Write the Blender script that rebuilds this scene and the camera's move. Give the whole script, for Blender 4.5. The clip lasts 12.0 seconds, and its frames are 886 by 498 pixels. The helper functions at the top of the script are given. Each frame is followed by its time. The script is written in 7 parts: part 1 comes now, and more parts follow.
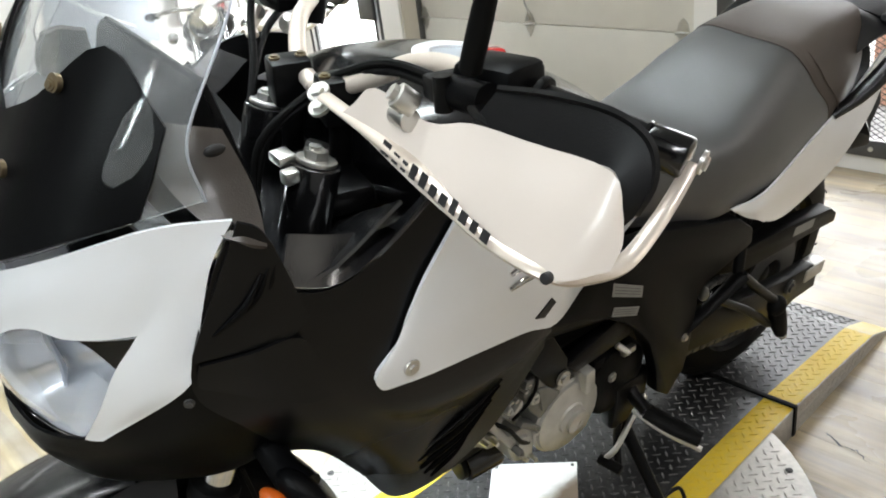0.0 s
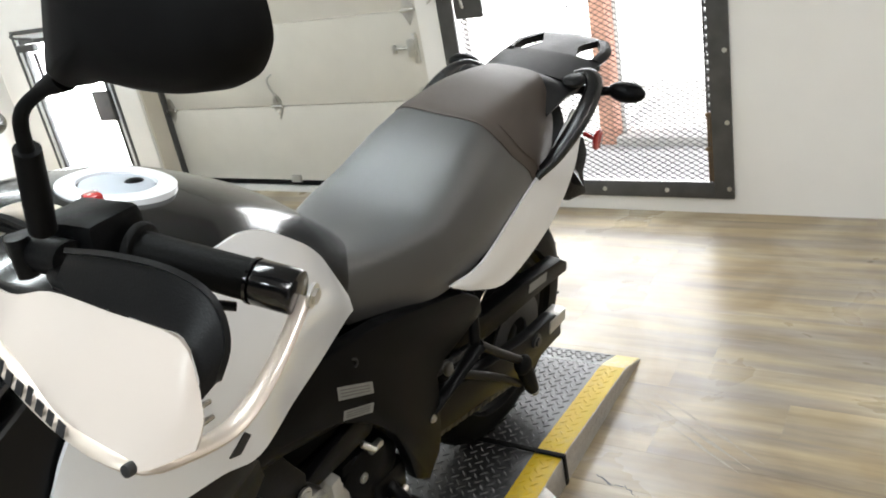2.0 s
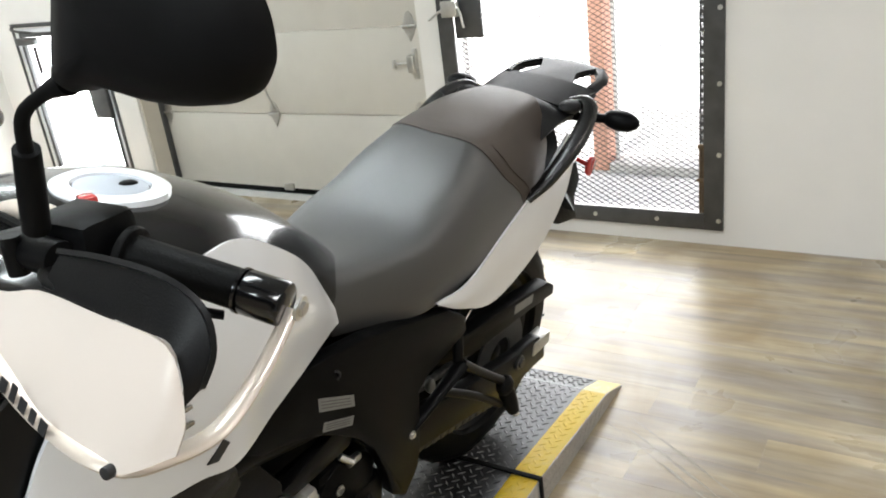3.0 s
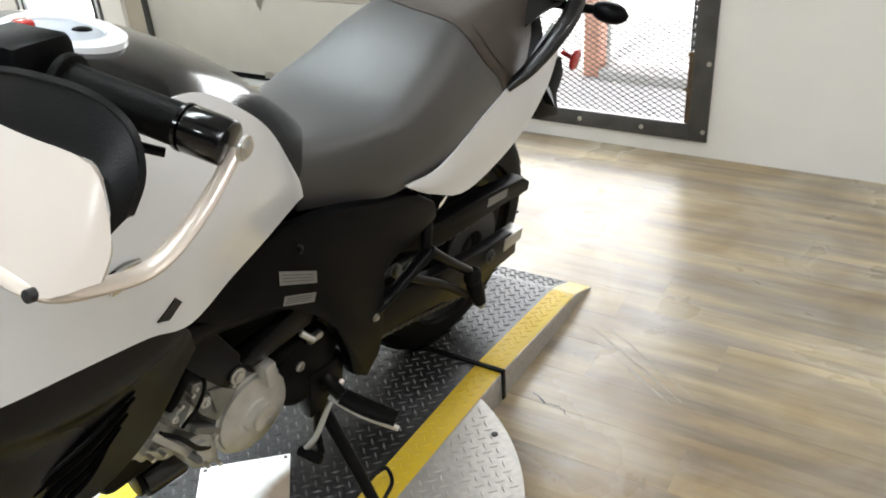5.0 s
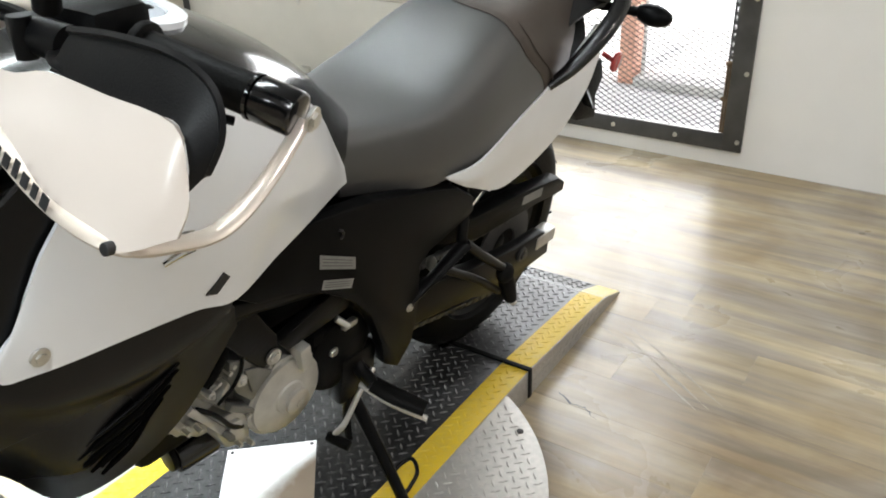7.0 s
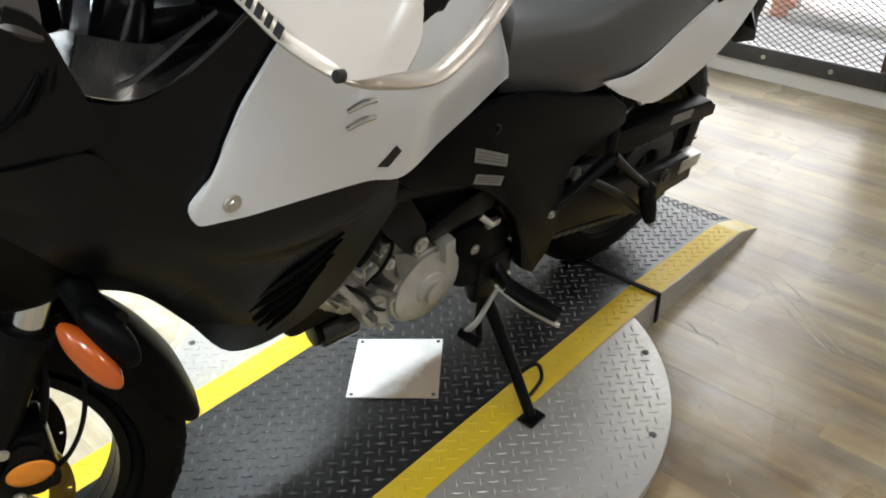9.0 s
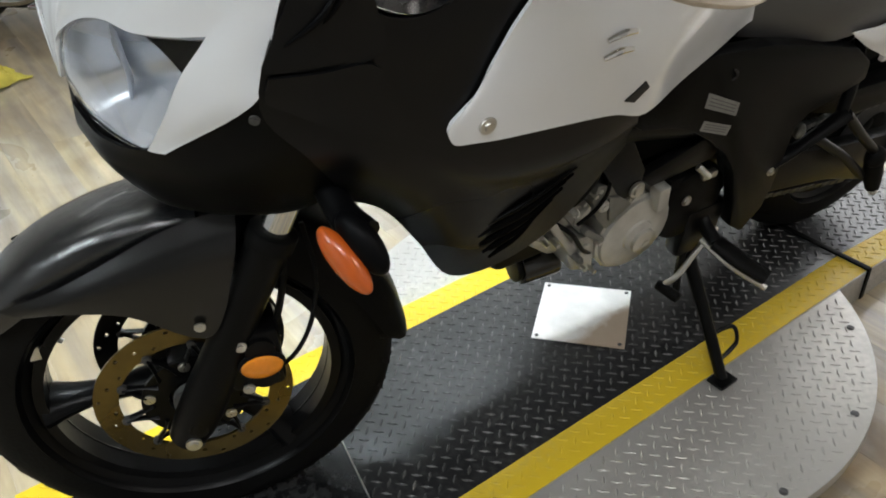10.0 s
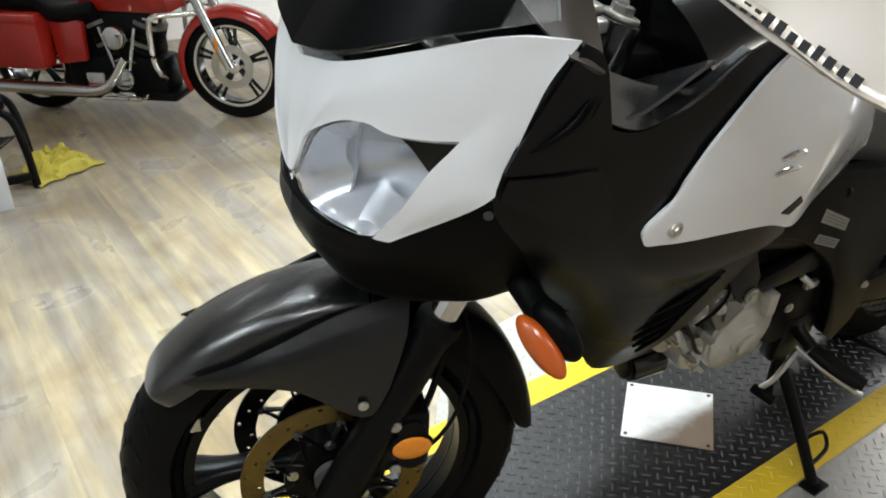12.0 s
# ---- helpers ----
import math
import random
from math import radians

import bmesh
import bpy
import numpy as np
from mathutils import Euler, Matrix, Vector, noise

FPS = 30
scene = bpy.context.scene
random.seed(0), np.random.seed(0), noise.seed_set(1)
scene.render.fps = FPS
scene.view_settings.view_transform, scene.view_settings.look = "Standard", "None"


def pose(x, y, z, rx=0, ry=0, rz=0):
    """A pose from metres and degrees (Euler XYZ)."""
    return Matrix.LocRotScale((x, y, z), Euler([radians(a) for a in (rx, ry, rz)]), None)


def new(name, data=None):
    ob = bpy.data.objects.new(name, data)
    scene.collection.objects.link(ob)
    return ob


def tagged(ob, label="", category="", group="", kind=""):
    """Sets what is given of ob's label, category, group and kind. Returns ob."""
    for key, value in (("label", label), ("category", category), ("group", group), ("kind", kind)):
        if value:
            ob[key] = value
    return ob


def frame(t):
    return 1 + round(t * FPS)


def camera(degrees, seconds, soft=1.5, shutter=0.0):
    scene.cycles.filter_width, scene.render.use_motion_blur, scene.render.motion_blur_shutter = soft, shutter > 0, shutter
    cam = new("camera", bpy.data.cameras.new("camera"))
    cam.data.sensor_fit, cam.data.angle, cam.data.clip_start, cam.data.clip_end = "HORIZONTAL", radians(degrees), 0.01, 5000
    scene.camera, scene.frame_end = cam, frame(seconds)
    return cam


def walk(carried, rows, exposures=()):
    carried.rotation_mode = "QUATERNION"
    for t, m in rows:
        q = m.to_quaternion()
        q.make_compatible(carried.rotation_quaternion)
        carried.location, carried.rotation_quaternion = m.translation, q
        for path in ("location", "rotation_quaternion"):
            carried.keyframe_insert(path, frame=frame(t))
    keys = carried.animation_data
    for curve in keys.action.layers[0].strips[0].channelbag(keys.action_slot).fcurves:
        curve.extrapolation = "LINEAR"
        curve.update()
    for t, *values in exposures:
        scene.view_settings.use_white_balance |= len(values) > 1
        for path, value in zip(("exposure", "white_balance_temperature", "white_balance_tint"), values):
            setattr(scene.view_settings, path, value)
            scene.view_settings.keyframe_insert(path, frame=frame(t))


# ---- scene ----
cam = camera(57.0, 12.0, soft=1.9)
PATH = [
    (0, 1.1464, -0.4030, 1.4044, 64.39, 7.00, 46.53),
    (0.5, 1.1801, -0.3526, 1.4245, 67.92, 6.22, 41.29),
    (0.8, 1.1957, -0.3204, 1.4324, 68.62, 4.50, 37.48),
    (1, 1.2056, -0.3006, 1.4349, 68.46, 4.53, 34.55),
    (1.5, 1.2240, -0.2624, 1.4360, 69.01, 8.15, 31.54),
    (2, 1.2230, -0.2405, 1.4143, 66.60, 10.02, 30.19),
    (2.5, 1.2134, -0.2478, 1.4211, 67.11, 8.42, 31.19),
    (3, 1.2285, -0.2465, 1.4222, 67.75, 6.86, 30.69),
    (3.5, 1.2416, -0.2443, 1.4038, 66.43, 6.08, 30.47),
    (3.7, 1.2396, -0.2390, 1.3937, 65.70, 5.90, 30.06),
    (5.3, 1.2422, -0.2320, 1.3572, 61.02, 3.14, 31.39),
    (5.5, 1.2349, -0.2465, 1.3497, 61.63, 2.90, 31.63),
    (6, 1.2279, -0.2569, 1.3565, 61.68, 2.44, 32.41),
    (6.5, 1.2295, -0.2635, 1.3575, 61.76, 1.92, 33.28),
    (8.3, 1.2159, -0.2649, 1.3456, 61.00, 2.39, 33.87),
    (8.5, 1.2190, -0.2740, 1.3417, 60.53, 2.02, 34.73),
    (9, 1.1910, -0.3363, 1.3107, 57.28, 1.34, 42.48),
    (9.5, 1.1639, -0.3714, 1.3020, 56.27, 2.22, 47.76),
    (10, 1.1345, -0.4224, 1.2933, 54.43, 2.81, 54.14),
    (10.5, 1.1094, -0.4848, 1.2963, 54.95, 1.96, 60.03),
    (11, 1.0802, -0.5545, 1.2937, 54.01, 1.47, 62.62),
    (11.3, 1.0700, -0.5945, 1.2846, 54.33, 3.25, 60.87),
    (11.5, 1.0580, -0.6210, 1.2858, 55.86, 3.48, 59.71),
    (12, 1.0669, -0.6467, 1.3341, 61.47, 0.56, 55.37),
]
walk(cam, [(t, pose(x, y, z, rx, ry, rz)) for t, x, y, z, rx, ry, rz in PATH],
     [(0, 0.16), (1.0, 0.26), (2.5, 0.30), (6, 0.30), (8.5, 0.14), (9.5, -0.25), (10.5, -0.2), (11.2, -0.2), (12, -0.09)])

# ---- world, lamps, exposure ----
world = bpy.data.worlds.new("sky")
scene.world = world
world.use_nodes = True
_n = world.node_tree.nodes
_sky = _n.new("ShaderNodeTexSky")
_sky.sky_type, _sky.sun_disc = "NISHITA", False
_sky.sun_elevation, _sky.sun_rotation = radians(74), radians(180)
world.node_tree.links.new(_sky.outputs[0], _n["Background"].inputs[0])
_n["Background"].inputs[1].default_value = 0.15
scene.view_settings.exposure = 0.0


def area_lamp(name, x, y, z, rx, ry, rz, w, h, power, colour=(1, 1, 1)):
    d = bpy.data.lights.new(name, "AREA")
    d.shape, d.size, d.size_y, d.energy, d.color = "RECTANGLE", w, h, power, colour
    ob = new(name, d)
    ob.matrix_world = pose(x, y, z, rx, ry, rz)
    return ob


sun = bpy.data.lights.new("sun", "SUN")
sun.energy, sun.angle, sun.color = 4.0, radians(0.5), (1.0, 0.97, 0.92)
new("sun", sun).matrix_world = pose(0, 0, 8, 16, 0, 0)
WALL_Y = 3.02
area_lamp("daylight_gate", -0.15, WALL_Y + 0.16, 1.05, -90, 0, 0, 1.15, 1.9, 40, (0.95, 0.98, 1.0))
area_lamp("daylight_door", -3.66, WALL_Y + 0.16, 0.56, -90, 0, 0, 0.75, 0.9, 30, (0.95, 0.98, 1.0))
CEIL = 3.0
COOL, WARM = (0.85, 0.96, 1.0), (1.0, 0.95, 0.89)
# lights out of view; places, tints and powers set to balance brightness
TUBES = [(-0.75, 0.45, 38, COOL), (-0.9, -1.0, 5, COOL), (0.0, 0.6, 20, COOL), (0.5, -2.6, 52, COOL), (1.8, -1.0, 34, (0.94, 0.97, 1.0)), (-3.1, 2.0, 30, COOL), (-3.8, -0.6, 4, COOL), (2.9, 1.4, 28, WARM)]
for tx, ty, power, tint in TUBES:
    lamp_ob = area_lamp("ceiling_lamp", tx, ty, CEIL - 0.09, 0, 0, 0, 0.25, 1.2, power, tint)
    if ty == 0.45:
        lamp_ob.data.spread = radians(72)  # beam narrowed to pool light on the floor and disc beside the bike


# ---- materials ----
def material(name, colour, rough=0.5, metal=0.0, spread=0.08, scale=20.0, bump=0.0, bump_scale=120.0, coat=0.0, spec=0.5):
    m = bpy.data.materials.new(name)
    m.use_nodes = True
    nt = m.node_tree
    b = nt.nodes["Principled BSDF"]
    b.inputs["Metallic"].default_value = metal
    b.inputs["Coat Weight"].default_value = coat
    b.inputs["Specular IOR Level"].default_value = spec
    tc = nt.nodes.new("ShaderNodeTexCoord")
    n1 = nt.nodes.new("ShaderNodeTexNoise")
    n1.inputs["Scale"].default_value, n1.inputs["Detail"].default_value = scale, 5
    n2 = nt.nodes.new("ShaderNodeTexNoise")
    n2.inputs["Scale"].default_value, n2.inputs["Detail"].default_value = scale / 9, 2
    for n in (n1, n2):
        nt.links.new(tc.outputs["Object"], n.inputs["Vector"])
    add = nt.nodes.new("ShaderNodeMath")
    add.operation = "ADD"
    nt.links.new(n1.outputs["Fac"], add.inputs[0])
    nt.links.new(n2.outputs["Fac"], add.inputs[1])
    ramp = nt.nodes.new("ShaderNodeMapRange")
    ramp.inputs["From Min"].default_value, ramp.inputs["From Max"].default_value = 0.55, 1.45
    ramp.inputs["To Min"].default_value, ramp.inputs["To Max"].default_value = 1 - spread, 1 + spread
    nt.links.new(add.outputs[0], ramp.inputs["Value"])
    mul = nt.nodes.new("ShaderNodeVectorMath")
    mul.operation = "SCALE"
    mul.inputs[0].default_value = colour
    nt.links.new(ramp.outputs[0], mul.inputs["Scale"])
    nt.links.new(mul.outputs[0], b.inputs["Base Color"])
    rr = nt.nodes.new("ShaderNodeMapRange")
    rr.inputs["From Min"].default_value, rr.inputs["From Max"].default_value = 0.3, 0.7
    rr.inputs["To Min"].default_value, rr.inputs["To Max"].default_value = max(0.02, rough * 0.8), min(1, rough * 1.2)
    nt.links.new(n2.outputs["Fac"], rr.inputs["Value"])
    nt.links.new(rr.outputs[0], b.inputs["Roughness"])
    if bump:
        n3 = nt.nodes.new("ShaderNodeTexNoise")
        n3.inputs["Scale"].default_value, n3.inputs["Detail"].default_value = bump_scale, 3
        nt.links.new(tc.outputs["Object"], n3.inputs["Vector"])
        bp = nt.nodes.new("ShaderNodeBump")
        bp.inputs["Strength"].default_value, bp.inputs["Distance"].default_value = bump, 0.002
        nt.links.new(n3.outputs["Fac"], bp.inputs["Height"])
        nt.links.new(bp.outputs[0], b.inputs["Normal"])
    return m


def glass(name, colour=(1, 1, 1), rough=0.02, ior=1.45, haze=0.0):
    m = bpy.data.materials.new(name)
    m.use_nodes = True
    b = m.node_tree.nodes["Principled BSDF"]
    b.inputs["Base Color"].default_value = (*colour, 1)
    b.inputs["Transmission Weight"].default_value = 1.0
    b.inputs["Roughness"].default_value, b.inputs["IOR"].default_value = rough, ior
    if haze:
        # mixes an uneven pale grey diffuse share into the glass
        N, L = m.node_tree.nodes, m.node_tree.links
        mix, pale_bsdf, noise, ramp = N.new("ShaderNodeMixShader"), N.new("ShaderNodeBsdfDiffuse"), N.new("ShaderNodeTexNoise"), N.new("ShaderNodeMapRange")
        pale_bsdf.inputs["Color"].default_value = (0.62, 0.65, 0.66, 1)
        noise.inputs["Scale"].default_value, noise.inputs["Detail"].default_value = 9.0, 6.0
        ramp.inputs["From Min"].default_value, ramp.inputs["From Max"].default_value = 0.3, 0.7
        ramp.inputs["To Min"].default_value, ramp.inputs["To Max"].default_value = haze * 0.7, haze * 1.3
        L.new(noise.outputs["Fac"], ramp.inputs["Value"])
        L.new(ramp.outputs["Result"], mix.inputs["Fac"])
        L.new(b.outputs["BSDF"], mix.inputs[1])
        L.new(pale_bsdf.outputs["BSDF"], mix.inputs[2])
        L.new(mix.outputs["Shader"], N["Material Output"].inputs["Surface"])
    return m


def glow(name, colour, strength):
    m = bpy.data.materials.new(name)
    m.use_nodes = True
    b = m.node_tree.nodes["Principled BSDF"]
    b.inputs["Base Color"].default_value = (*colour, 1)
    b.inputs["Emission Color"].default_value = (*colour, 1)
    b.inputs["Emission Strength"].default_value = strength
    return m


def plank_material():
    m = material("vinyl_plank", (0.42, 0.33, 0.23), 0.42, spread=0.0)
    nt = m.node_tree
    b = nt.nodes["Principled BSDF"]
    info = nt.nodes.new("ShaderNodeObjectInfo")
    geo = nt.nodes.new("ShaderNodeNewGeometry")
    tc = nt.nodes.new("ShaderNodeTexCoord")
    mp = nt.nodes.new("ShaderNodeMapping")
    mp.inputs["Scale"].default_value = (1.3, 13.0, 1.0)
    nt.links.new(geo.outputs["Position"], mp.inputs["Vector"])
    off = nt.nodes.new("ShaderNodeVectorMath")
    off.operation = "ADD"
    rnd = nt.nodes.new("ShaderNodeMath")
    rnd.operation = "ADD"
    nt.links.new(info.outputs["Random"], rnd.inputs[0])
    nt.links.new(geo.outputs["Random Per Island"], rnd.inputs[1])
    sc = nt.nodes.new("ShaderNodeMath")
    sc.operation = "MULTIPLY"
    sc.inputs[1].default_value = 37.0
    nt.links.new(rnd.outputs[0], sc.inputs[0])
    nt.links.new(mp.outputs[0], off.inputs[0])
    nt.links.new(sc.outputs[0], off.inputs[1])
    n1 = nt.nodes.new("ShaderNodeTexNoise")
    n1.inputs["Scale"].default_value, n1.inputs["Detail"].default_value, n1.inputs["Roughness"].default_value = 1.6, 7, 0.62
    nt.links.new(off.outputs[0], n1.inputs["Vector"])
    nh = nt.nodes.new("ShaderNodeTexNoise")
    nh.inputs["Scale"].default_value, nh.inputs["Detail"].default_value = 0.9, 4
    sh = nt.nodes.new("ShaderNodeVectorMath")
    sh.operation = "ADD"
    sh.inputs[1].default_value = (11.3, 4.7, 2.9)
    nt.links.new(off.outputs[0], sh.inputs[0])
    nt.links.new(sh.outputs[0], nh.inputs["Vector"])
    cr = nt.nodes.new("ShaderNodeValToRGB")
    e = cr.color_ramp.elements
    e[0].position, e[0].color = 0.40, (0.49, 0.412, 0.280, 1)
    e[1].position, e[1].color = 0.60, (0.350, 0.312, 0.266, 1)
    nt.links.new(nh.outputs["Fac"], cr.inputs["Fac"])
    gr = nt.nodes.new("ShaderNodeMapRange")
    gr.inputs["From Min"].default_value, gr.inputs["From Max"].default_value = 0.3, 0.68
    gr.inputs["To Min"].default_value, gr.inputs["To Max"].default_value = 0.72, 1.07
    nt.links.new(n1.outputs["Fac"], gr.inputs["Value"])
    mp2 = nt.nodes.new("ShaderNodeMapping")
    mp2.inputs["Scale"].default_value = (2.4, 24.0, 1.0)
    nt.links.new(geo.outputs["Position"], mp2.inputs["Vector"])
    off2 = nt.nodes.new("ShaderNodeVectorMath")
    off2.operation = "ADD"
    nt.links.new(mp2.outputs[0], off2.inputs[0])
    nt.links.new(sc.outputs[0], off2.inputs[1])
    n4 = nt.nodes.new("ShaderNodeTexNoise")
    n4.inputs["Scale"].default_value, n4.inputs["Detail"].default_value, n4.inputs["Roughness"].default_value = 1.0, 4, 0.6
    nt.links.new(off2.outputs[0], n4.inputs["Vector"])
    fine = nt.nodes.new("ShaderNodeMapRange")
    fine.inputs["From Min"].default_value, fine.inputs["From Max"].default_value = 0.34, 0.52
    fine.inputs["To Min"].default_value, fine.inputs["To Max"].default_value = 0.81, 1.02
    nt.links.new(n4.outputs["Fac"], fine.inputs["Value"])
    both = nt.nodes.new("ShaderNodeMath")
    both.operation = "MULTIPLY"
    nt.links.new(gr.outputs[0], both.inputs[0])
    nt.links.new(fine.outputs[0], both.inputs[1])
    grain = nt.nodes.new("ShaderNodeVectorMath")
    grain.operation = "SCALE"
    nt.links.new(cr.outputs[0], grain.inputs[0])
    nt.links.new(both.outputs[0], grain.inputs["Scale"])
    hv = nt.nodes.new("ShaderNodeHueSaturation")
    vr = nt.nodes.new("ShaderNodeMapRange")
    vr.inputs["From Max"].default_value = 2.0
    vr.inputs["To Min"].default_value, vr.inputs["To Max"].default_value = 0.9, 1.1
    nt.links.new(rnd.outputs[0], vr.inputs["Value"])
    nt.links.new(vr.outputs[0], hv.inputs["Value"])
    nt.links.new(grain.outputs[0], hv.inputs["Color"])
    # broad stains over the boards
    st = nt.nodes.new("ShaderNodeTexNoise")
    st.inputs["Scale"].default_value, st.inputs["Detail"].default_value, st.inputs["Distortion"].default_value = 2.6, 5, 0.8
    nt.links.new(geo.outputs["Position"], st.inputs["Vector"])
    sr = nt.nodes.new("ShaderNodeValToRGB")
    sr.color_ramp.elements[0].position, sr.color_ramp.elements[0].color = 0.34, (0.62, 0.53, 0.40, 1)
    sr.color_ramp.elements[1].position, sr.color_ramp.elements[1].color = 0.62, (1, 1, 1, 1)
    nt.links.new(st.outputs["Fac"], sr.inputs["Fac"])
    mx = nt.nodes.new("ShaderNodeMix")
    mx.data_type, mx.blend_type = "RGBA", "MULTIPLY"
    mx.inputs["Factor"].default_value = 0.8
    nt.links.new(hv.outputs[0], mx.inputs["A"])
    nt.links.new(sr.outputs[0], mx.inputs["B"])
    # noisy brown darkening, fading out 0.75 from a point beside the turntable
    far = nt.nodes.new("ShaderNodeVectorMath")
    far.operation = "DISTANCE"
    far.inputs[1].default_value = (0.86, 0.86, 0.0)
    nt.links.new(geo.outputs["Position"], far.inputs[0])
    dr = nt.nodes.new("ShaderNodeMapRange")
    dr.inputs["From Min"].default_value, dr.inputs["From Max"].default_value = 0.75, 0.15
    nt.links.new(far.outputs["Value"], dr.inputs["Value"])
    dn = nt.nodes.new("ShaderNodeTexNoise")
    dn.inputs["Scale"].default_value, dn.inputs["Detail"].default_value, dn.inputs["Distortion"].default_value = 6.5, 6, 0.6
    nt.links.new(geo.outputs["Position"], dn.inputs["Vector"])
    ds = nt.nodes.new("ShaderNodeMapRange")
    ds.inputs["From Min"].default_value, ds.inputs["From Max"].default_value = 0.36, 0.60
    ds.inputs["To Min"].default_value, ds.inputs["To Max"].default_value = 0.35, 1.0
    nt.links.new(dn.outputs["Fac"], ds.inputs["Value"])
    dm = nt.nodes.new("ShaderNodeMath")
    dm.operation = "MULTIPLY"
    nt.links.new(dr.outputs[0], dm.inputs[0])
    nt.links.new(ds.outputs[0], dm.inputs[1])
    browned = nt.nodes.new("ShaderNodeMix")
    browned.data_type, browned.blend_type = "RGBA", "MULTIPLY"
    browned.inputs["B"].default_value = (0.60, 0.48, 0.31, 1)
    nt.links.new(dm.outputs[0], browned.inputs["Factor"])
    nt.links.new(mx.outputs["Result"], browned.inputs["A"])
    nt.links.new(browned.outputs["Result"], b.inputs["Base Color"])
    rg = nt.nodes.new("ShaderNodeMapRange")
    rg.inputs["From Min"].default_value, rg.inputs["From Max"].default_value = 0.3, 0.7
    rg.inputs["To Min"].default_value, rg.inputs["To Max"].default_value = 0.34, 0.25
    nt.links.new(st.outputs["Fac"], rg.inputs["Value"])
    nt.links.new(rg.outputs[0], b.inputs["Roughness"])
    b.inputs["Specular IOR Level"].default_value = 0.55
    return m


def tread_material(name, colour, rough, metal, wear=0.5, bare=(0.5, 0.5, 0.5)):
    """Painted or bare chequer plate, rubbed bright in patches."""
    m = material(name, colour, rough, metal, spread=0.0, bump=0.25, bump_scale=300)
    nt = m.node_tree
    b = nt.nodes["Principled BSDF"]
    tc = nt.nodes.new("ShaderNodeTexCoord")
    n = nt.nodes.new("ShaderNodeTexNoise")
    n.inputs["Scale"].default_value, n.inputs["Detail"].default_value = 70, 8
    nt.links.new(tc.outputs["Object"], n.inputs["Vector"])
    n2 = nt.nodes.new("ShaderNodeTexNoise")
    n2.inputs["Scale"].default_value, n2.inputs["Detail"].default_value = 3.2, 2
    nt.links.new(tc.outputs["Object"], n2.inputs["Vector"])
    mu = nt.nodes.new("ShaderNodeMath")
    mu.operation = "MULTIPLY"
    nt.links.new(n.outputs["Fac"], mu.inputs[0])
    nt.links.new(n2.outputs["Fac"], mu.inputs[1])
    r = nt.nodes.new("ShaderNodeMapRange")
    r.inputs["From Min"].default_value, r.inputs["From Max"].default_value = 0.24, 0.40
    r.inputs["To Max"].default_value = wear
    nt.links.new(mu.outputs[0], r.inputs["Value"])
    mix = nt.nodes.new("ShaderNodeMix")
    mix.data_type = "RGBA"
    mix.inputs["A"].default_value = (*colour, 1)
    mix.inputs["B"].default_value = (*bare, 1)
    nt.links.new(r.outputs[0], mix.inputs["Factor"])
    nt.links.new(mix.outputs["Result"], b.inputs["Base Color"])
    return m


M_PLANK = plank_material()
M_PLANK_DARK = material("floor_scuff", (0.24, 0.195, 0.13), 0.7, spread=0.3, scale=60)
M_SCUFF = material("pale_scuff", (0.31, 0.265, 0.195), 0.45, spread=0.3, scale=60)
M_DIM = material("unseen_wall_grey", (0.55, 0.55, 0.55), 0.7, spread=0.08, scale=3)
M_WALL = material("wall_paint", (0.82, 0.80, 0.77), 0.6, spread=0.03, scale=6, bump=0.08, bump_scale=180)
M_CAB = material("cabinet_paint", (0.58, 0.59, 0.61), 0.5, spread=0.04, scale=6)
M_RUST = material("rusted_steel", (0.13, 0.085, 0.045), 0.75, 0.2, spread=0.5, scale=40, bump=0.3)
# grey chosen to cut light bouncing off the unseen ceiling
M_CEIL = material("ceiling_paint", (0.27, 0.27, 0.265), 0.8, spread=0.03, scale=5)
M_GARAGE = material("garage_door_paint", (0.66, 0.63, 0.57), 0.5, spread=0.05, scale=8, bump=0.12, bump_scale=90)
M_BEIGE = material("beige_jamb_paint", (0.62, 0.57, 0.49), 0.55, spread=0.05, scale=9)
M_STEEL = material("dark_steel", (0.09, 0.09, 0.09), 0.5, 0.6, spread=0.35, scale=14, bump=0.2)
M_ALU = material("brushed_aluminium", (0.62, 0.61, 0.58), 0.36, 1.0, spread=0.15, scale=30)
M_CAST = material("cast_aluminium", (0.56, 0.555, 0.53), 0.38, 0.6, spread=0.25, scale=30, bump=0.3, bump_scale=260)
M_CAST_DARK = material("grey_casting", (0.20, 0.20, 0.19), 0.42, 0.6, spread=0.3, scale=30, bump=0.3, bump_scale=260)
M_BRONZE = material("bronze_bolt", (0.24, 0.19, 0.12), 0.35, 0.8, spread=0.2)
M_CHROME = material("chrome", (0.75, 0.75, 0.74), 0.12, 1.0, spread=0.05)
M_BLACK_PLASTIC = material("black_plastic", (0.0026, 0.0027, 0.0030), 0.38, spec=0.07, spread=0.15, scale=18, bump=0.15, bump_scale=700)
M_FAIRING = material("black_fairing_plastic", (0.0036, 0.0037, 0.0040), 0.30, spec=0.22, spread=0.15, scale=18, bump=0.15, bump_scale=700)
M_TRAY = material("satin_tray_plastic", (0.014, 0.014, 0.015), 0.16, spec=1.0, spread=0.15, scale=18, bump=0.1, bump_scale=500)
M_VOID = material("dark_recess", (0.002, 0.002, 0.002), 0.9, spec=0.02)
M_MIRROR = material("matt_black_plastic", (0.003, 0.003, 0.0033), 0.55, spec=0.1, spread=0.1, bump=0.05, bump_scale=700)
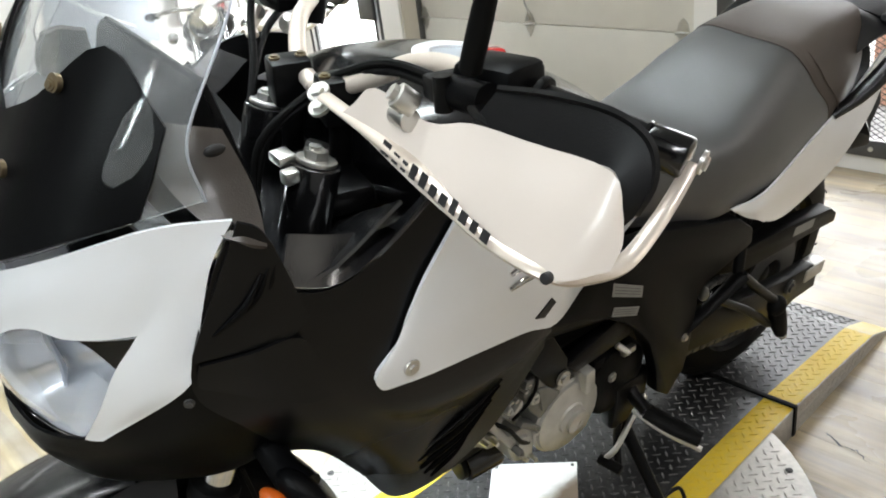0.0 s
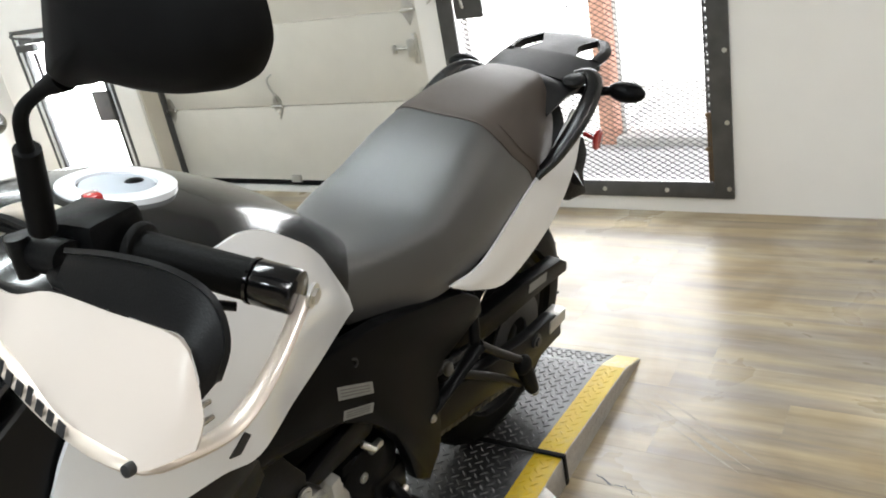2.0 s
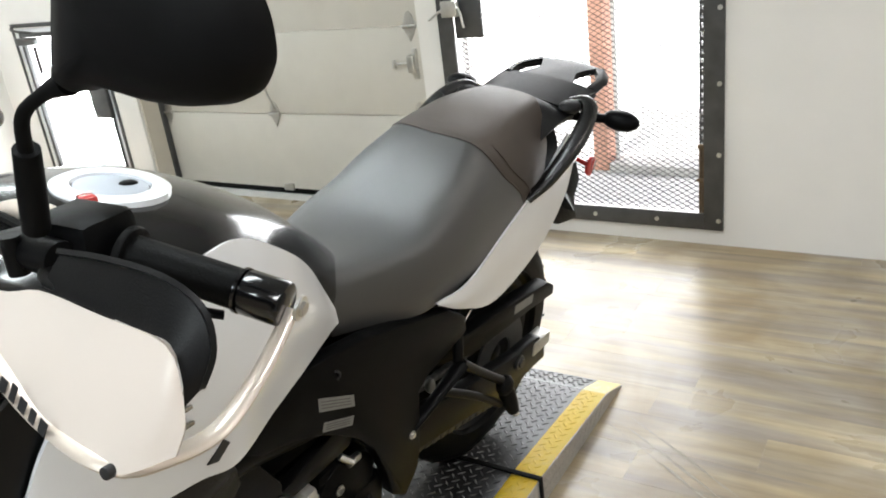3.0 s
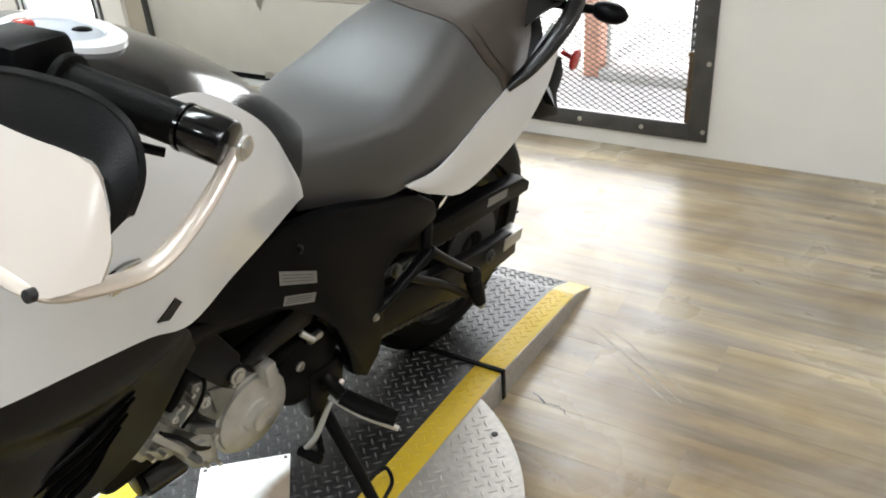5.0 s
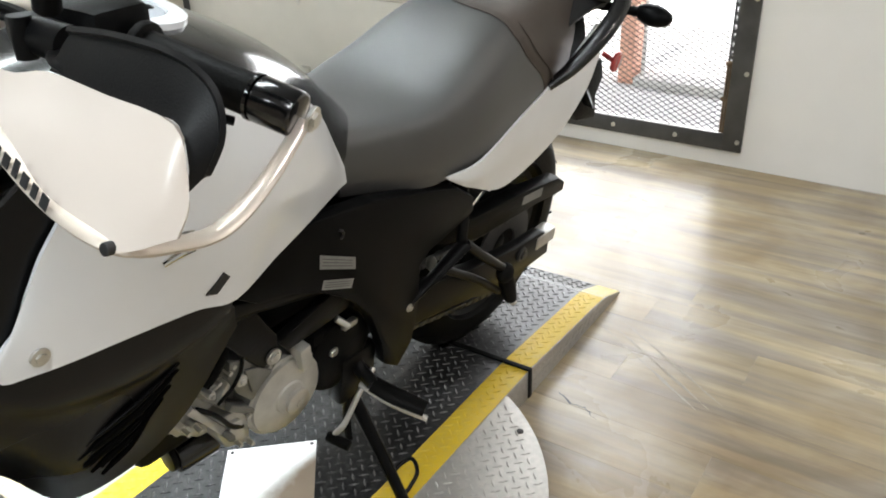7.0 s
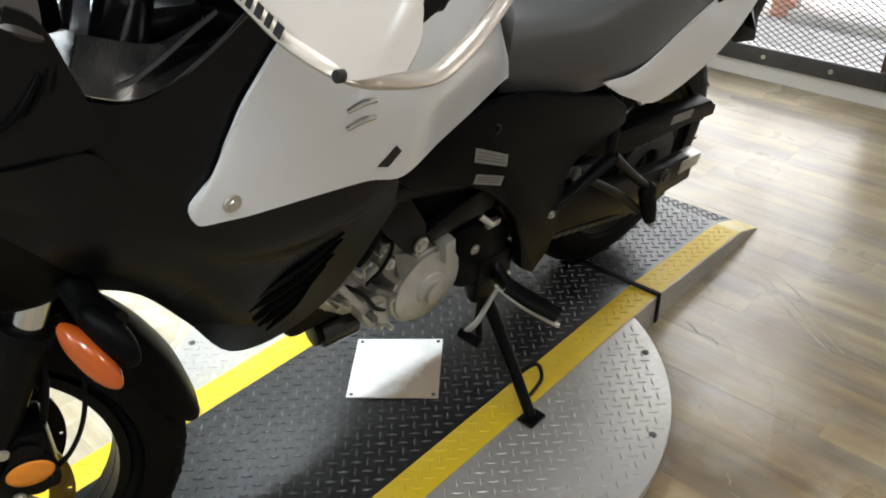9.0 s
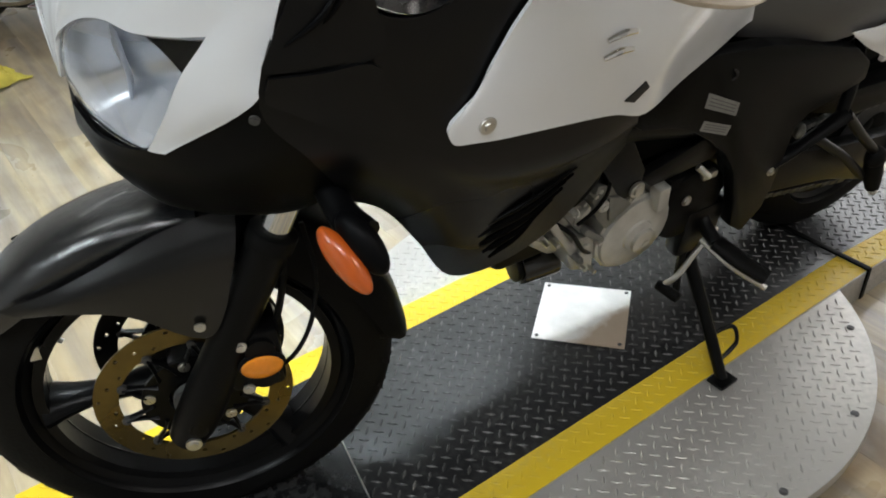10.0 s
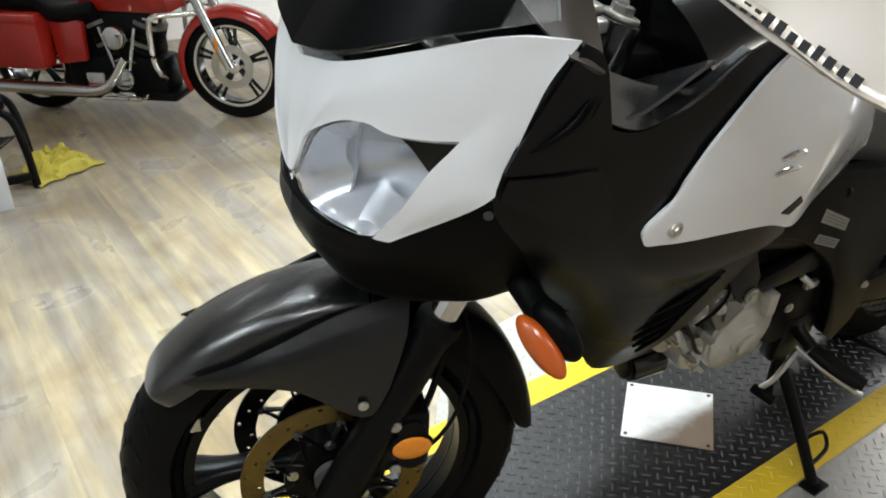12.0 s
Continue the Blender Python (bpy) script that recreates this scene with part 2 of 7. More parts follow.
M_DEFLECT = material("black_deflector_plastic", (0.007, 0.007, 0.0075), 0.45, spec=0.2, spread=0.15, scale=25, bump=0.15, bump_scale=600)
M_BAR = material("champagne_metal", (0.68, 0.60, 0.52), 0.36, 0.4, spread=0.06, scale=30)
M_BLACK_GLOSS = material("black_gloss_paint", (0.004, 0.004, 0.0045), 0.2, spread=0.1, spec=0.5, coat=0.3)
M_BLACK_METAL = material("black_coated_metal", (0.0028, 0.0028, 0.0030), 0.34, 0.0, spec=0.13, spread=0.2, scale=25, bump=0.1)
M_STAY = material("grey_brown_plastic", (0.050, 0.042, 0.036), 0.32, spread=0.3, scale=22, bump=0.15, bump_scale=500)
M_CARBON = material("carbon_look_plastic", (0.008, 0.008, 0.0085), 0.22, coat=0.3, spread=0.25, scale=160, bump=0.25, bump_scale=420, spec=0.8)
M_MUD = material("satin_black_plastic", (0.0042, 0.0042, 0.0046), 0.24, spread=0.15, scale=18, bump=0.2, bump_scale=900, spec=0.55)
M_RUBBER = material("tyre_rubber", (0.0042, 0.0042, 0.0042), 0.55, spec=0.09, spread=0.25, scale=30, bump=0.3, bump_scale=220)
M_SEAT = material("seat_vinyl", (0.032, 0.0315, 0.031), 0.37, spec=1.0, spread=0.12, scale=14, bump=0.35, bump_scale=900)
M_SEAT.node_tree.nodes["Principled BSDF"].inputs["Sheen Weight"].default_value = 0.12
M_SEAT.node_tree.nodes["Principled BSDF"].inputs["Sheen Roughness"].default_value = 0.4
M_SEAT_REAR = material("seat_vinyl_brown", (0.050, 0.038, 0.031), 0.46, spread=0.12, scale=14, bump=0.35, bump_scale=900)
M_WHITE = material("white_gloss_paint", (0.80, 0.82, 0.85), 0.17, spread=0.02, coat=0.6)
M_GUARD = material("ivory_plastic", (0.66, 0.59, 0.53), 0.27, spread=0.03, scale=10)
M_ORANGE = material("orange_lens", (0.55, 0.10, 0.010), 0.25, spread=0.1, coat=0.5)
M_AMBER = material("amber_reflector", (0.75, 0.24, 0.01), 0.22, spread=0.25, scale=60, coat=0.5)
M_RED = material("red_lens", (0.45, 0.02, 0.02), 0.25, spread=0.1, coat=0.5)
M_CLEAR = glass("clear_lens", (0.97, 0.98, 1.0), 0.01, 1.25)
M_SCREEN = glass("clear_screen", (0.95, 0.96, 0.96), 0.03, 1.3, 0.10)
M_PANE = glass("window_pane", (0.98, 1.0, 1.0), 0.0, 1.05)
M_YELLOW = tread_material("yellow_paint", (0.66, 0.46, 0.022), 0.5, 0.0, 0.25, (0.45, 0.36, 0.15))
M_YELLOW.node_tree.nodes["Principled BSDF"].inputs["Specular IOR Level"].default_value = 0.22
M_PALE_YELLOW = tread_material("worn_yellow_paint", (0.62, 0.50, 0.16), 0.5, 0.0, 0.7, (0.60, 0.55, 0.38))
M_DECK = tread_material("black_deck_paint", (0.014, 0.0142, 0.015), 0.36, 0.15, 0.35, (0.10, 0.10, 0.10))
M_DECK_BAR = tread_material("rubbed_deck_bars", (0.06, 0.06, 0.06), 0.34, 0.3, 0.5, (0.22, 0.22, 0.21))
M_TREAD = tread_material("bare_tread_plate", (0.43, 0.415, 0.39), 0.42, 0.5, 0.5, (0.58, 0.56, 0.52))
M_LIP = tread_material("worn_deck_paint", (0.11, 0.11, 0.113), 0.45, 0.5, 0.5, (0.25, 0.25, 0.25))
M_WORN = tread_material("scuffed_black_plate", (0.006, 0.006, 0.0065), 0.2, 0.0, 0.35, (0.07, 0.07, 0.07))
M_BRASS = material("bronze_disc", (0.17, 0.125, 0.045), 0.30, 0.9, spread=0.2, scale=40)
M_LABEL = material("sticker", (0.20, 0.20, 0.19), 0.5, spread=0.2, scale=80)
M_INK = material("black_print", (0.012, 0.012, 0.013), 0.5)
M_CAPGREY = material("tank_cap_grey", (0.42, 0.45, 0.50), 0.4, 0.3, spread=0.08)
M_REDPAINT = material("red_paint", (0.33, 0.014, 0.008), 0.18, spread=0.1, coat=0.6)
M_RAG = material("yellow_cloth", (0.47, 0.39, 0.06), 0.9, spread=0.35, scale=25, bump=0.6, bump_scale=60)
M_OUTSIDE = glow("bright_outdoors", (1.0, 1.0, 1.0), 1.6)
M_BRICK = material("brick_orange", (0.70, 0.40, 0.30), 0.8, spread=0.3, scale=40)
M_TUBE = glow("lamp_diffuser", (1.0, 0.95, 0.88), 3.0)
M_CONCRETE = material("pale_concrete", (0.62, 0.62, 0.60), 0.85, spread=0.15)
M_SHINY_LINER = material("lamp_reflector", (0.72, 0.74, 0.78), 0.20, 0.7, spread=0.04)


# ---- mesh helpers ----
def link(name, bm, mat, parent=None, label="", smooth=True, bevel=0.0):
    me = bpy.data.meshes.new(name)
    if smooth:
        for f in bm.faces:
            f.smooth = True
    bm.to_mesh(me)
    bm.free()
    me.materials.append(mat)
    ob = new(name, me)
    if smooth:
        me.set_sharp_from_angle(angle=radians(38))
    if bevel:
        md = ob.modifiers.new("bevel", "BEVEL")
        md.width, md.segments, md.limit_method, md.angle_limit = bevel, 2, "ANGLE", radians(35)
    if parent is not None:
        ob.parent = parent
    if label:
        ob["label"] = label
    return ob


def part(name, bm, mat, parent, label="", smooth=True, bevel=0.0):
    return link(name, bm, mat, parent, label, smooth, bevel)


def thing(name, label, category, group="", kind="", at=None):
    ob = new(name)
    if at is not None:
        ob.matrix_world = at
    return tagged(ob, label, category, group, kind)


def join_bm(*bms):
    out = bmesh.new()
    for b in bms:
        me = bpy.data.meshes.new("tmp")
        b.to_mesh(me)
        b.free()
        out.from_mesh(me)
        bpy.data.meshes.remove(me)
    return out


def xf(bm, m):
    bmesh.ops.transform(bm, matrix=m, verts=bm.verts)
    return bm


def box(x0, y0, z0, x1, y1, z1, bev=0.0):
    bm = bmesh.new()
    bmesh.ops.create_cube(bm, size=1)
    xf(bm, Matrix.Translation(((x0 + x1) / 2, (y0 + y1) / 2, (z0 + z1) / 2)) @ Matrix.Diagonal((x1 - x0, y1 - y0, z1 - z0, 1)))
    if bev:
        bmesh.ops.bevel(bm, geom=bm.edges[:], offset=bev, segments=2, profile=0.5, affect="EDGES")
    return bm


def cyl(p, q, r, r2=None, n=20, bev=0.0):
    p, q = Vector(p), Vector(q)
    bm = bmesh.new()
    bmesh.ops.create_cone(bm, cap_ends=True, segments=n, radius1=r, radius2=r if r2 is None else r2, depth=(q - p).length)
    if bev:
        es = [e for e in bm.edges if abs(e.verts[0].co.z - e.verts[1].co.z) < 1e-6]
        bmesh.ops.bevel(bm, geom=es, offset=bev, segments=2, profile=0.5, affect="EDGES")
    xf(bm, Matrix.Translation((p + q) / 2) @ (q - p).to_track_quat("Z", "Y").to_matrix().to_4x4())
    return bm


def ball(c, rx, ry=None, rz=None, n=16):
    bm = bmesh.new()
    bmesh.ops.create_uvsphere(bm, u_segments=n, v_segments=max(8, n // 2), radius=1)
    ry = rx if ry is None else ry
    rz = rx if rz is None else rz
    return xf(bm, Matrix.Translation(c) @ Matrix.Diagonal((rx, ry, rz, 1)))


def spline(pts, n):
    """Catmull-Rom points through pts, n per span."""
    P = [np.array(tuple(p), float) for p in pts]
    out = []
    for i in range(len(P) - 1):
        p0, p1, p2, p3 = P[max(i - 1, 0)], P[i], P[i + 1], P[min(i + 2, len(P) - 1)]
        if i == 0:
            p0 = 2 * p1 - p2
        if i == len(P) - 2:
            p3 = 2 * p2 - p1
        for k in range(n):
            t = k / n
            out.append(0.5 * (2 * p1 + (p2 - p0) * t + (2 * p0 - 5 * p1 + 4 * p2 - p3) * t * t + (3 * p1 - p0 - 3 * p2 + p3) * t ** 3))
    out.append(P[-1])
    return out


def tube(pts, r, n=10, smooth=6, flat=1.0):
    """A round bar along a curve; r may be a list, one value a point. flat squeezes it."""
    P = spline(pts, smooth) if smooth else [np.array(tuple(p), float) for p in pts]
    R = [q[0] for q in spline([(x, 0, 0) for x in r], smooth)] if isinstance(r, (list, tuple)) else [r] * len(P)
    bm = bmesh.new()
    rings, up = [], Vector((0.03, 0.02, 1))
    for i, p in enumerate(P):
        d = Vector(tuple(P[min(i + 1, len(P) - 1)] - P[max(i - 1, 0)])).normalized()
        a = d.cross(up)
        if a.length < 0.05:
            a = d.cross(Vector((1, 0, 0)))
        a.normalize()
        b = a.cross(d)
        rings.append([bm.verts.new(Vector(tuple(p)) + float(R[i]) * (math.cos(t) * a + flat * math.sin(t) * b)) for t in (2 * math.pi * k / n for k in range(n))])
    for A, B in zip(rings, rings[1:]):
        for k in range(n):
            bm.faces.new((A[k], A[(k + 1) % n], B[(k + 1) % n], B[k]))
    bm.faces.new(rings[0][::-1])
    bm.faces.new(rings[-1])
    bmesh.ops.recalc_face_normals(bm, faces=bm.faces)
    return bm


def dense(rows, nu, nv):
    rows = [spline(r, nv) for r in rows]
    cols = [spline([r[j] for r in rows], nu) for j in range(len(rows[0]))]
    return [[cols[j][i] for j in range(len(cols))] for i in range(len(cols[0]))]


def patch(rows, nu=4, nv=4, thick=0.004, mirror=False, inward=None):
    """A curved panel through a small net of points, given a thickness."""
    G = dense(rows, nu, nv)
    bm = bmesh.new()
    sx = -1 if mirror else 1
    V = [[bm.verts.new((sx * p[0], p[1], p[2])) for p in r] for r in G]
    for a, b in zip(V, V[1:]):
        for j in range(len(a) - 1):
            try:
                bm.faces.new((a[j], a[j + 1], b[j + 1], b[j]))
            except ValueError:
                pass
    bmesh.ops.remove_doubles(bm, verts=bm.verts, dist=0.0004)
    bmesh.ops.recalc_face_normals(bm, faces=bm.faces)
    mid = sum((v.co for v in bm.verts), Vector()) / len(bm.verts)
    core = Vector(inward) if inward else Vector((0, mid.y, mid.z))
    if sum((f.normal.dot(f.calc_center_median() - core) for f in bm.faces)) < 0:
        bmesh.ops.reverse_faces(bm, faces=bm.faces)
    if thick:
        bmesh.ops.solidify(bm, geom=bm.faces[:], thickness=thick)
    return bm


def loft(sections, nu=4, nv=4, closed_ends=True):
    """A symmetric hull: each section is y and the half profile (x, z) from the middle outwards."""
    rows = []
    for y, half in sections:
        left = [(x, y if not isinstance(y, (list, tuple)) else y[i], z) for i, (x, z) in enumerate(half)]
        rows.append([(-x, yy, z) for x, yy, z in left[:0:-1]] + left)
    G = dense(rows, nu, nv)
    bm = bmesh.new()
    V = [[bm.verts.new(p) for p in r] for r in G]
    for a, b in zip(V, V[1:]):
        for j in range(len(a) - 1):
            bm.faces.new((a[j], a[j + 1], b[j + 1], b[j]))
        bm.faces.new((a[-1], a[0], b[0], b[-1]))
    if closed_ends:
        bm.faces.new(V[0])
        bm.faces.new(V[-1][::-1])
    bmesh.ops.recalc_face_normals(bm, faces=bm.faces)
    return bm


def ring(c, axis, r_in, r_out, half, n=48):
    """A flat ring (disc with a hole)."""
    bm = bmesh.new()
    prof = [(r_in, -half), (r_out, -half), (r_out, half), (r_in, half)]
    return revolve(prof, c, axis, n)


def revolve(prof, c, axis, n=48, closed=True):
    """Turns a profile (radius, along the axis) round an axis through c."""
    bm = bmesh.new()
    q = Vector(axis).to_track_quat("Z", "Y").to_matrix().to_4x4()
    V = [[bm.verts.new((r * math.cos(t), r * math.sin(t), h)) for r, h in prof] for t in (2 * math.pi * k / n for k in range(n))]
    m = len(prof)
    for i in range(n):
        A, B = V[i], V[(i + 1) % n]
        for j in range(m if closed else m - 1):
            bm.faces.new((A[j], A[(j + 1) % m], B[(j + 1) % m], B[j]))
    bmesh.ops.remove_doubles(bm, verts=bm.verts, dist=1e-5)
    bmesh.ops.recalc_face_normals(bm, faces=bm.faces)
    return xf(bm, Matrix.Translation(c) @ q)


def plate(poly, thick, m=None, bev=0.0):
    """A flat plate of the outline poly (u, v), thick along w, placed by the matrix m."""
    bm = bmesh.new()
    f = bm.faces.new([bm.verts.new((u, v, 0)) for u, v in poly])
    if f.normal.z < 0:
        bmesh.ops.reverse_faces(bm, faces=[f])
    e = bmesh.ops.extrude_face_region(bm, geom=[f])
    bmesh.ops.translate(bm, vec=(0, 0, thick), verts=[v for v in e["geom"] if isinstance(v, bmesh.types.BMVert)])
    bmesh.ops.recalc_face_normals(bm, faces=bm.faces)
    if bev:
        bmesh.ops.bevel(bm, geom=bm.edges[:], offset=bev, segments=2, profile=0.5, affect="EDGES")
    return xf(bm, m) if m is not None else bm


SIDE = Matrix(((0, 0, 1, 0), (1, 0, 0, 0), (0, 1, 0, 0), (0, 0, 0, 1)))  # (u, v, w) -> y, z, x


def side_plate(poly, x, thick, bev=0.0):
    """A plate in the plane of the machine: outline (y, z), from x outwards by thick."""
    return plate(poly, thick, Matrix.Translation((x, 0, 0)) @ SIDE, bev)


def bolt(c, axis, r=0.006, h=0.005):
    c, a = Vector(c), Vector(axis).normalized()
    return join_bm(cyl(c, c + a * h * 0.5, r * 1.5, n=16), cyl(c + a * h * 0.4, c + a * h, r, n=6))


def side_plate_v(poly, v, thick):
    """A plate across v, outline (u, w)."""
    return plate(poly, thick, Matrix(((1, 0, 0, 0), (0, 0, 1, v - thick / 2), (0, 1, 0, 0), (0, 0, 0, 1))), 0.006)


def loft_u(sections):
    """A symmetric hull along the first axis instead of the second."""
    return xf(loft(sections), Matrix(((0, 1, 0, 0), (-1, 0, 0, 0), (0, 0, 1, 0), (0, 0, 0, 1))))


# ---- the room ----
XL, XR, YB, YF = -4.36, 4.2, -4.2, WALL_Y


def structure(name, bm, mat, label, smooth=False):
    return tagged(link(name, bm, mat, None, "", smooth), label, name.split("_")[0], kind="structure")


floor = structure("floor", box(XL - 0.2, YB - 0.2, -0.12, XR + 0.2, YF + 0.8, -0.004), M_CONCRETE, "pale subfloor under wood-look vinyl planks")
# ceiling, east and south walls are unseen, added to enclose the light
structure("ceiling", box(XL - 0.2, YB - 0.2, CEIL, XR + 0.2, YF + 0.2, CEIL + 0.1), M_CEIL, "unseen workshop ceiling, dark grey to limit bounced light")
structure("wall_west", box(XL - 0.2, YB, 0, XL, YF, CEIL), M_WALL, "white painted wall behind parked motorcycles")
structure("wall_east", box(XR, YB, 0, XR + 0.2, YF, CEIL), M_DIM, "unseen grey wall added to close the room")
structure("wall_south", box(XL, YB - 0.2, 0, XR, YB, CEIL), M_DIM, "unseen grey wall added to close the room")
# the north wall, with the glazed door, the garage door and the mesh gate
GATE = (-0.77, 0.455, 0.085, 2.05)
GAR = (-3.03, -0.915, 0.0, 2.3)
DOOR = (-4.06, -3.25, 0.07, 1.07)
W0, W1 = WALL_Y, WALL_Y + 0.2
wall = join_bm(
    box(GATE[1], W0, 0, XR, W1, CEIL), box(GATE[0], W0, 0, GATE[1], W1, GATE[2]), box(GATE[0], W0, GATE[3], GATE[1], W1, CEIL),
    box(GAR[1], W0, 0, GATE[0], W1, CEIL), box(GAR[0], W0, GAR[3], GAR[1], W1, CEIL), box(DOOR[1], W0, 0, GAR[0], W1, CEIL),
    box(DOOR[0], W0, 0, DOOR[1], W1, DOOR[2]), box(DOOR[0], W0, DOOR[3], DOOR[1], W1, CEIL), box(XL, W0, 0, DOOR[0], W1, CEIL))
structure("wall_north", wall, M_WALL, "white painted wall with garage door, glass door and mesh gate")
structure("trim_beige", box(GAR[0] - 0.012, W0 + 0.02, 0, GAR[0] + 0.012, W1 + 0.06, GAR[3]), M_BEIGE, "beige painted side of the garage door opening")
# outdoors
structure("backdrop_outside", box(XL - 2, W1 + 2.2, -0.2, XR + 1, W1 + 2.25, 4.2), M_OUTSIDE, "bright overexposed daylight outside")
structure("ground_outside", box(XL - 2, W1, -0.2, XR + 1, W1 + 2.2, -0.02), M_CONCRETE, "pale sunlit concrete outside the doors")

# garage door: sections with seams, hinges, handle
gd = thing("garage_door", "closed beige sectional garage door with metal hinges", "garage door")
GY = W1 - 0.02
zs = [0.03, 0.485, 0.94, 1.395, 1.85, 2.34]
for z0, z1 in zip(zs, zs[1:]):
    part("panel", box(GAR[0] + 0.02, GY, z0 + 0.0025, GAR[1] - 0.004, GY + 0.045, z1 - 0.0025, 0.003), M_GARAGE, gd, "", True)
part("bottom_seal", box(GAR[0] + 0.02, GY + 0.004, 0.0, GAR[1] - 0.004, GY + 0.05, 0.031, 0.004), M_RUBBER, gd, "black rubber bottom seal")


def hinge(x, z):
    h = part("hinge", join_bm(
        plate([(-0.035, 0.012), (0.035, 0.012), (0.022, 0.055), (0, 0.075), (-0.022, 0.055)], 0.004, Matrix.Translation((x, GY - 0.001, z)) @ pose(0, 0, 0, 90)),
        plate([(-0.035, -0.012), (0.035, -0.012), (0, -0.075)], 0.004, Matrix.Translation((x, GY - 0.001, z)) @ pose(0, 0, 0, 90)),
        cyl((x - 0.04, GY - 0.008, z), (x + 0.04, GY - 0.008, z), 0.010, n=10)), M_ALU, gd, "galvanised hinge")
    return h


for hz in zs[1:4]:
    for hx in (GAR[0] + 0.05, -2.08, -1.078):
        hinge(hx, hz)
part("pull_handle", tube([(-2.075, GY - 0.002, 0.67), (-2.09, GY - 0.03, 0.65), (-2.085, GY - 0.03, 0.60), (-2.065, GY - 0.03, 0.56), (-2.07, GY - 0.012, 0.51)], 0.006, 8), M_ALU, gd, "bent steel pull")
part("slide_latch", join_bm(box(-1.105, GY - 0.03, 0.715, -1.062, GY, 0.80, 0.004), cyl((-1.19, GY - 0.015, 0.757), (-1.07, GY - 0.015, 0.757), 0.007), box(-1.195, GY - 0.03, 0.735, -1.180, GY - 0.008, 0.778, 0.003), box(-1.075, GY - 0.022, 0.68, -1.052, GY, 0.83, 0.003)), M_ALU, gd, "zinc slide latch")
part("door_track", join_bm(box(GAR[0] - 0.002, GY - 0.03, 0, GAR[0] + 0.02, GY + 0.05, 2.3), cyl((GAR[0] + 0.012, GY - 0.03, 0), (GAR[0] + 0.012, GY - 0.03, 2.3), 0.010)), M_STEEL, gd, "dark steel track")
part("bottom_bracket", box(-2.11, GY - 0.02, 0.025, -2.04, GY, 0.065, 0.003), M_ALU, gd)

# mesh gate: angle-iron frame with bolts and expanded metal
gate = thing("mesh_gate", "dark steel security gate with expanded metal mesh", "gate")
F = 0.075
gx0, gx1, gz0, gz1 = GATE
part("frame_side", box(gx1 - F * 0.75, W0 - 0.016, gz0 - F * 0.2, gx1 + F * 0.3, W0 - 0.002, gz1, 0.002), M_STEEL, gate)
part("frame_side", box(gx0 - F * 0.3, W0 - 0.016, gz0, gx0 + F * 0.75, W0 - 0.002, gz1, 0.002), M_STEEL, gate)
part("frame_bottom", box(gx0 + F * 0.75, W0 - 0.0155, gz0 - F * 0.2, gx1 - F * 0.75, W0 - 0.002, gz0 + F * 0.75, 0.002), M_STEEL, gate)
slots = [box(gx1 - F * 1.05, W0 + 0.003, gz0 + F * 0.75, gx1 - F * 0.95, W0 + 0.03, gz1), box(gx1 - F * 0.85, W0 + 0.003, gz0 + F * 0.75, gx1 - F * 0.75, W0 + 0.03, gz1)]
zz = gz0 + F * 0.75
while zz < 1.5:
    slots.append(box(gx1 - F * 0.95, W0 + 0.003, zz, gx1 - F * 0.85, W0 + 0.03, zz + 0.014))
    zz += 0.034
part("inner_stile", join_bm(*slots), M_STEEL, gate, "slotted steel strip", False)
for bz in (0.115, 0.40, 0.69, 0.98, 1.27):
    part("bolt", bolt((gx1 + 0.005, W0 - 0.016, bz), (0, -1, 0), 0.0065, 0.008), M_ALU, gate)
for bx in (0.20, -0.08, -0.36):
    part("bolt", bolt((bx, W0 - 0.016, 0.105), (0, -1, 0), 0.0065, 0.008), M_ALU, gate)
for u in (0.98, 0.82):
    part("rusty_strip", box(gx1 - F * u - 0.005, W0 - 0.0065, gz0 + F * 0.75, gx1 - F * u + 0.005, W0 + 0.0025, gz0 + 0.34, 0.002), M_RUST, gate, "rusted steel strip")
for wz, wr in ((0.20, 0.022), (0.345, 0.018)):
    part("weld", ball((gx1 - F * 0.9, W0 - 0.006, gz0 + wz), wr, 0.006, 0.011), M_RUST, gate, "rough rusted weld")
# strands of the expanded metal
mesh_v, mesh_f = [], []


def strand(p, q, w):
    d = (q - p)
    nrm = Vector((d.z, 0, -d.x)).normalized() * w
    i = len(mesh_v)
    for y in (-0.002, 0.002):
        mesh_v.extend([(p + nrm) + Vector((0, y, 0)), (p - nrm) + Vector((0, y, 0)), (q - nrm) + Vector((0, y, 0)), (q + nrm) + Vector((0, y, 0))])
    mesh_f.extend([(i, i + 1, i + 2, i + 3), (i + 7, i + 6, i + 5, i + 4), (i, i + 4, i + 5, i + 1), (i + 2, i + 6, i + 7, i + 3)])


cw, ch = 0.040, 0.0115
nx, nz = int((gx1 - gx0 - 0.1) / cw), int((1.5 - gz0 - 0.05) / ch)
for i in range(nx):
    for k in range(nz):
        x0 = gx0 + 0.05 + i * cw + (cw / 2 if k % 2 else 0)
        z0 = gz0 + 0.05 + k * ch
        a, b, c = Vector((x0, W0 + 0.02, z0)), Vector((x0 + cw / 2, W0 + 0.02, z0 + ch)), Vector((x0 + cw, W0 + 0.02, z0))
        if c.x < gx1 - 0.045:
            strand(a, b, 0.0011)
            strand(b, c, 0.0011)
me = bpy.data.meshes.new("expanded_mesh")
me.from_pydata([tuple(v) for v in mesh_v], [], mesh_f)
me.materials.append(M_STEEL)
ob = new("expanded_mesh", me)
ob.parent = gate
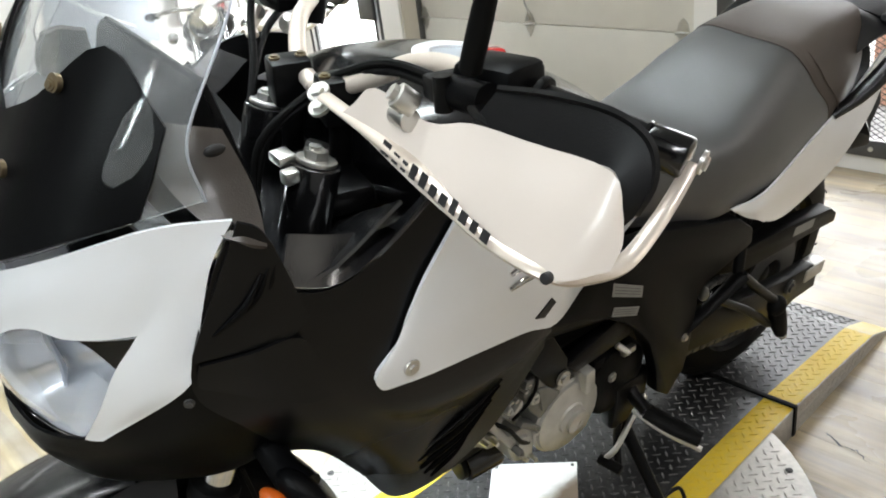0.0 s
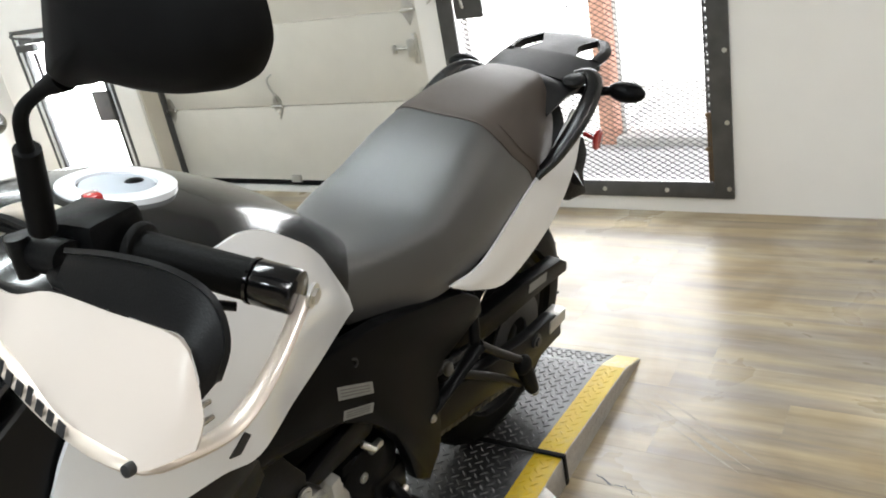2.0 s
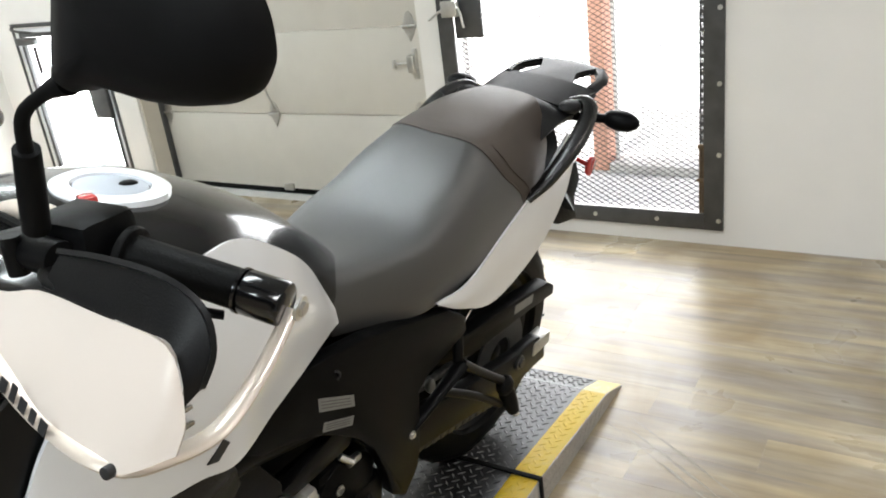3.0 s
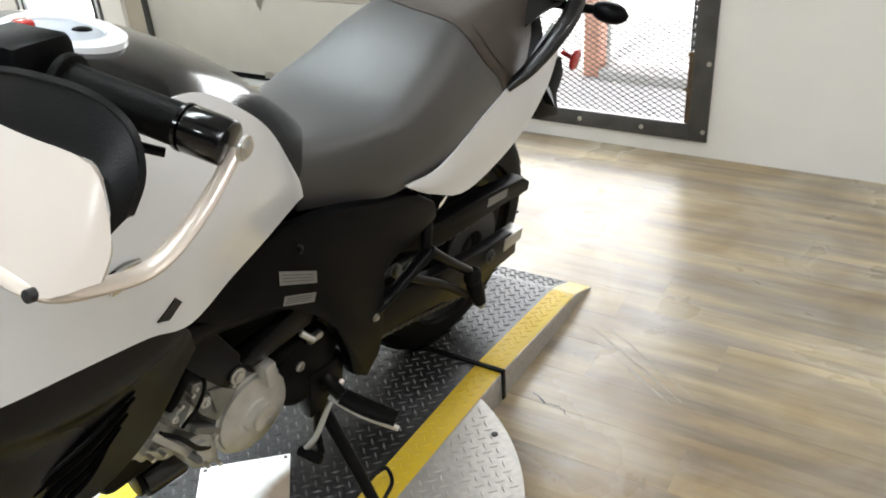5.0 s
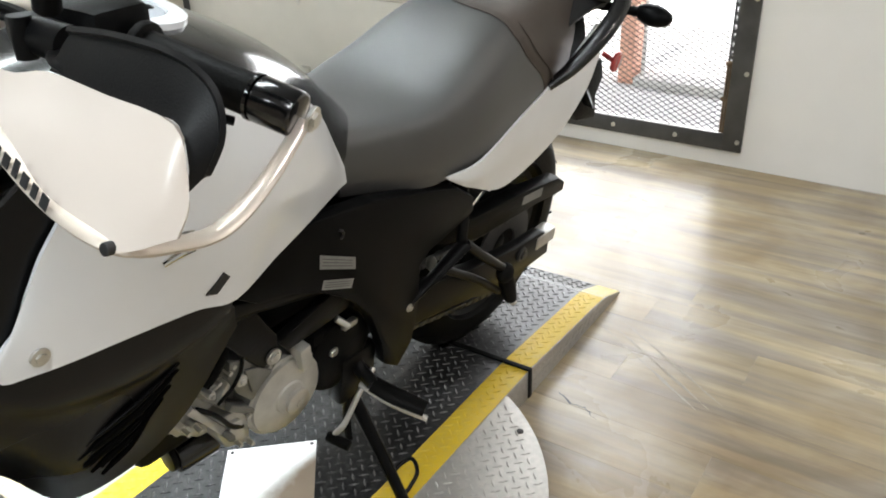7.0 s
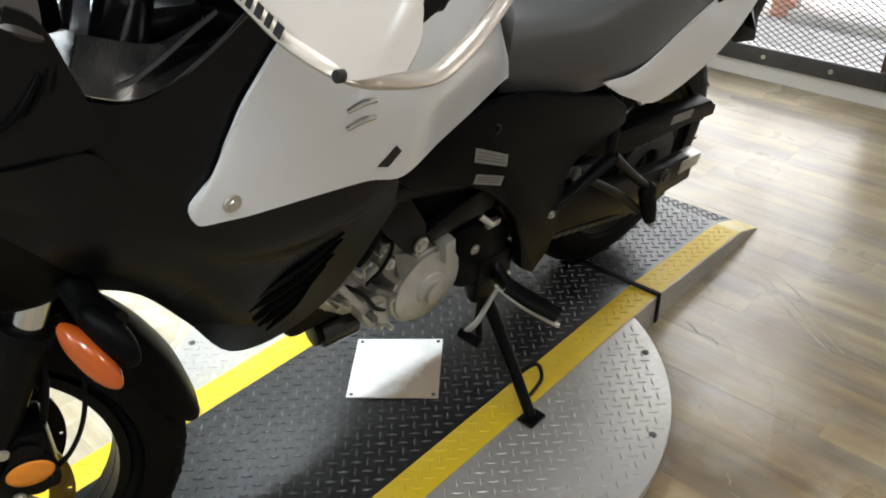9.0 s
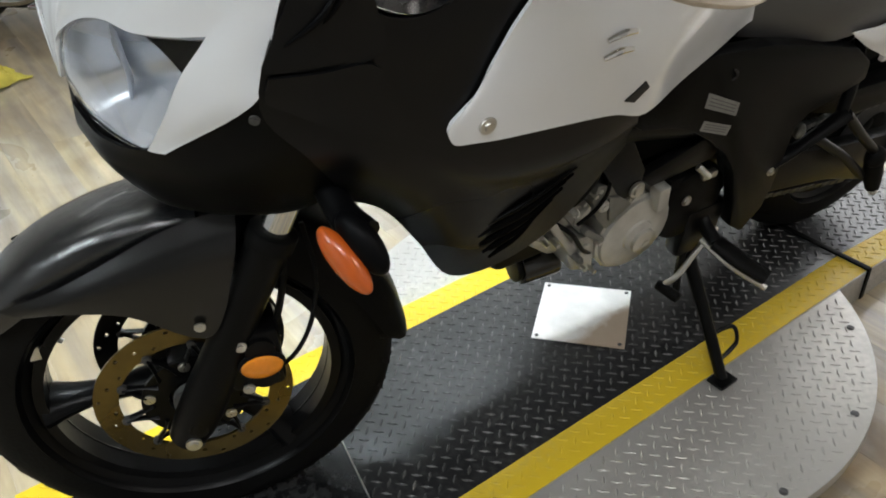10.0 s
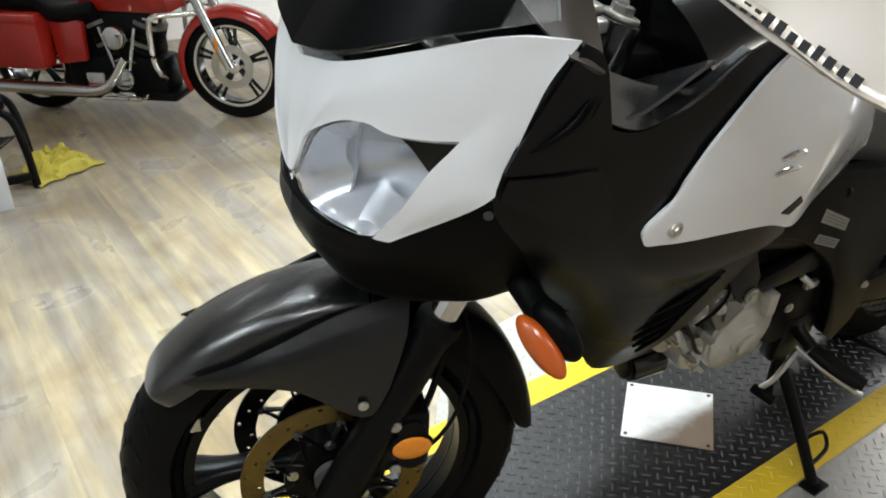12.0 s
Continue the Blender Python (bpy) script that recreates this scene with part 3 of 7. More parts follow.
ob["kind"] = "stuff"
part("lock_plate", box(gx0 + 0.06, W0 - 0.004, 0.90, gx0 + 0.20, W0 + 0.006, 1.08, 0.002), M_STEEL, gate, "square steel lock plate")
part("slide_bolt", join_bm(box(gx0 + 0.02, W0 - 0.05, 1.00, gx0 + 0.10, W0 - 0.018, 1.07, 0.004), tube([(gx0 - 0.06, W0 - 0.03, 0.99), (gx0 + 0.02, W0 - 0.04, 1.03), (gx0 + 0.1, W0 - 0.04, 1.04), (gx0 + 0.12, W0 - 0.03, 0.95)], 0.006, 8)), M_ALU, gate, "bright slide bolt with a bent handle")
# what shows through the gate: a brick pier and a downpipe
pier = thing("brick_pier", "orange brick pier outside in bright daylight", "pier")
part("pier_body", box(-0.46, W1 + 0.75, -0.02, -0.375, W1 + 0.95, 2.6, 0.004), M_BRICK, pier)
part("downpipe", cyl((-0.335, W1 + 0.80, -0.02), (-0.335, W1 + 0.80, 2.6), 0.012), M_CONCRETE, pier, "pale downpipe")
part("plinth", box(-0.36, W1 + 0.72, -0.02, 0.9, W1 + 0.98, 0.03, 0.004), M_CONCRETE, pier)

# glazed door
gdoor = thing("glass_door", "black framed glass door with bright daylight behind", "door")
dx0, dx1, dz0, dz1 = DOOR
lx0, lx1, lz0, lz1 = dx0 + 0.030, dx1 - 0.030, dz0 + 0.030, dz1 - 0.028


def door_ring(name, x0, x1, z0, z1, w, y0, y1, mat, label=""):
    """Four bars round an opening: two uprights and two rails butted between them."""
    for a in (x0, x1 - w):
        part(name, box(a, y0, z0, a + w, y1, z1, 0.002), mat, gdoor, label)
    for c in (z0, z1 - w):
        part(name, box(x0 + w, y0, c, x1 - w, y1, c + w, 0.002), mat, gdoor, label)


door_ring("frame_bar", dx0 - 0.030, dx1 + 0.030, dz0 - 0.012, dz1 + 0.032, 0.026, W0 - 0.006, W0 - 0.0005, M_STEEL)
door_ring("leaf_margin", dx0 + 0.001, dx1 - 0.001, dz0 + 0.001, dz1 - 0.001, 0.029, W0 + 0.002, W0 + 0.03, M_WHITE, "white painted door leaf margin")
door_ring("leaf_bar", lx0, lx1, lz0, lz1, 0.028, W0 - 0.002, W0 + 0.026, M_STEEL)
pane = part("pane", box(lx0 + 0.028, W0 + 0.010, lz0 + 0.028, lx1 - 0.028, W0 + 0.016, lz1 - 0.028), M_PANE, gdoor, "clear glass pane", False)
pane.visible_shadow = False
part("door_closer", join_bm(box(lx0 + 0.005, W0 - 0.045, lz1 - 0.075, lx0 + 0.20, W0 - 0.004, lz1 - 0.030, 0.006), tube([(lx0 + 0.22, W0 - 0.04, lz1), (lx0 + 0.1, W0 - 0.1, lz1 + 0.03), (lx0 + 0.02, W0 - 0.03, lz1 + 0.05)], 0.008, 8)), M_STEEL, gdoor, "black door closer")
part("lock_box", box(-3.43, W0 - 0.03, 0.49, -3.265, W0 - 0.002, 0.68, 0.006), M_STEEL, gdoor, "black lock box")
part("hanging_tag", box(lx0 + 0.14, W0 - 0.02, lz1 - 0.26, lx0 + 0.17, W0 - 0.012, lz1 - 0.09, 0.003), M_INK, gdoor, "dark hanging tag")
part("mullion", box((lx0 + lx1) / 2 + 0.08, W0 + 0.75, -0.02, (lx0 + lx1) / 2 + 0.10, W0 + 0.77, 1.3), M_CONCRETE, gdoor)

# ceiling lights
for tx, ty, power, tint in TUBES:
    cl = thing("ceiling_light", "white ceiling light panel out of view, switched on", "light", "lights on the ceiling")
    part("light_frame", box(tx - 0.16, ty - 0.64, CEIL - 0.05, tx + 0.16, ty + 0.64, CEIL, 0.004), M_CEIL, cl)
    part("diffuser", box(tx - 0.13, ty - 0.61, CEIL - 0.06, tx + 0.13, ty + 0.61, CEIL - 0.051, 0.002), M_TUBE, cl, "glowing diffuser")

# ---- the stand: a turntable disc with a long deck and a ramp ----
H = 0.085
DX0, DX1, DY0, DY1, RY = -0.145, 0.44, -0.55, 1.245, 1.85
SW = 0.075
CX, CY, CR, DT = 0.170, 0.630, 0.571, 0.082
turn = thing("turntable_disc", "bare aluminium tread plate turntable disc on the floor", "turntable")
part("disc", cyl((CX, CY, 0.055), (CX, CY, DT), CR, n=128, bev=0.0015), M_TREAD, turn)
part("skirt", cyl((CX, CY, 0.0), (CX, CY, 0.0545), CR - 0.05, n=96), M_STEEL, turn)
for a in (75, 48, 20, -8, -36, -64, 150, 180, 210):
    part("bolt", bolt((CX + (CR - 0.03) * math.cos(radians(a)), CY + (CR - 0.03) * math.sin(radians(a)), DT), (0, 0, 1), 0.0055, 0.003), M_STEEL, turn)


def tread_bars(name, area, inside, parent, mat, height, pitch=0.0235, long=0.0128, wide=0.0033, rise=0.0034):
    """Raised lozenge bars in the alternating pattern of chequer plate. height(x, y) gives the surface."""
    V, Fc = [], []
    x0, y0, x1, y1 = area
    step = pitch / math.sqrt(2)
    reach = int((x1 - x0 + y1 - y0) / pitch / math.sqrt(2)) + 2
    for i in range(reach * 2):
        for j in range(-reach, reach):
            x, y = x0 + (i - j) * step - 0.3, y0 + (i + j) * step - 0.3
            if not inside(x, y):
                continue
            a = radians(45 if (i + j) % 2 else -45) + 0.0
            c, s = math.cos(a), math.sin(a)
            k = len(V)
            for u, v, w in ((-long, 0, 0), (0, -wide, 0), (long, 0, 0), (0, wide, 0), (-long * 0.45, 0, rise), (long * 0.45, 0, rise)):
                px, py = x + c * u - s * v, y + s * u + c * v
                V.append((px, py, height(px, py) + w))
            Fc.extend([(k, k + 1, k + 4), (k + 1, k + 5, k + 4), (k + 1, k + 2, k + 5), (k + 2, k + 3, k + 5), (k + 3, k + 4, k + 5), (k + 3, k, k + 4)])
    me = bpy.data.meshes.new(name)
    me.from_pydata(V, [], Fc)
    me.materials.append(mat)
    o = new(name, me)
    o.parent = parent
    o["kind"] = "stuff"
    return o


tread_bars("tread_bar", (CX - CR, CY - CR, CX + CR, CY + CR), lambda x, y: math.hypot(x - CX, y - CY) < CR - 0.02 and (x > DX1 + 0.012 or x < DX0 - 0.012), turn, M_TREAD, lambda x, y: DT - 0.0001, rise=0.0022)

deck = thing("lift_deck", "black tread plate deck with yellow painted edges", "platform")
part("deck_plate", box(DX0 + SW, DY0, 0.0, DX1 - SW, DY1 - 0.002, H, 0.0008), M_DECK, deck, "black painted tread plate")
part("edge_stripe", box(DX1 - SW + 0.0002, DY0, 0.0, DX1, DY1 - 0.002, H, 0.0008), M_YELLOW, deck, "yellow painted edge")
part("edge_stripe", box(DX0, DY0, 0.0, DX0 + SW - 0.0002, DY1 - 0.002, H, 0.0008), M_YELLOW, deck, "yellow painted edge")
m6 = 0.012
part("side_web", box(DX1 + 0.0002, DY0, 0.0, DX1 + 0.0024, DY1 - 0.002, H - 0.0012, 0.0004), M_TREAD, deck, "bare tread plate side")
tread_bars("tread_bar", (DX0 + SW, DY0, DX1 - SW, DY1), lambda x, y: DX0 + SW + m6 < x < DX1 - SW - 0.004 and DY0 + m6 < y < DY1 - m6, deck, M_DECK_BAR, lambda x, y: H - 0.0001, rise=0.0026)
tread_bars("tread_bar", (DX1 - SW, DY0, DX1, DY1), lambda x, y: DX1 - SW + 0.004 < x < DX1 - m6 and DY0 + m6 < y < DY1 - m6, deck, M_YELLOW, lambda x, y: H - 0.0001, rise=0.0016)
tread_bars("tread_bar", (DX0, DY0, DX0 + SW, DY1), lambda x, y: DX0 + m6 < x < DX0 + SW - 0.004 and DY0 + m6 < y < DY1 - m6, deck, M_YELLOW, lambda x, y: H - 0.0001, rise=0.0016)
white_plate = thing("square_plate", "square bare white-coated metal plate screwed to the deck", "plate")
pm = Matrix.Translation((0.14, 0.615, H + 0.0018)) @ pose(0, 0, 0, 0, 0, -2)
M_SQUARE = material("scuffed_white_plate", (0.76, 0.75, 0.73), 0.3, 0.3, spread=0.3, scale=16, bump=0.2)
nt = M_SQUARE.node_tree
bs = nt.nodes["Principled BSDF"]
gp, gn, sx_ = nt.nodes.new("ShaderNodeNewGeometry"), nt.nodes.new("ShaderNodeTexNoise"), nt.nodes.new("ShaderNodeSeparateXYZ")
gn.inputs["Scale"].default_value, gn.inputs["Detail"].default_value = 14.0, 6.0
nt.links.new(gp.outputs["Position"], gn.inputs["Vector"])
nt.links.new(gp.outputs["Position"], sx_.inputs[0])
ad = nt.nodes.new("ShaderNodeMath")
ad.operation = "MULTIPLY_ADD"
ad.inputs[1].default_value = 0.14
nt.links.new(gn.outputs["Fac"], ad.inputs[0])
nt.links.new(sx_.outputs["X"], ad.inputs[2])
mr = nt.nodes.new("ShaderNodeMapRange")
mr.inputs["From Min"].default_value, mr.inputs["From Max"].default_value, mr.inputs["To Max"].default_value = 0.240, 0.275, 0.85
nt.links.new(ad.outputs[0], mr.inputs["Value"])
mxs = nt.nodes.new("ShaderNodeMix")
mxs.data_type = "RGBA"
mxs.inputs["B"].default_value = (0.40, 0.29, 0.19, 1)  # brown towards the +x corner, with a noisy edge
nt.links.new(bs.inputs["Base Color"].links[0].from_socket, mxs.inputs["A"])
nt.links.new(mr.outputs["Result"], mxs.inputs["Factor"])
nt.links.new(mxs.outputs["Result"], bs.inputs["Base Color"])
part("plate_sheet", plate([(-0.14, 0.005), (0.006, 0.142), (0.139, -0.008), (-0.008, -0.144)], 0.0025, pm), M_SQUARE, white_plate, "", False)
for u, v in ((-0.125, 0.005), (0.005, 0.128), (0.124, -0.008), (-0.007, -0.13)):
    part("screw", bolt(pm @ Vector((u, v, 0.0025)), (0, 0, 1), 0.003, 0.002), M_STEEL, white_plate)

ramp = thing("loading_ramp", "black and yellow tread plate ramp behind the deck", "ramp")


def slope(y):
    return float(np.interp(y, (DY1, 1.70, 1.73, RY), (H, 0.051, 0.047, 0.004)))


def wedge(x0, x1, ya, yb, n=24):
    bm = bmesh.new()
    ys = [ya + (yb - ya) * k / n for k in range(n + 1)]
    rows = [[bm.verts.new(p) for p in ((x0, y, 0), (x1, y, 0), (x1, y, slope(y)), (x0, y, slope(y)))] for y in ys]
    for a, b in zip(rows, rows[1:]):
        for j in range(4):
            bm.faces.new((a[j], a[(j + 1) % 4], b[(j + 1) % 4], b[j]))
    bm.faces.new(rows[0][::-1])
    bm.faces.new(rows[-1])
    bmesh.ops.recalc_face_normals(bm, faces=bm.faces)
    return bm


YG = 1.72
part("ramp_plate", wedge(DX0 + SW, DX1 - SW - 0.0002, DY1 + 0.003, YG), M_DECK, ramp, "black painted tread plate")
part("ramp_lip", wedge(DX0 + SW, DX1 - SW - 0.0002, YG + 0.0005, RY, 3), M_LIP, ramp, "worn metal lip")
for a, b in ((DX1 - SW, DX1 - 0.001), (DX0 + 0.001, DX0 + SW)):
    part("edge_stripe", wedge(a, b, DY1 + 0.003, YG), M_YELLOW, ramp, "yellow painted edge")
    part("stripe_tip", wedge(a, b, YG + 0.0005, RY, 6), M_PALE_YELLOW, ramp, "pale worn yellow tip")
part("side_web", plate([(DY1 + 0.003, 0.0), (RY, 0.0), (RY, 0.003), (1.73, slope(1.73) - 0.002), (1.70, slope(1.70) - 0.002), (DY1 + 0.003, H - 0.002)], 0.002, Matrix.Translation((DX1 - 0.0005, 0, 0)) @ SIDE), M_TREAD, ramp, "bare tread plate side", False)
tread_bars("tread_bar", (DX0 + SW, DY1, DX1 - SW, RY), lambda x, y: DX0 + SW + m6 < x < DX1 - SW - 0.004 and DY1 + m6 < y < YG - 0.008, ramp, M_DECK_BAR, lambda x, y: slope(y) - 0.0001, rise=0.0022)
tread_bars("tread_bar", (DX0 + SW, DY1, DX1 - SW, RY), lambda x, y: DX0 + SW + m6 < x < DX1 - SW - 0.004 and YG + 0.008 < y < RY - 0.01, ramp, M_LIP, lambda x, y: slope(y) - 0.0001)
tread_bars("tread_bar", (DX1 - SW, DY1, DX1, RY), lambda x, y: DX1 - SW + 0.004 < x < DX1 - m6 and DY1 + m6 < y < YG, ramp, M_YELLOW, lambda x, y: slope(y) - 0.0001, rise=0.0014)
# bars on the ramp's upright side
V, Fc = [], []
yy = DY1 + 0.02
k = 0
while yy < RY - 0.03:
    for zz in (0.018, 0.038, 0.058):
        if zz + 0.008 < slope(yy) - 0.006:
            s = 1 if k % 2 else -1
            i = len(V)
            for u, v, w in ((-0.0105, -0.0105 * s, 0), (0.0024, -0.0024 * s, 0), (0.0105, 0.0105 * s, 0), (-0.0024, 0.0024 * s, 0), (-0.005, -0.005 * s, 0.0014), (0.005, 0.005 * s, 0.0014)):
                V.append((DX1 + 0.0014 + w, yy + u, zz + v * 0.8))
            Fc.extend([(i, i + 1, i + 4), (i + 1, i + 5, i + 4), (i + 1, i + 2, i + 5), (i + 2, i + 3, i + 5), (i + 3, i + 4, i + 5), (i + 3, i, i + 4)])
            k += 1
    yy += 0.0205
    k += 1
me = bpy.data.meshes.new("tread_bar")
me.from_pydata(V, [], Fc)
me.materials.append(M_TREAD)
o = new("tread_bar", me)
o.parent = ramp
o["kind"] = "stuff"
mat = thing("wheel_plate", "smooth black plate on the deck under the front wheel", "plate")
part("plate_sheet", plate([(DX0 + SW + 0.004, 0.028), (DX1 - SW - 0.004, -0.052), (DX1 - SW - 0.004, DY0 + 0.01), (DX0 + SW + 0.004, DY0 + 0.01)], 0.003, Matrix.Translation((0, 0, H + 0.0036))), M_WORN, mat, "", False)
part("bright_edge", tube([(DX0 + SW + 0.006, 0.030, H + 0.0052), (DX1 - SW - 0.006, -0.050, H + 0.0052)], 0.0016, 8, 2), M_ALU, mat, "bare metal edge")
strap = thing("rubber_strap", "black rubber strap lying across the deck joint", "strap")
part("strap_top", box(0.02, DY1 - 0.008, H + 0.0016, DX1 + 0.003, DY1 + 0.008, H + 0.006, 0.0015), M_RUBBER, strap)
part("strap_side", box(DX1 + 0.003, DY1 - 0.008, 0.002, DX1 + 0.007, DY1 + 0.008, H + 0.006, 0.0012), M_RUBBER, strap)

# ---- things along the west side ----
cab = thing("cabinet", "white painted cabinet standing on the floor", "cabinet")
part("cabinet_body", box(-3.0, -1.3, 0.0, -2.165, -0.405, 0.62, 0.006), M_CAB, cab)
CM = Matrix.Translation((-2.15, -0.545, 0)) @ pose(0, 0, 0, 0, 0, -11.8)
cab2 = thing("cabinet", "low white painted cabinet beside a skirting strip", "cabinet", at=CM)
part("side_panel", box(0.69, -0.55, 0.0, 0.71, 0.0, 0.48, 0.002), M_CAB, cab2)
part("front_panel", box(0.7105, -0.02, 0.0, 1.6, 0.0, 0.48, 0.002), M_CAB, cab2)
part("cabinet_body", box(0.7105, -0.55, 0.0, 1.6, -0.0205, 0.48, 0.002), M_CAB, cab2)
part("cabinet_top", box(0.685, -0.56, 0.4805, 1.61, 0.006, 0.5, 0.004), M_CAB, cab2)
cab3 = thing("counter", "grey fronted counter between two white cabinets", "counter", at=CM)
part("counter_front", box(-0.0, -0.10, 0.0, 0.685, -0.04, 0.5, 0.004), M_CEIL, cab3, "grey front panel")
part("floor_box", box(0.40, -0.04, 0.0, 0.66, -0.005, 0.10, 0.01), M_STEEL, cab3, "dark box at the foot")
tagged(link("trim_strip", xf(box(0.02, 0.0, 0.0, 0.685, 0.032, 0.02), CM), M_WALL, None), "thin white skirting strip on the floor", "trim", kind="structure")
part("socket", box(-2.166, -0.78, 0.24, -2.148, -0.72, 0.34, 0.006), M_INK, cab, "black charger with a small light")
part("pilot_light", ball((-2.147, -0.75, 0.262), 0.004), M_ORANGE, cab, "small orange pilot light")
part("flex", tube([(-2.150, -0.75, 0.25), (-2.13, -0.70, 0.22), (-2.13, -0.62, 0.27), (-2.15, -0.58, 0.42), (-2.158, -0.60, 0.55)], 0.004, 6), M_YELLOW, cab, "yellow flex")
fr_ = thing("steel_stand", "black tubular steel stand with cables beside the cabinet", "stand")
for yo, xo in ((-0.28, -2.34), (-0.25, -2.56)):
    part("leg", tube([(xo, yo - 0.01, 0.0), (xo - 0.01, yo - 0.02, 0.18), (xo - 0.03, yo - 0.05, 0.30), (xo - 0.05, yo - 0.16, 0.34), (xo - 0.06, yo - 0.35, 0.345)], 0.016, 10), M_BLACK_METAL, fr_)
part("cross_rail", box(-2.56, -0.62, 0.03, -2.34, -0.59, 0.06, 0.004), M_BLACK_METAL, fr_)
part("side_rail", box(-2.36, -0.60, 0.035, -2.33, -0.28, 0.065, 0.004), M_BLACK_METAL, fr_)
part("top_pad", box(-2.62, -0.70, 0.335, -2.33, -0.33, 0.375, 0.012), M_RUBBER, fr_, "black rubber pad")
for k in range(5):
    a = 0.25 + 0.05 * k
    part("cable", tube([(-2.60 + 0.03 * k, -0.62, 0.30), (-2.58, -0.56 + 0.02 * k, a - 0.08), (-2.55 - 0.02 * k, -0.44, 0.20 - 0.02 * k), (-2.60, -0.38 + 0.02 * k, 0.14), (-2.57, -0.50, 0.12 - 0.015 * k), (-2.62, -0.60, 0.10)], 0.004, 6), M_INK, fr_)
rag = thing("cloth_rag", "crumpled yellow cloth rag lying on the floor", "rag")
bm = bmesh.new()
bmesh.ops.create_grid(bm, x_segments=46, y_segments=34, size=0.5)
for v in bm.verts:
    x, y = v.co.x, v.co.y
    edge = max(0.0, 1 - (math.hypot(x, y) / 0.52) ** 3)
    q = Vector((x * 5.3, y * 6.1, 0.3))
    v.co.z = 0.008 + max(0, edge) * max(0.0, 0.045 + 0.05 * noise.noise(q) + 0.032 * noise.noise(q * 2.3) + 0.022 * (1 - 2 * abs(noise.noise(q * 3.4))))
    v.co.x = x * 0.22 + 0.03 * noise.noise(q * 0.8 + Vector((5, 0, 0)))
    v.co.y = y * 0.30 + 0.03 * noise.noise(q * 0.9 + Vector((0, 7, 0)))
bmesh.ops.solidify(bm, geom=bm.faces[:], thickness=0.003)
xf(bm, Matrix.Translation((-2.47, -0.19, 0.003)) @ pose(0, 0, 0, 0, 0, 25))
part("cloth", bm, M_RAG, rag)

# recesses in the west wall with a poster and small goods
shelf = thing("wall_shelf", "pale wall recess with small red and white goods", "shelf")
WX = XL + 0.004
part("recess_back", box(WX, 2.16, 0.62, WX + 0.01, 2.62, 0.95, 0.002), M_BEIGE, shelf, "beige back panel")
part("recess_frame", join_bm(box(WX, 2.12, 0.60, WX + 0.08, 2.66, 0.62), box(WX, 2.12, 0.95, WX + 0.03, 2.66, 0.97), box(WX, 2.62, 0.62, WX + 0.05, 2.66, 0.95), box(WX, 2.12, 0.62, WX + 0.05, 2.16, 0.95)), M_WALL, shelf)
part("red_goods", join_bm(ball((WX + 0.05, 2.46, 0.68), 0.03, 0.04, 0.06), ball((WX + 0.05, 2.40, 0.76), 0.02, 0.025, 0.05)), M_REDPAINT, shelf, "small red goods")
part("white_goods", join_bm(ball((WX + 0.06, 2.53, 0.66), 0.03, 0.035, 0.05), cyl((WX + 0.05, 2.57, 0.62), (WX + 0.05, 2.57, 0.78), 0.02)), M_WHITE, shelf, "small white goods")
poster = thing("wall_poster", "grey poster with pale slanting bars on the wall", "poster")
part("sheet", box(WX, 1.30, 0.55, WX + 0.008, 1.95, 1.0, 0.002), M_CAPGREY, poster)
for k in range(3):
    part("bar", xf(box(-0.002, -0.10, -0.008, 0.002, 0.10, 0.008), Matrix.Translation((WX + 0.0105, 1.45 + 0.14 * k, 0.9 - 0.09 * k)) @ pose(0, 0, 0, -30)), M_WHITE, poster, "", False)

# marks on the floor beside the turntable
marks = thing("floor_marks", "dark scuffs and rings worn into the plank floor", "marks", kind="stuff")
mrng = random.Random(9)


def worn_edge(name, pts, wmax, mat, shake=1.0):
    """A ragged line on the floor, swelling and fading along its length."""
    P, n = [], len(pts)
    for k in range((n - 1) * 5 + 1):
        i, u = min(k // 5, n - 2), (k / 5) - min(k // 5, n - 2)
        x, y = (pts[i][j] * (1 - u) + pts[i + 1][j] * u for j in (0, 1))
        P.append((x + mrng.uniform(-1, 1) * wmax * shake, y + mrng.uniform(-1, 1) * wmax * shake, 0.0004))
    part(name, tube(P, [wmax * (0.15 + 0.85 * mrng.random()) * (0.3 + 0.7 * math.sin(math.pi * (k + 0.5) / len(P))) for k in range(len(P))], 6, 1, 0.12), mat, marks)


for mx, my, mr, a0, a1 in ((0.800, 0.985, 0.050, 20, 120), (0.790, 0.865, 0.042, 10, 80), (0.850, 0.800, 0.060, -10, 110)):
    worn_edge("worn_ring", [(mx + mr * math.cos(radians(a)), my + mr * 0.9 * math.sin(radians(a))) for a in range(a0, a1, 18)], 0.0042, M_PLANK_DARK)
worn_edge("crack", [(0.50, 1.305), (0.545, 1.277), (0.585, 1.282), (0.625, 1.252)], 0.0034, M_INK)
for d in (0.0, 0.022, 0.05):
    worn_edge("scuff", [(0.46 + d, 1.655 + d), (0.60 + d, 1.565 + d), (0.72 + d, 1.485 + d), (0.83 + d, 1.412 + d)], 0.0065, M_SCUFF, 0.15)


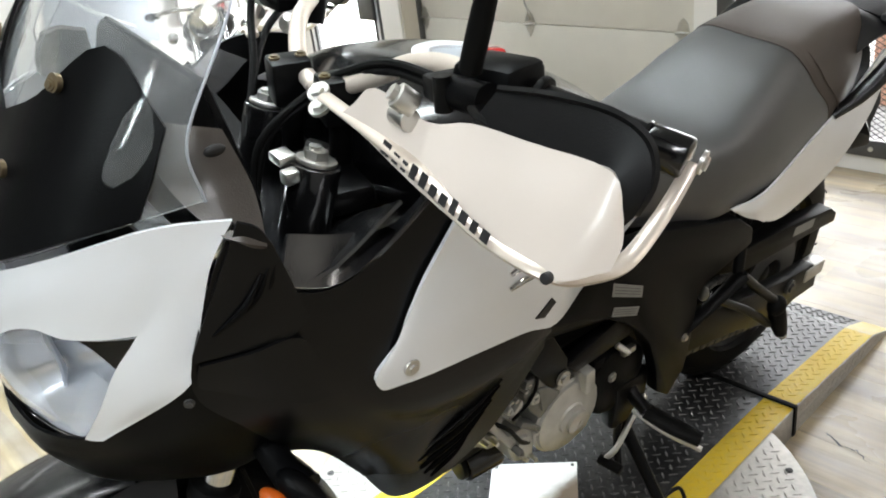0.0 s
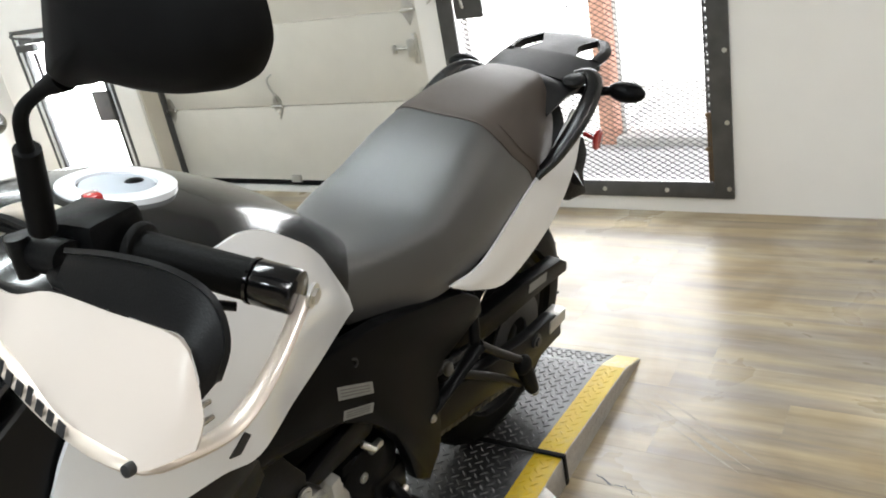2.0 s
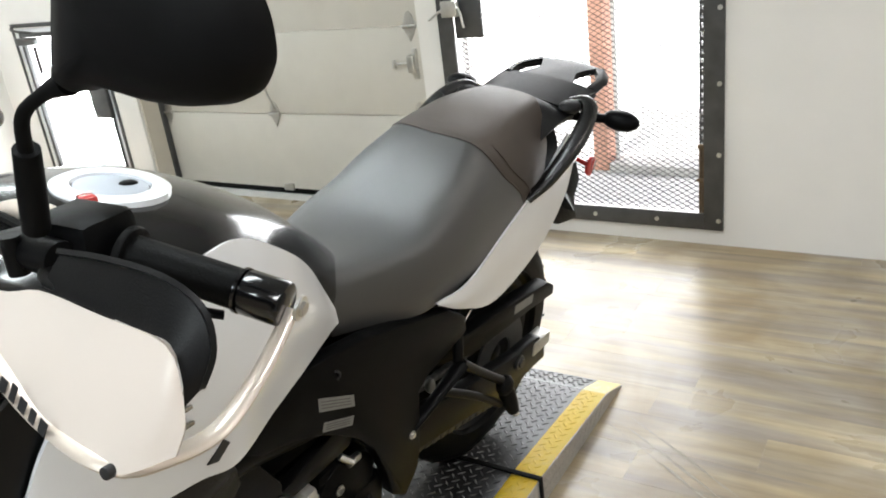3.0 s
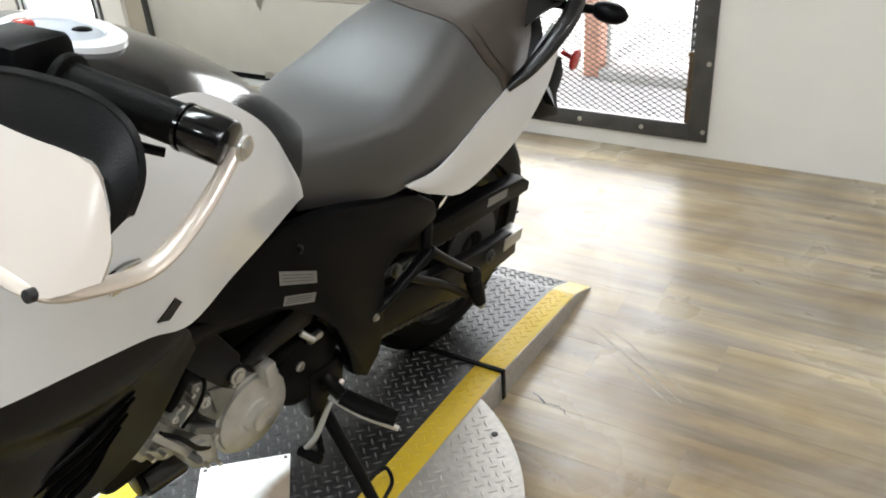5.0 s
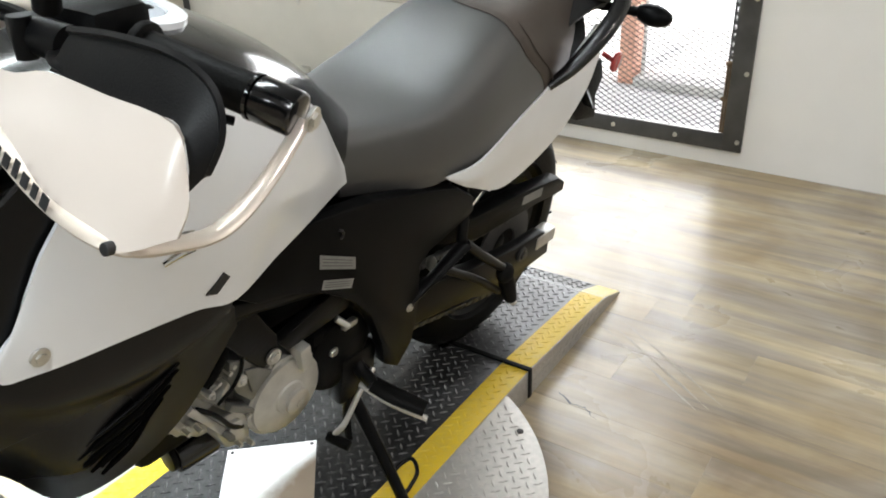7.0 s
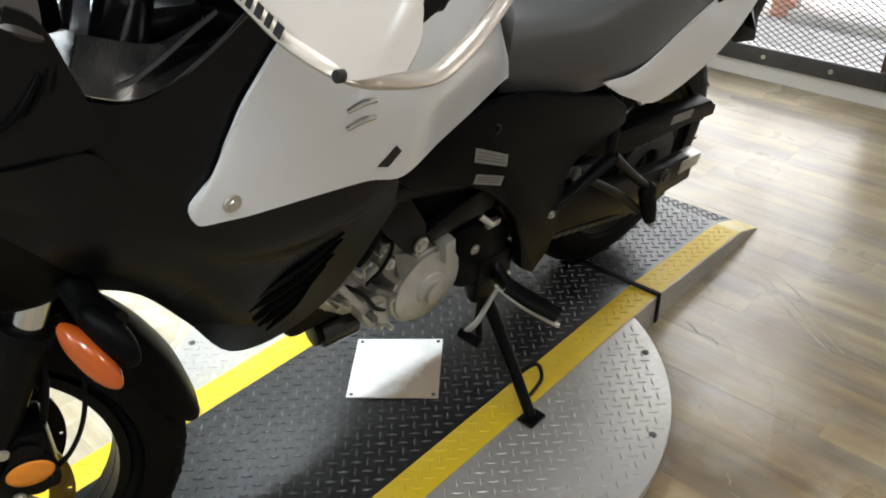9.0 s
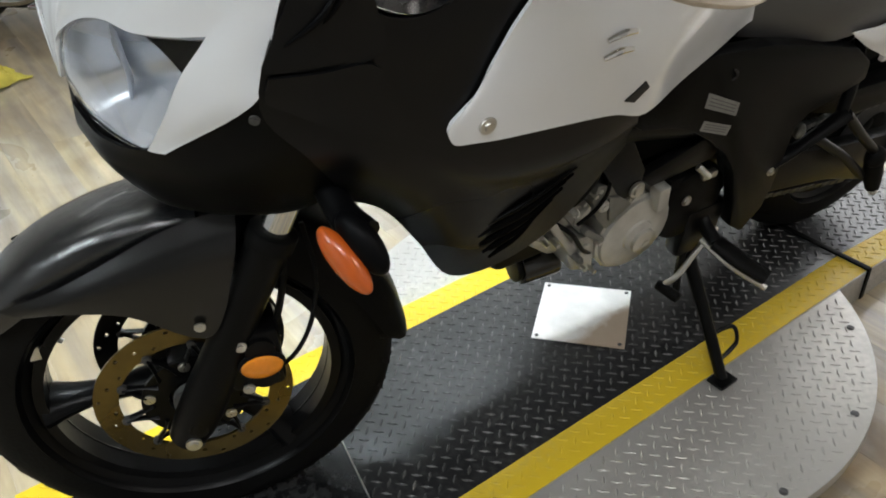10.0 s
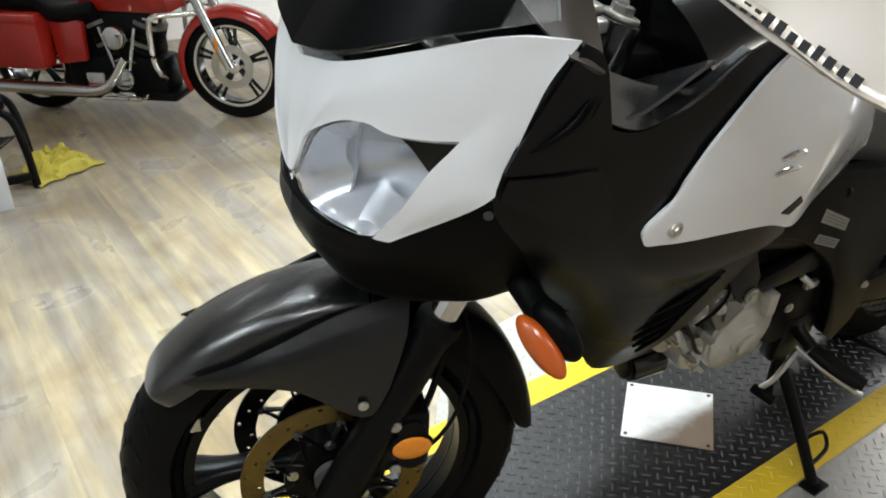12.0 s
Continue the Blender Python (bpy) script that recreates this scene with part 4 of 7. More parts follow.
# ---- the motorcycle ----
BIKE = Matrix.Translation((0.05, -0.22, 0.080)) @ pose(0, 0, 0, 0, 0, -4.5) @ pose(0, 0, 0, 0, 11, 0)
bike = thing("motorcycle", "black and white adventure motorcycle leaning on its side stand", "motorcycle", at=BIKE)
RAKE = radians(26)
AX = Vector((0, math.sin(RAKE), math.cos(RAKE)))
PIV = Vector((0, 0.02, 0.33))
STEER = Matrix.Translation(PIV) @ Matrix.Rotation(radians(-16.5), 4, AX) @ Matrix.Translation(-PIV)
UNSTEER = STEER.inverted()


def bpart(name, bm, mat, label="", parent=None, smooth=True, bevel=0.0):
    return part(name, bm, mat, parent or bike, label, smooth, bevel)


def spart(name, bm, mat, label="", parent=None, smooth=True, bevel=0.0):
    """A part of the steered front end."""
    return part(name, xf(bm, STEER), mat, parent or bike, label, smooth, bevel)


def mir(bm):
    xf(bm, Matrix.Diagonal((-1, 1, 1, 1)))
    bmesh.ops.reverse_faces(bm, faces=bm.faces)
    return bm


def U(p):
    """A measured place of the turned front end, as it would be with the bars straight."""
    return UNSTEER @ Vector(p)


# --- front wheel
FA = Vector((0, 0, 0.33))


def wheel(axle, radius, width, rim_r, name, put, spokes=3):
    tyre_prof = []
    tube_r = (radius - rim_r)
    for k in range(13):
        a = math.pi * (k / 12) - 0.0
        tyre_prof.append((rim_r + 0.008 + (tube_r - 0.008) * math.sin(a) ** 0.75, -math.cos(a) * width / 2 * (0.86 + 0.14 * math.sin(a))))
    w = put(name, ring(axle, (1, 0, 0), rim_r - 0.028, rim_r - 0.012, width * 0.30, 64), M_BLACK_METAL, "black cast wheel")
    put("tyre", revolve(tyre_prof, axle, (1, 0, 0), 96), M_RUBBER, "black rubber tyre", w)
    lip = [(rim_r + 0.007, -width * 0.43), (rim_r + 0.010, -width * 0.40), (rim_r - 0.004, -width * 0.32), (rim_r - 0.022, -width * 0.16), (rim_r - 0.029, 0), (rim_r - 0.022, width * 0.16), (rim_r - 0.004, width * 0.32), (rim_r + 0.010, width * 0.40), (rim_r + 0.007, width * 0.43), (rim_r + 0.001, width * 0.36), (rim_r - 0.003, 0), (rim_r + 0.001, -width * 0.36)]
    put("rim", revolve(lip, axle, (1, 0, 0), 96), M_BLACK_METAL, "", w)
    put("hub", join_bm(cyl(axle - Vector((0.055, 0, 0)), axle + Vector((0.055, 0, 0)), 0.042, n=32, bev=0.004), cyl(axle - Vector((0.075, 0, 0)), axle + Vector((0.075, 0, 0)), 0.026, n=24, bev=0.003)), M_BLACK_METAL, "", w)
    for s in range(spokes):
        a = 2 * math.pi * s / spokes + radians(184)
        d1 = Vector((0, math.cos(a), math.sin(a)))
        d2 = Vector((0, -math.sin(a), math.cos(a)))
        put("spoke", tube([axle + d1 * 0.03, axle + d1 * 0.11, axle + d1 * 0.17, axle + d1 * (rim_r - 0.018)], [0.034, 0.024, 0.027, 0.044], 12, 4, 0.62), M_BLACK_METAL, "", w)
    return w


fw = wheel(FA, 0.322, 0.112, 0.242, "front_wheel", spart)
# tread blocks: paired slanting grooves as dark ribs on the crown
def tread_blocks(axle, radius, width, rim_r, n, parent, put):
    V, Fc = [], []
    for k in range(n):
        a0 = 2 * math.pi * k / n
        for sgn in (-1, 1):
            for (h0, h1, sh) in ((0.05, 0.40, 0.05), (0.50, 0.86, 0.09)):
                i = len(V)
                for (hh, aa) in ((h0, 0.0), (h1, sh), (h1, sh + 0.026), (h0, 0.030)):
                    x = sgn * hh * width / 2
                    a = math.acos(min(1, hh * 0.985))
                    r = rim_r + 0.008 + (radius - rim_r - 0.008) * math.sin(a) ** 0.75
                    for up in (0.0, 0.0018):
                        rr, xx = r + up - 0.0006, x * (1 + up * 2)
                        t = a0 + aa * 1.0
                        V.append((axle.x + xx, axle.y + rr * math.cos(t), axle.z + rr * math.sin(t)))
                Fc.append((i + 1, i + 3, i + 5, i + 7) if sgn > 0 else (i + 7, i + 5, i + 3, i + 1))
                for q in range(4):
                    p, r2 = 2 * q, 2 * ((q + 1) % 4)
                    Fc.append((i + p, i + r2, i + r2 + 1, i + p + 1))
    bm = bmesh.new()
    me = bpy.data.meshes.new("tmp")
    me.from_pydata(V, [], Fc)
    bm.from_mesh(me)
    bpy.data.meshes.remove(me)
    bmesh.ops.recalc_face_normals(bm, faces=bm.faces)
    o = put("tread", bm, M_RUBBER, "", parent, False)
    o["kind"] = "stuff"
    return o


tread_blocks(FA, 0.322, 0.112, 0.242, 34, fw, spart)


def brake_disc(axle, x, r, mat, put, parent):
    """A drilled ring on a spidered black carrier."""
    c = axle + Vector((x, 0, 0))
    # a ring of small plates, with every hole left open
    nr, na = 7, 120
    bm = bmesh.new()
    r0 = r - 0.036
    V = [[bm.verts.new((c.x, c.y + (r0 + 0.036 * i / nr) * math.cos(2 * math.pi * k / na), c.z + (r0 + 0.036 * i / nr) * math.sin(2 * math.pi * k / na))) for i in range(nr + 1)] for k in range(na)]
    for k in range(na):
        for i in range(nr):
            if not (k % 4 == 0 and i == 1 + 2 * ((k // 4) % 3)):
                bm.faces.new((V[k][i], V[k][i + 1], V[(k + 1) % na][i + 1], V[(k + 1) % na][i]))
    bmesh.ops.recalc_face_normals(bm, faces=bm.faces)
    bmesh.ops.solidify(bm, geom=bm.faces[:], thickness=0.0044)
    put("brake_disc", bm, mat, "drilled steel brake disc", parent, False)
    for k in range(10):
        a = 2 * math.pi * k / 10 + 0.2
        p0 = c + Vector((0, 0.062 * math.cos(a - 0.22), 0.062 * math.sin(a - 0.22)))
        pf = c + Vector((0, 0.066 * math.cos(a + 0.22), 0.066 * math.sin(a + 0.22)))
        p1 = c + Vector((0, (r - 0.038) * math.cos(a), (r - 0.038) * math.sin(a)))
        put("carrier_arm", tube([p0, (p0 + p1) / 2 + Vector((0, 0.004, 0)), p1], [0.010, 0.006, 0.008], 8, 3, 0.4), M_BLACK_METAL, "", parent)
        put("carrier_arm", tube([pf, (pf + p1) / 2, p1], [0.009, 0.0055, 0.006], 8, 3, 0.4), M_BLACK_METAL, "", parent)
        put("rivet", cyl(p1 - Vector((0.004, 0, 0)), p1 + Vector((0.005, 0, 0)), 0.0070, n=14, bev=0.001), M_STEEL, "", parent)
    put("carrier_ring", ring(c, (1, 0, 0), 0.040, 0.080, 0.003, 40), M_BLACK_METAL, "", parent)


brake_disc(FA, 0.062, 0.147, M_BRASS, spart, fw)
brake_disc(FA, -0.062, 0.150, M_BLACK_METAL, spart, fw)
for k in range(5):
    a = 2 * math.pi * k / 5 + 0.4
    spart("disc_bolt", bolt(FA + Vector((0.065, 0.068 * math.cos(a), 0.068 * math.sin(a))), (1, 0, 0), 0.006, 0.005), M_ALU, "", fw)
spart("hub_ring", ring(FA + Vector((0.070, 0, 0)), (1, 0, 0), 0.020, 0.034, 0.006, 32), M_CAST_DARK, "", fw)
spart("sensor_wire", tube([(0.115, 0.115, 0.40), (0.112, 0.155, 0.425), (0.108, 0.185, 0.48), (0.10, 0.20, 0.56), (0.09, 0.19, 0.64)], 0.0035, 8), M_RUBBER, "thin black sensor wire")
spart("valve_stem", cyl(FA + Vector((0.0, -0.19, 0.135)), FA + Vector((0.012, -0.165, 0.115)), 0.004), M_ALU, "", fw)
spart("balance_weight", box(0.012, -0.2105, 0.437, 0.034, -0.192, 0.462, 0.002), M_ALU, "", fw)

# --- fork, mudguard, calipers
def fork_leg(sgn):
    base = FA + Vector((sgn * 0.103, 0.0, 0.0))
    g = spart("fork_leg", join_bm(tube([base - AX * 0.045 + Vector((0, -0.004, 0)), base + AX * 0.02, base + AX * 0.20, base + AX * 0.335], [0.027, 0.034, 0.029, 0.031], 18, 5)), M_BLACK_METAL, "black fork slider")
    spart("stanchion", cyl(base + AX * 0.33, base + AX * 0.62, 0.0215, n=24), M_CHROME, "chromed fork tube", g)
    spart("dust_seal", cyl(base + AX * 0.325, base + AX * 0.352, 0.034, n=24, bev=0.004), M_RUBBER, "", g)
    spart("axle_clamp_bolt", bolt(base - AX * 0.028 + Vector((sgn * 0.03, 0, 0)), (sgn, 0, 0), 0.008, 0.008), M_ALU, "", g)
    cp = base + AX * 0.085 + Vector((-sgn * 0.012, 0.055, 0.03))
    cal = spart("brake_caliper", join_bm(box(cp.x - 0.035, cp.y - 0.035, cp.z - 0.055, cp.x + 0.035, cp.y + 0.045, cp.z + 0.055, 0.010), cyl(cp + Vector((-0.04, 0.015, 0.025)), cp + Vector((0.042, 0.015, 0.025)), 0.021), cyl(cp + Vector((-0.04, 0.015, -0.025)), cp + Vector((0.042, 0.015, -0.025)), 0.021)), M_BLACK_METAL, "black brake caliper")
    for dz in (0.04, -0.045):
        spart("caliper_bolt", bolt(cp + Vector((sgn * 0.038, -0.01, dz)), (sgn, 0, 0), 0.006, 0.006), M_ALU, "", cal)
    return g


fork_leg(1)
fork_leg(-1)
spart("front_axle", cyl(FA - Vector((0.135, 0, 0)), FA + Vector((0.135, 0, 0)), 0.014, n=20), M_BLACK_METAL)
spart("brake_hose", tube([(0.11, 0.075, 0.42), (0.10, 0.13, 0.47), (0.10, 0.16, 0.60), (0.08, 0.15, 0.72), (0.06, 0.2, 0.8)], 0.0055, 8), M_RUBBER, "black rubber hose")
spart("hose_clip", box(0.085, 0.15, 0.655, 0.108, 0.172, 0.685, 0.004), M_BLACK_PLASTIC)
ref = spart("fork_reflector", ball((0.137, 0.106, 0.436), 0.006, 0.030, 0.021, 20), M_AMBER, "round amber side reflector")
spart("reflector_base", ball((0.131, 0.106, 0.436), 0.006, 0.034, 0.025, 20), M_BLACK_PLASTIC, "", ref)

# mudguard: a sweep round the wheel
def guard_rows(spec):
    rows = []
    for a, r, hw, drop in spec:
        d = Vector((0, math.cos(radians(a)), math.sin(radians(a))))
        rows.append([tuple(FA + d * (r - k * drop) + Vector((u * hw, 0, 0))) for u, k in ((-1, 1), (-0.93, 0.45), (-0.62, 0.10), (0, 0), (0.62, 0.10), (0.93, 0.45), (1, 1))])
    return rows


mg = spart("mudguard", patch(guard_rows(((143.5, 0.326, 0.034, 0.020), (141, 0.330, 0.060, 0.034), (134, 0.333, 0.068, 0.046), (120, 0.334, 0.072, 0.050), (104, 0.336, 0.073, 0.046), (90, 0.340, 0.072, 0.036), (80, 0.345, 0.070, 0.03))), 5, 3, 0.004, inward=(0, 0, 0.33)), M_CARBON, "black carbon-look plastic front mudguard")
spart("rear_section", patch(guard_rows(((79, 0.350, 0.070, 0.05), (60, 0.348, 0.068, 0.06), (40, 0.346, 0.066, 0.06), (22, 0.345, 0.064, 0.055), (8, 0.345, 0.060, 0.04), (3, 0.345, 0.050, 0.02))), 5, 3, 0.004, inward=(0, 0, 0.33)), M_BLACK_PLASTIC, "", mg)
for s in (1, -1):
    rows = [[(0.081, -0.205, 0.575), (0.084, -0.190, 0.566), (0.086, -0.175, 0.560)], [(0.086, -0.135, 0.595), (0.097, -0.130, 0.580), (0.098, -0.120, 0.562)],
            [(0.088, -0.065, 0.625), (0.107, -0.060, 0.600), (0.110, -0.050, 0.550)], [(0.088, 0.000, 0.655), (0.114, 0.005, 0.610), (0.118, 0.015, 0.505)],
            [(0.088, 0.055, 0.672), (0.116, 0.055, 0.620), (0.122, 0.050, 0.500)], [(0.088, 0.110, 0.682), (0.116, 0.100, 0.630), (0.122, 0.075, 0.545)]]
    b = patch(rows, 4, 4, 0.004)
    spart("side_bracket", mir(b) if s < 0 else b, M_MUD, "", mg)
    spart("bracket_bolt", bolt((s * 0.126, 0.036, 0.524), (s, 0, 0), 0.0052, 0.005), M_ALU, "", mg)

# --- fairing
def nose_y(x, z):
    """How far forward the nose lies at a height and a distance from the middle."""
    x = abs(x)
    return -0.057 + 0.06 * x + 1.7 * x * x + 20 * x ** 4 + float(np.interp(z, (0.84, 0.856, 0.895, 0.94, 0.985, 1.01, 1.035), (0.020, 0.011, 0.004, 0.0, 0.006, 0.012, 0.024)))


brow = [(0.0, 0.893), (0.012, 0.896), (0.024, 0.912), (0.040, 0.948), (0.055, 0.971), (0.088, 0.997), (0.118, 1.007), (0.143, 1.003), (0.172, 1.006), (0.194, 1.011)]
cowl_low = [(x, nose_y(x, z) - 0.003, z) for x, z in brow] + [(0.23, 0.115, 1.05)]
cowl_top = [tuple(p) for p in spline([(0, -0.036, 1.035), (0.08, -0.023, 1.06), (0.16, 0.03, 1.10), (0.21, 0.09, 1.125), (0.24, 0.15, 1.125)], 5)[::2]]
cowl_mid = [(a[0] * 0.5 + b[0] * 0.5, a[1] * 0.5 + b[1] * 0.5 - 0.006, a[2] * 0.5 + b[2] * 0.5) for a, b in zip(cowl_low, cowl_top)]
cowl_r = [[cowl_top[9], tuple((Vector(cowl_top[9]) + Vector(cowl_top[10])) / 2), cowl_top[10]], [cowl_mid[9], tuple((Vector(cowl_mid[9]) + Vector(cowl_mid[10])) / 2), cowl_mid[10]],
          [cowl_low[9], (0.2135, 0.0835, 1.032), cowl_low[10]], [(0.179, 0.030, 0.968), (0.206, 0.062, 0.976), (0.226, 0.097, 0.988)],
          [(0.162, 0.011, 0.918), (0.190, 0.040, 0.928), (0.2195, 0.080, 0.944)], [(0.133, -0.007, 0.864), (0.140, -0.002, 0.864), (0.150, 0.006, 0.866)]]
for s in (False, True):
    b = join_bm(patch([r[:10] for r in (cowl_top, cowl_mid, cowl_low)], 6, 6, 0, s, (0, 0.3, 0.95)), patch(cowl_r, 6, 6, 0, s))
    bmesh.ops.remove_doubles(b, verts=[v for v in b.verts if abs(v.co.x) > 0.19], dist=0.0016)
    bmesh.ops.recalc_face_normals(b, faces=b.faces)
    if sum(f.normal.dot(f.calc_center_median() - Vector((0, 0.3, 0.95))) for f in b.faces) < 0:
        bmesh.ops.reverse_faces(b, faces=b.faces)
    bmesh.ops.solidify(b, geom=b.faces[:], thickness=0.004)
    bpart("nose_cowl", b, M_WHITE, "glossy white nose cowl")
lens_top = [(0.020, 0.906), (0.055, 0.970), (0.088, 0.996), (0.118, 1.006), (0.143, 1.002), (0.172, 1.005), (0.193, 1.010)]
lens_low = [(0.012, 0.888), (0.018, 0.862), (0.045, 0.851), (0.097, 0.856), (0.132, 0.863), (0.163, 0.921), (0.189, 1.000)]
lamp = [[(a[0] + (b[0] - a[0]) * w, nose_y(a[0] + (b[0] - a[0]) * w, a[1] + (b[1] - a[1]) * w), a[1] + (b[1] - a[1]) * w) for a, b in zip(lens_top, lens_low)] for w in (0, 0.33, 0.67, 1)]
back = [[(x, y + 0.006 + 0.10 * max(0.0, math.sin(math.pi * i / 3)) * max(0.0, math.sin(math.pi * j / 6)), z) for j, (x, y, z) in enumerate(r)] for i, r in enumerate(lamp)]
for s in (False, True):
    sx = -1 if s else 1
    hl = bpart("headlight", patch(back, 5, 5, 0.003, s), M_SHINY_LINER, "chromed headlight reflector bowl")
    ln = bpart("headlight_lens", patch(lamp, 5, 5, 0.003, s), M_CLEAR, "clear curved lens", hl)
    ln.visible_shadow = False
    bpart("inner_mask", patch([[(0.146, 0.012, 1.001), (0.170, 0.036, 1.003), (0.192, 0.061, 1.007)], [(0.158, 0.023, 0.988), (0.172, 0.036, 0.990), (0.185, 0.050, 0.992)], [(0.174, 0.034, 0.969), (0.176, 0.036, 0.969), (0.178, 0.038, 0.970)]], 3, 3, 0.002, s), M_VOID, "", hl)
    # stepped facets of the reflector
    bpart("reflector_facet", patch([[(0.030, 0.000, 0.925), (0.045, -0.006, 0.955), (0.062, -0.010, 0.978)], [(0.046, 0.012, 0.90), (0.062, 0.006, 0.94), (0.080, 0.000, 0.985)], [(0.052, 0.004, 0.868), (0.070, 0.004, 0.92), (0.092, -0.004, 0.990)]], 3, 3, 0.003, s), M_CAPGREY, "pale grey lamp facet", hl)
    bpart("reflector_facet", patch([[(0.085, 0.030, 0.905), (0.110, 0.036, 0.900), (0.135, 0.040, 0.905)], [(0.088, 0.010, 0.885), (0.112, 0.016, 0.882), (0.138, 0.025, 0.888)], [(0.095, -0.006, 0.866), (0.115, 0.004, 0.866), (0.130, 0.010, 0.870)]], 3, 3, 0.003, s), M_SHINY_LINER, "", hl)
chin = [[(0, -0.052, 0.856), (0.07, -0.040, 0.850), (0.137, -0.004, 0.866), (0.18, 0.041, 0.914), (0.224, 0.092, 0.960)],
        [(0, -0.050, 0.81), (0.075, -0.036, 0.81), (0.145, 0.02, 0.82), (0.20, 0.08, 0.85), (0.240, 0.13, 0.90)],
        [(0, -0.008, 0.735), (0.07, 0.005, 0.738), (0.13, 0.06, 0.748), (0.18, 0.12, 0.765), (0.22, 0.18, 0.82)],
        [(0, 0.05, 0.68), (0.06, 0.06, 0.69), (0.11, 0.10, 0.71), (0.15, 0.15, 0.735), (0.19, 0.18, 0.765)]]
for s in (False, True):
    bpart("chin_fairing", patch(chin, 5, 5, 0.004, s), M_BLACK_PLASTIC, "black plastic chin fairing")
side = [[(0.24, 0.15, 1.122), (0.229, 0.115, 1.045), (0.226, 0.086, 0.945), (0.238, 0.125, 0.88), (0.218, 0.165, 0.81), (0.19, 0.178, 0.765)],
        [(0.252, 0.185, 1.04), (0.254, 0.172, 1.0), (0.257, 0.17, 0.94), (0.255, 0.19, 0.86), (0.235, 0.215, 0.79), (0.20, 0.23, 0.735)],
        [(0.258, 0.245, 1.018), (0.264, 0.24, 0.97), (0.270, 0.25, 0.875), (0.260, 0.265, 0.81), (0.24, 0.275, 0.74), (0.195, 0.284, 0.652)],
        [(0.262, 0.31, 1.048), (0.270, 0.305, 0.98), (0.277, 0.31, 0.832), (0.260, 0.33, 0.765), (0.243, 0.34, 0.66), (0.19, 0.345, 0.550)],
        [(0.262, 0.372, 1.09), (0.272, 0.37, 1.0), (0.278, 0.40, 0.808), (0.256, 0.42, 0.745), (0.230, 0.43, 0.65), (0.19, 0.44, 0.533)],
        [(0.258, 0.43, 1.10), (0.268, 0.46, 1.0), (0.275, 0.50, 0.803), (0.252, 0.51, 0.755), (0.226, 0.52, 0.68), (0.20, 0.53, 0.585)],
        [(0.254, 0.50, 1.085), (0.262, 0.52, 1.0), (0.266, 0.56, 0.812), (0.248, 0.58, 0.775), (0.224, 0.60, 0.735), (0.21, 0.615, 0.70)]]
vent = [[(0.245, 0.152, 1.124), (0.252, 0.168, 1.115), (0.256, 0.178, 1.095)], [(0.236, 0.120, 1.052), (0.253, 0.158, 1.05), (0.260, 0.196, 1.03)],
        [(0.233, 0.092, 0.995), (0.252, 0.140, 0.995), (0.264, 0.200, 1.00)], [(0.234, 0.090, 0.985), (0.250, 0.135, 0.985), (0.262, 0.180, 0.988)]]
shield = [[(0.237, 0.094, 0.980), (0.235, 0.090, 0.965), (0.234, 0.090, 0.952)], [(0.257, 0.14, 0.985), (0.256, 0.14, 0.955), (0.253, 0.138, 0.925)],
          [(0.265, 0.185, 0.986), (0.267, 0.19, 0.945), (0.266, 0.185, 0.897)], [(0.268, 0.206, 0.958), (0.271, 0.214, 0.93), (0.270, 0.212, 0.895)]]
lip = [[(0.252, 0.183, 1.042), (0.257, 0.245, 1.020), (0.261, 0.31, 1.050), (0.261, 0.372, 1.092)],
       [(0.238, 0.196, 1.060), (0.242, 0.255, 1.033), (0.245, 0.325, 1.042), (0.246, 0.385, 1.085)],
       [(0.220, 0.212, 1.075), (0.220, 0.272, 1.050), (0.220, 0.340, 1.036), (0.220, 0.405, 1.075)]]
stay = [[(0.150, 0.128, 1.196), (0.172, 0.152, 1.192), (0.182, 0.179, 1.184)], [(0.160, 0.118, 1.172), (0.188, 0.148, 1.168), (0.197, 0.185, 1.155)], [(0.175, 0.118, 1.148), (0.205, 0.150, 1.144), (0.212, 0.187, 1.134)],
        [(0.210, 0.126, 1.128), (0.232, 0.152, 1.122), (0.237, 0.180, 1.112)], [(0.240, 0.140, 1.110), (0.254, 0.156, 1.104), (0.257, 0.172, 1.096)]]
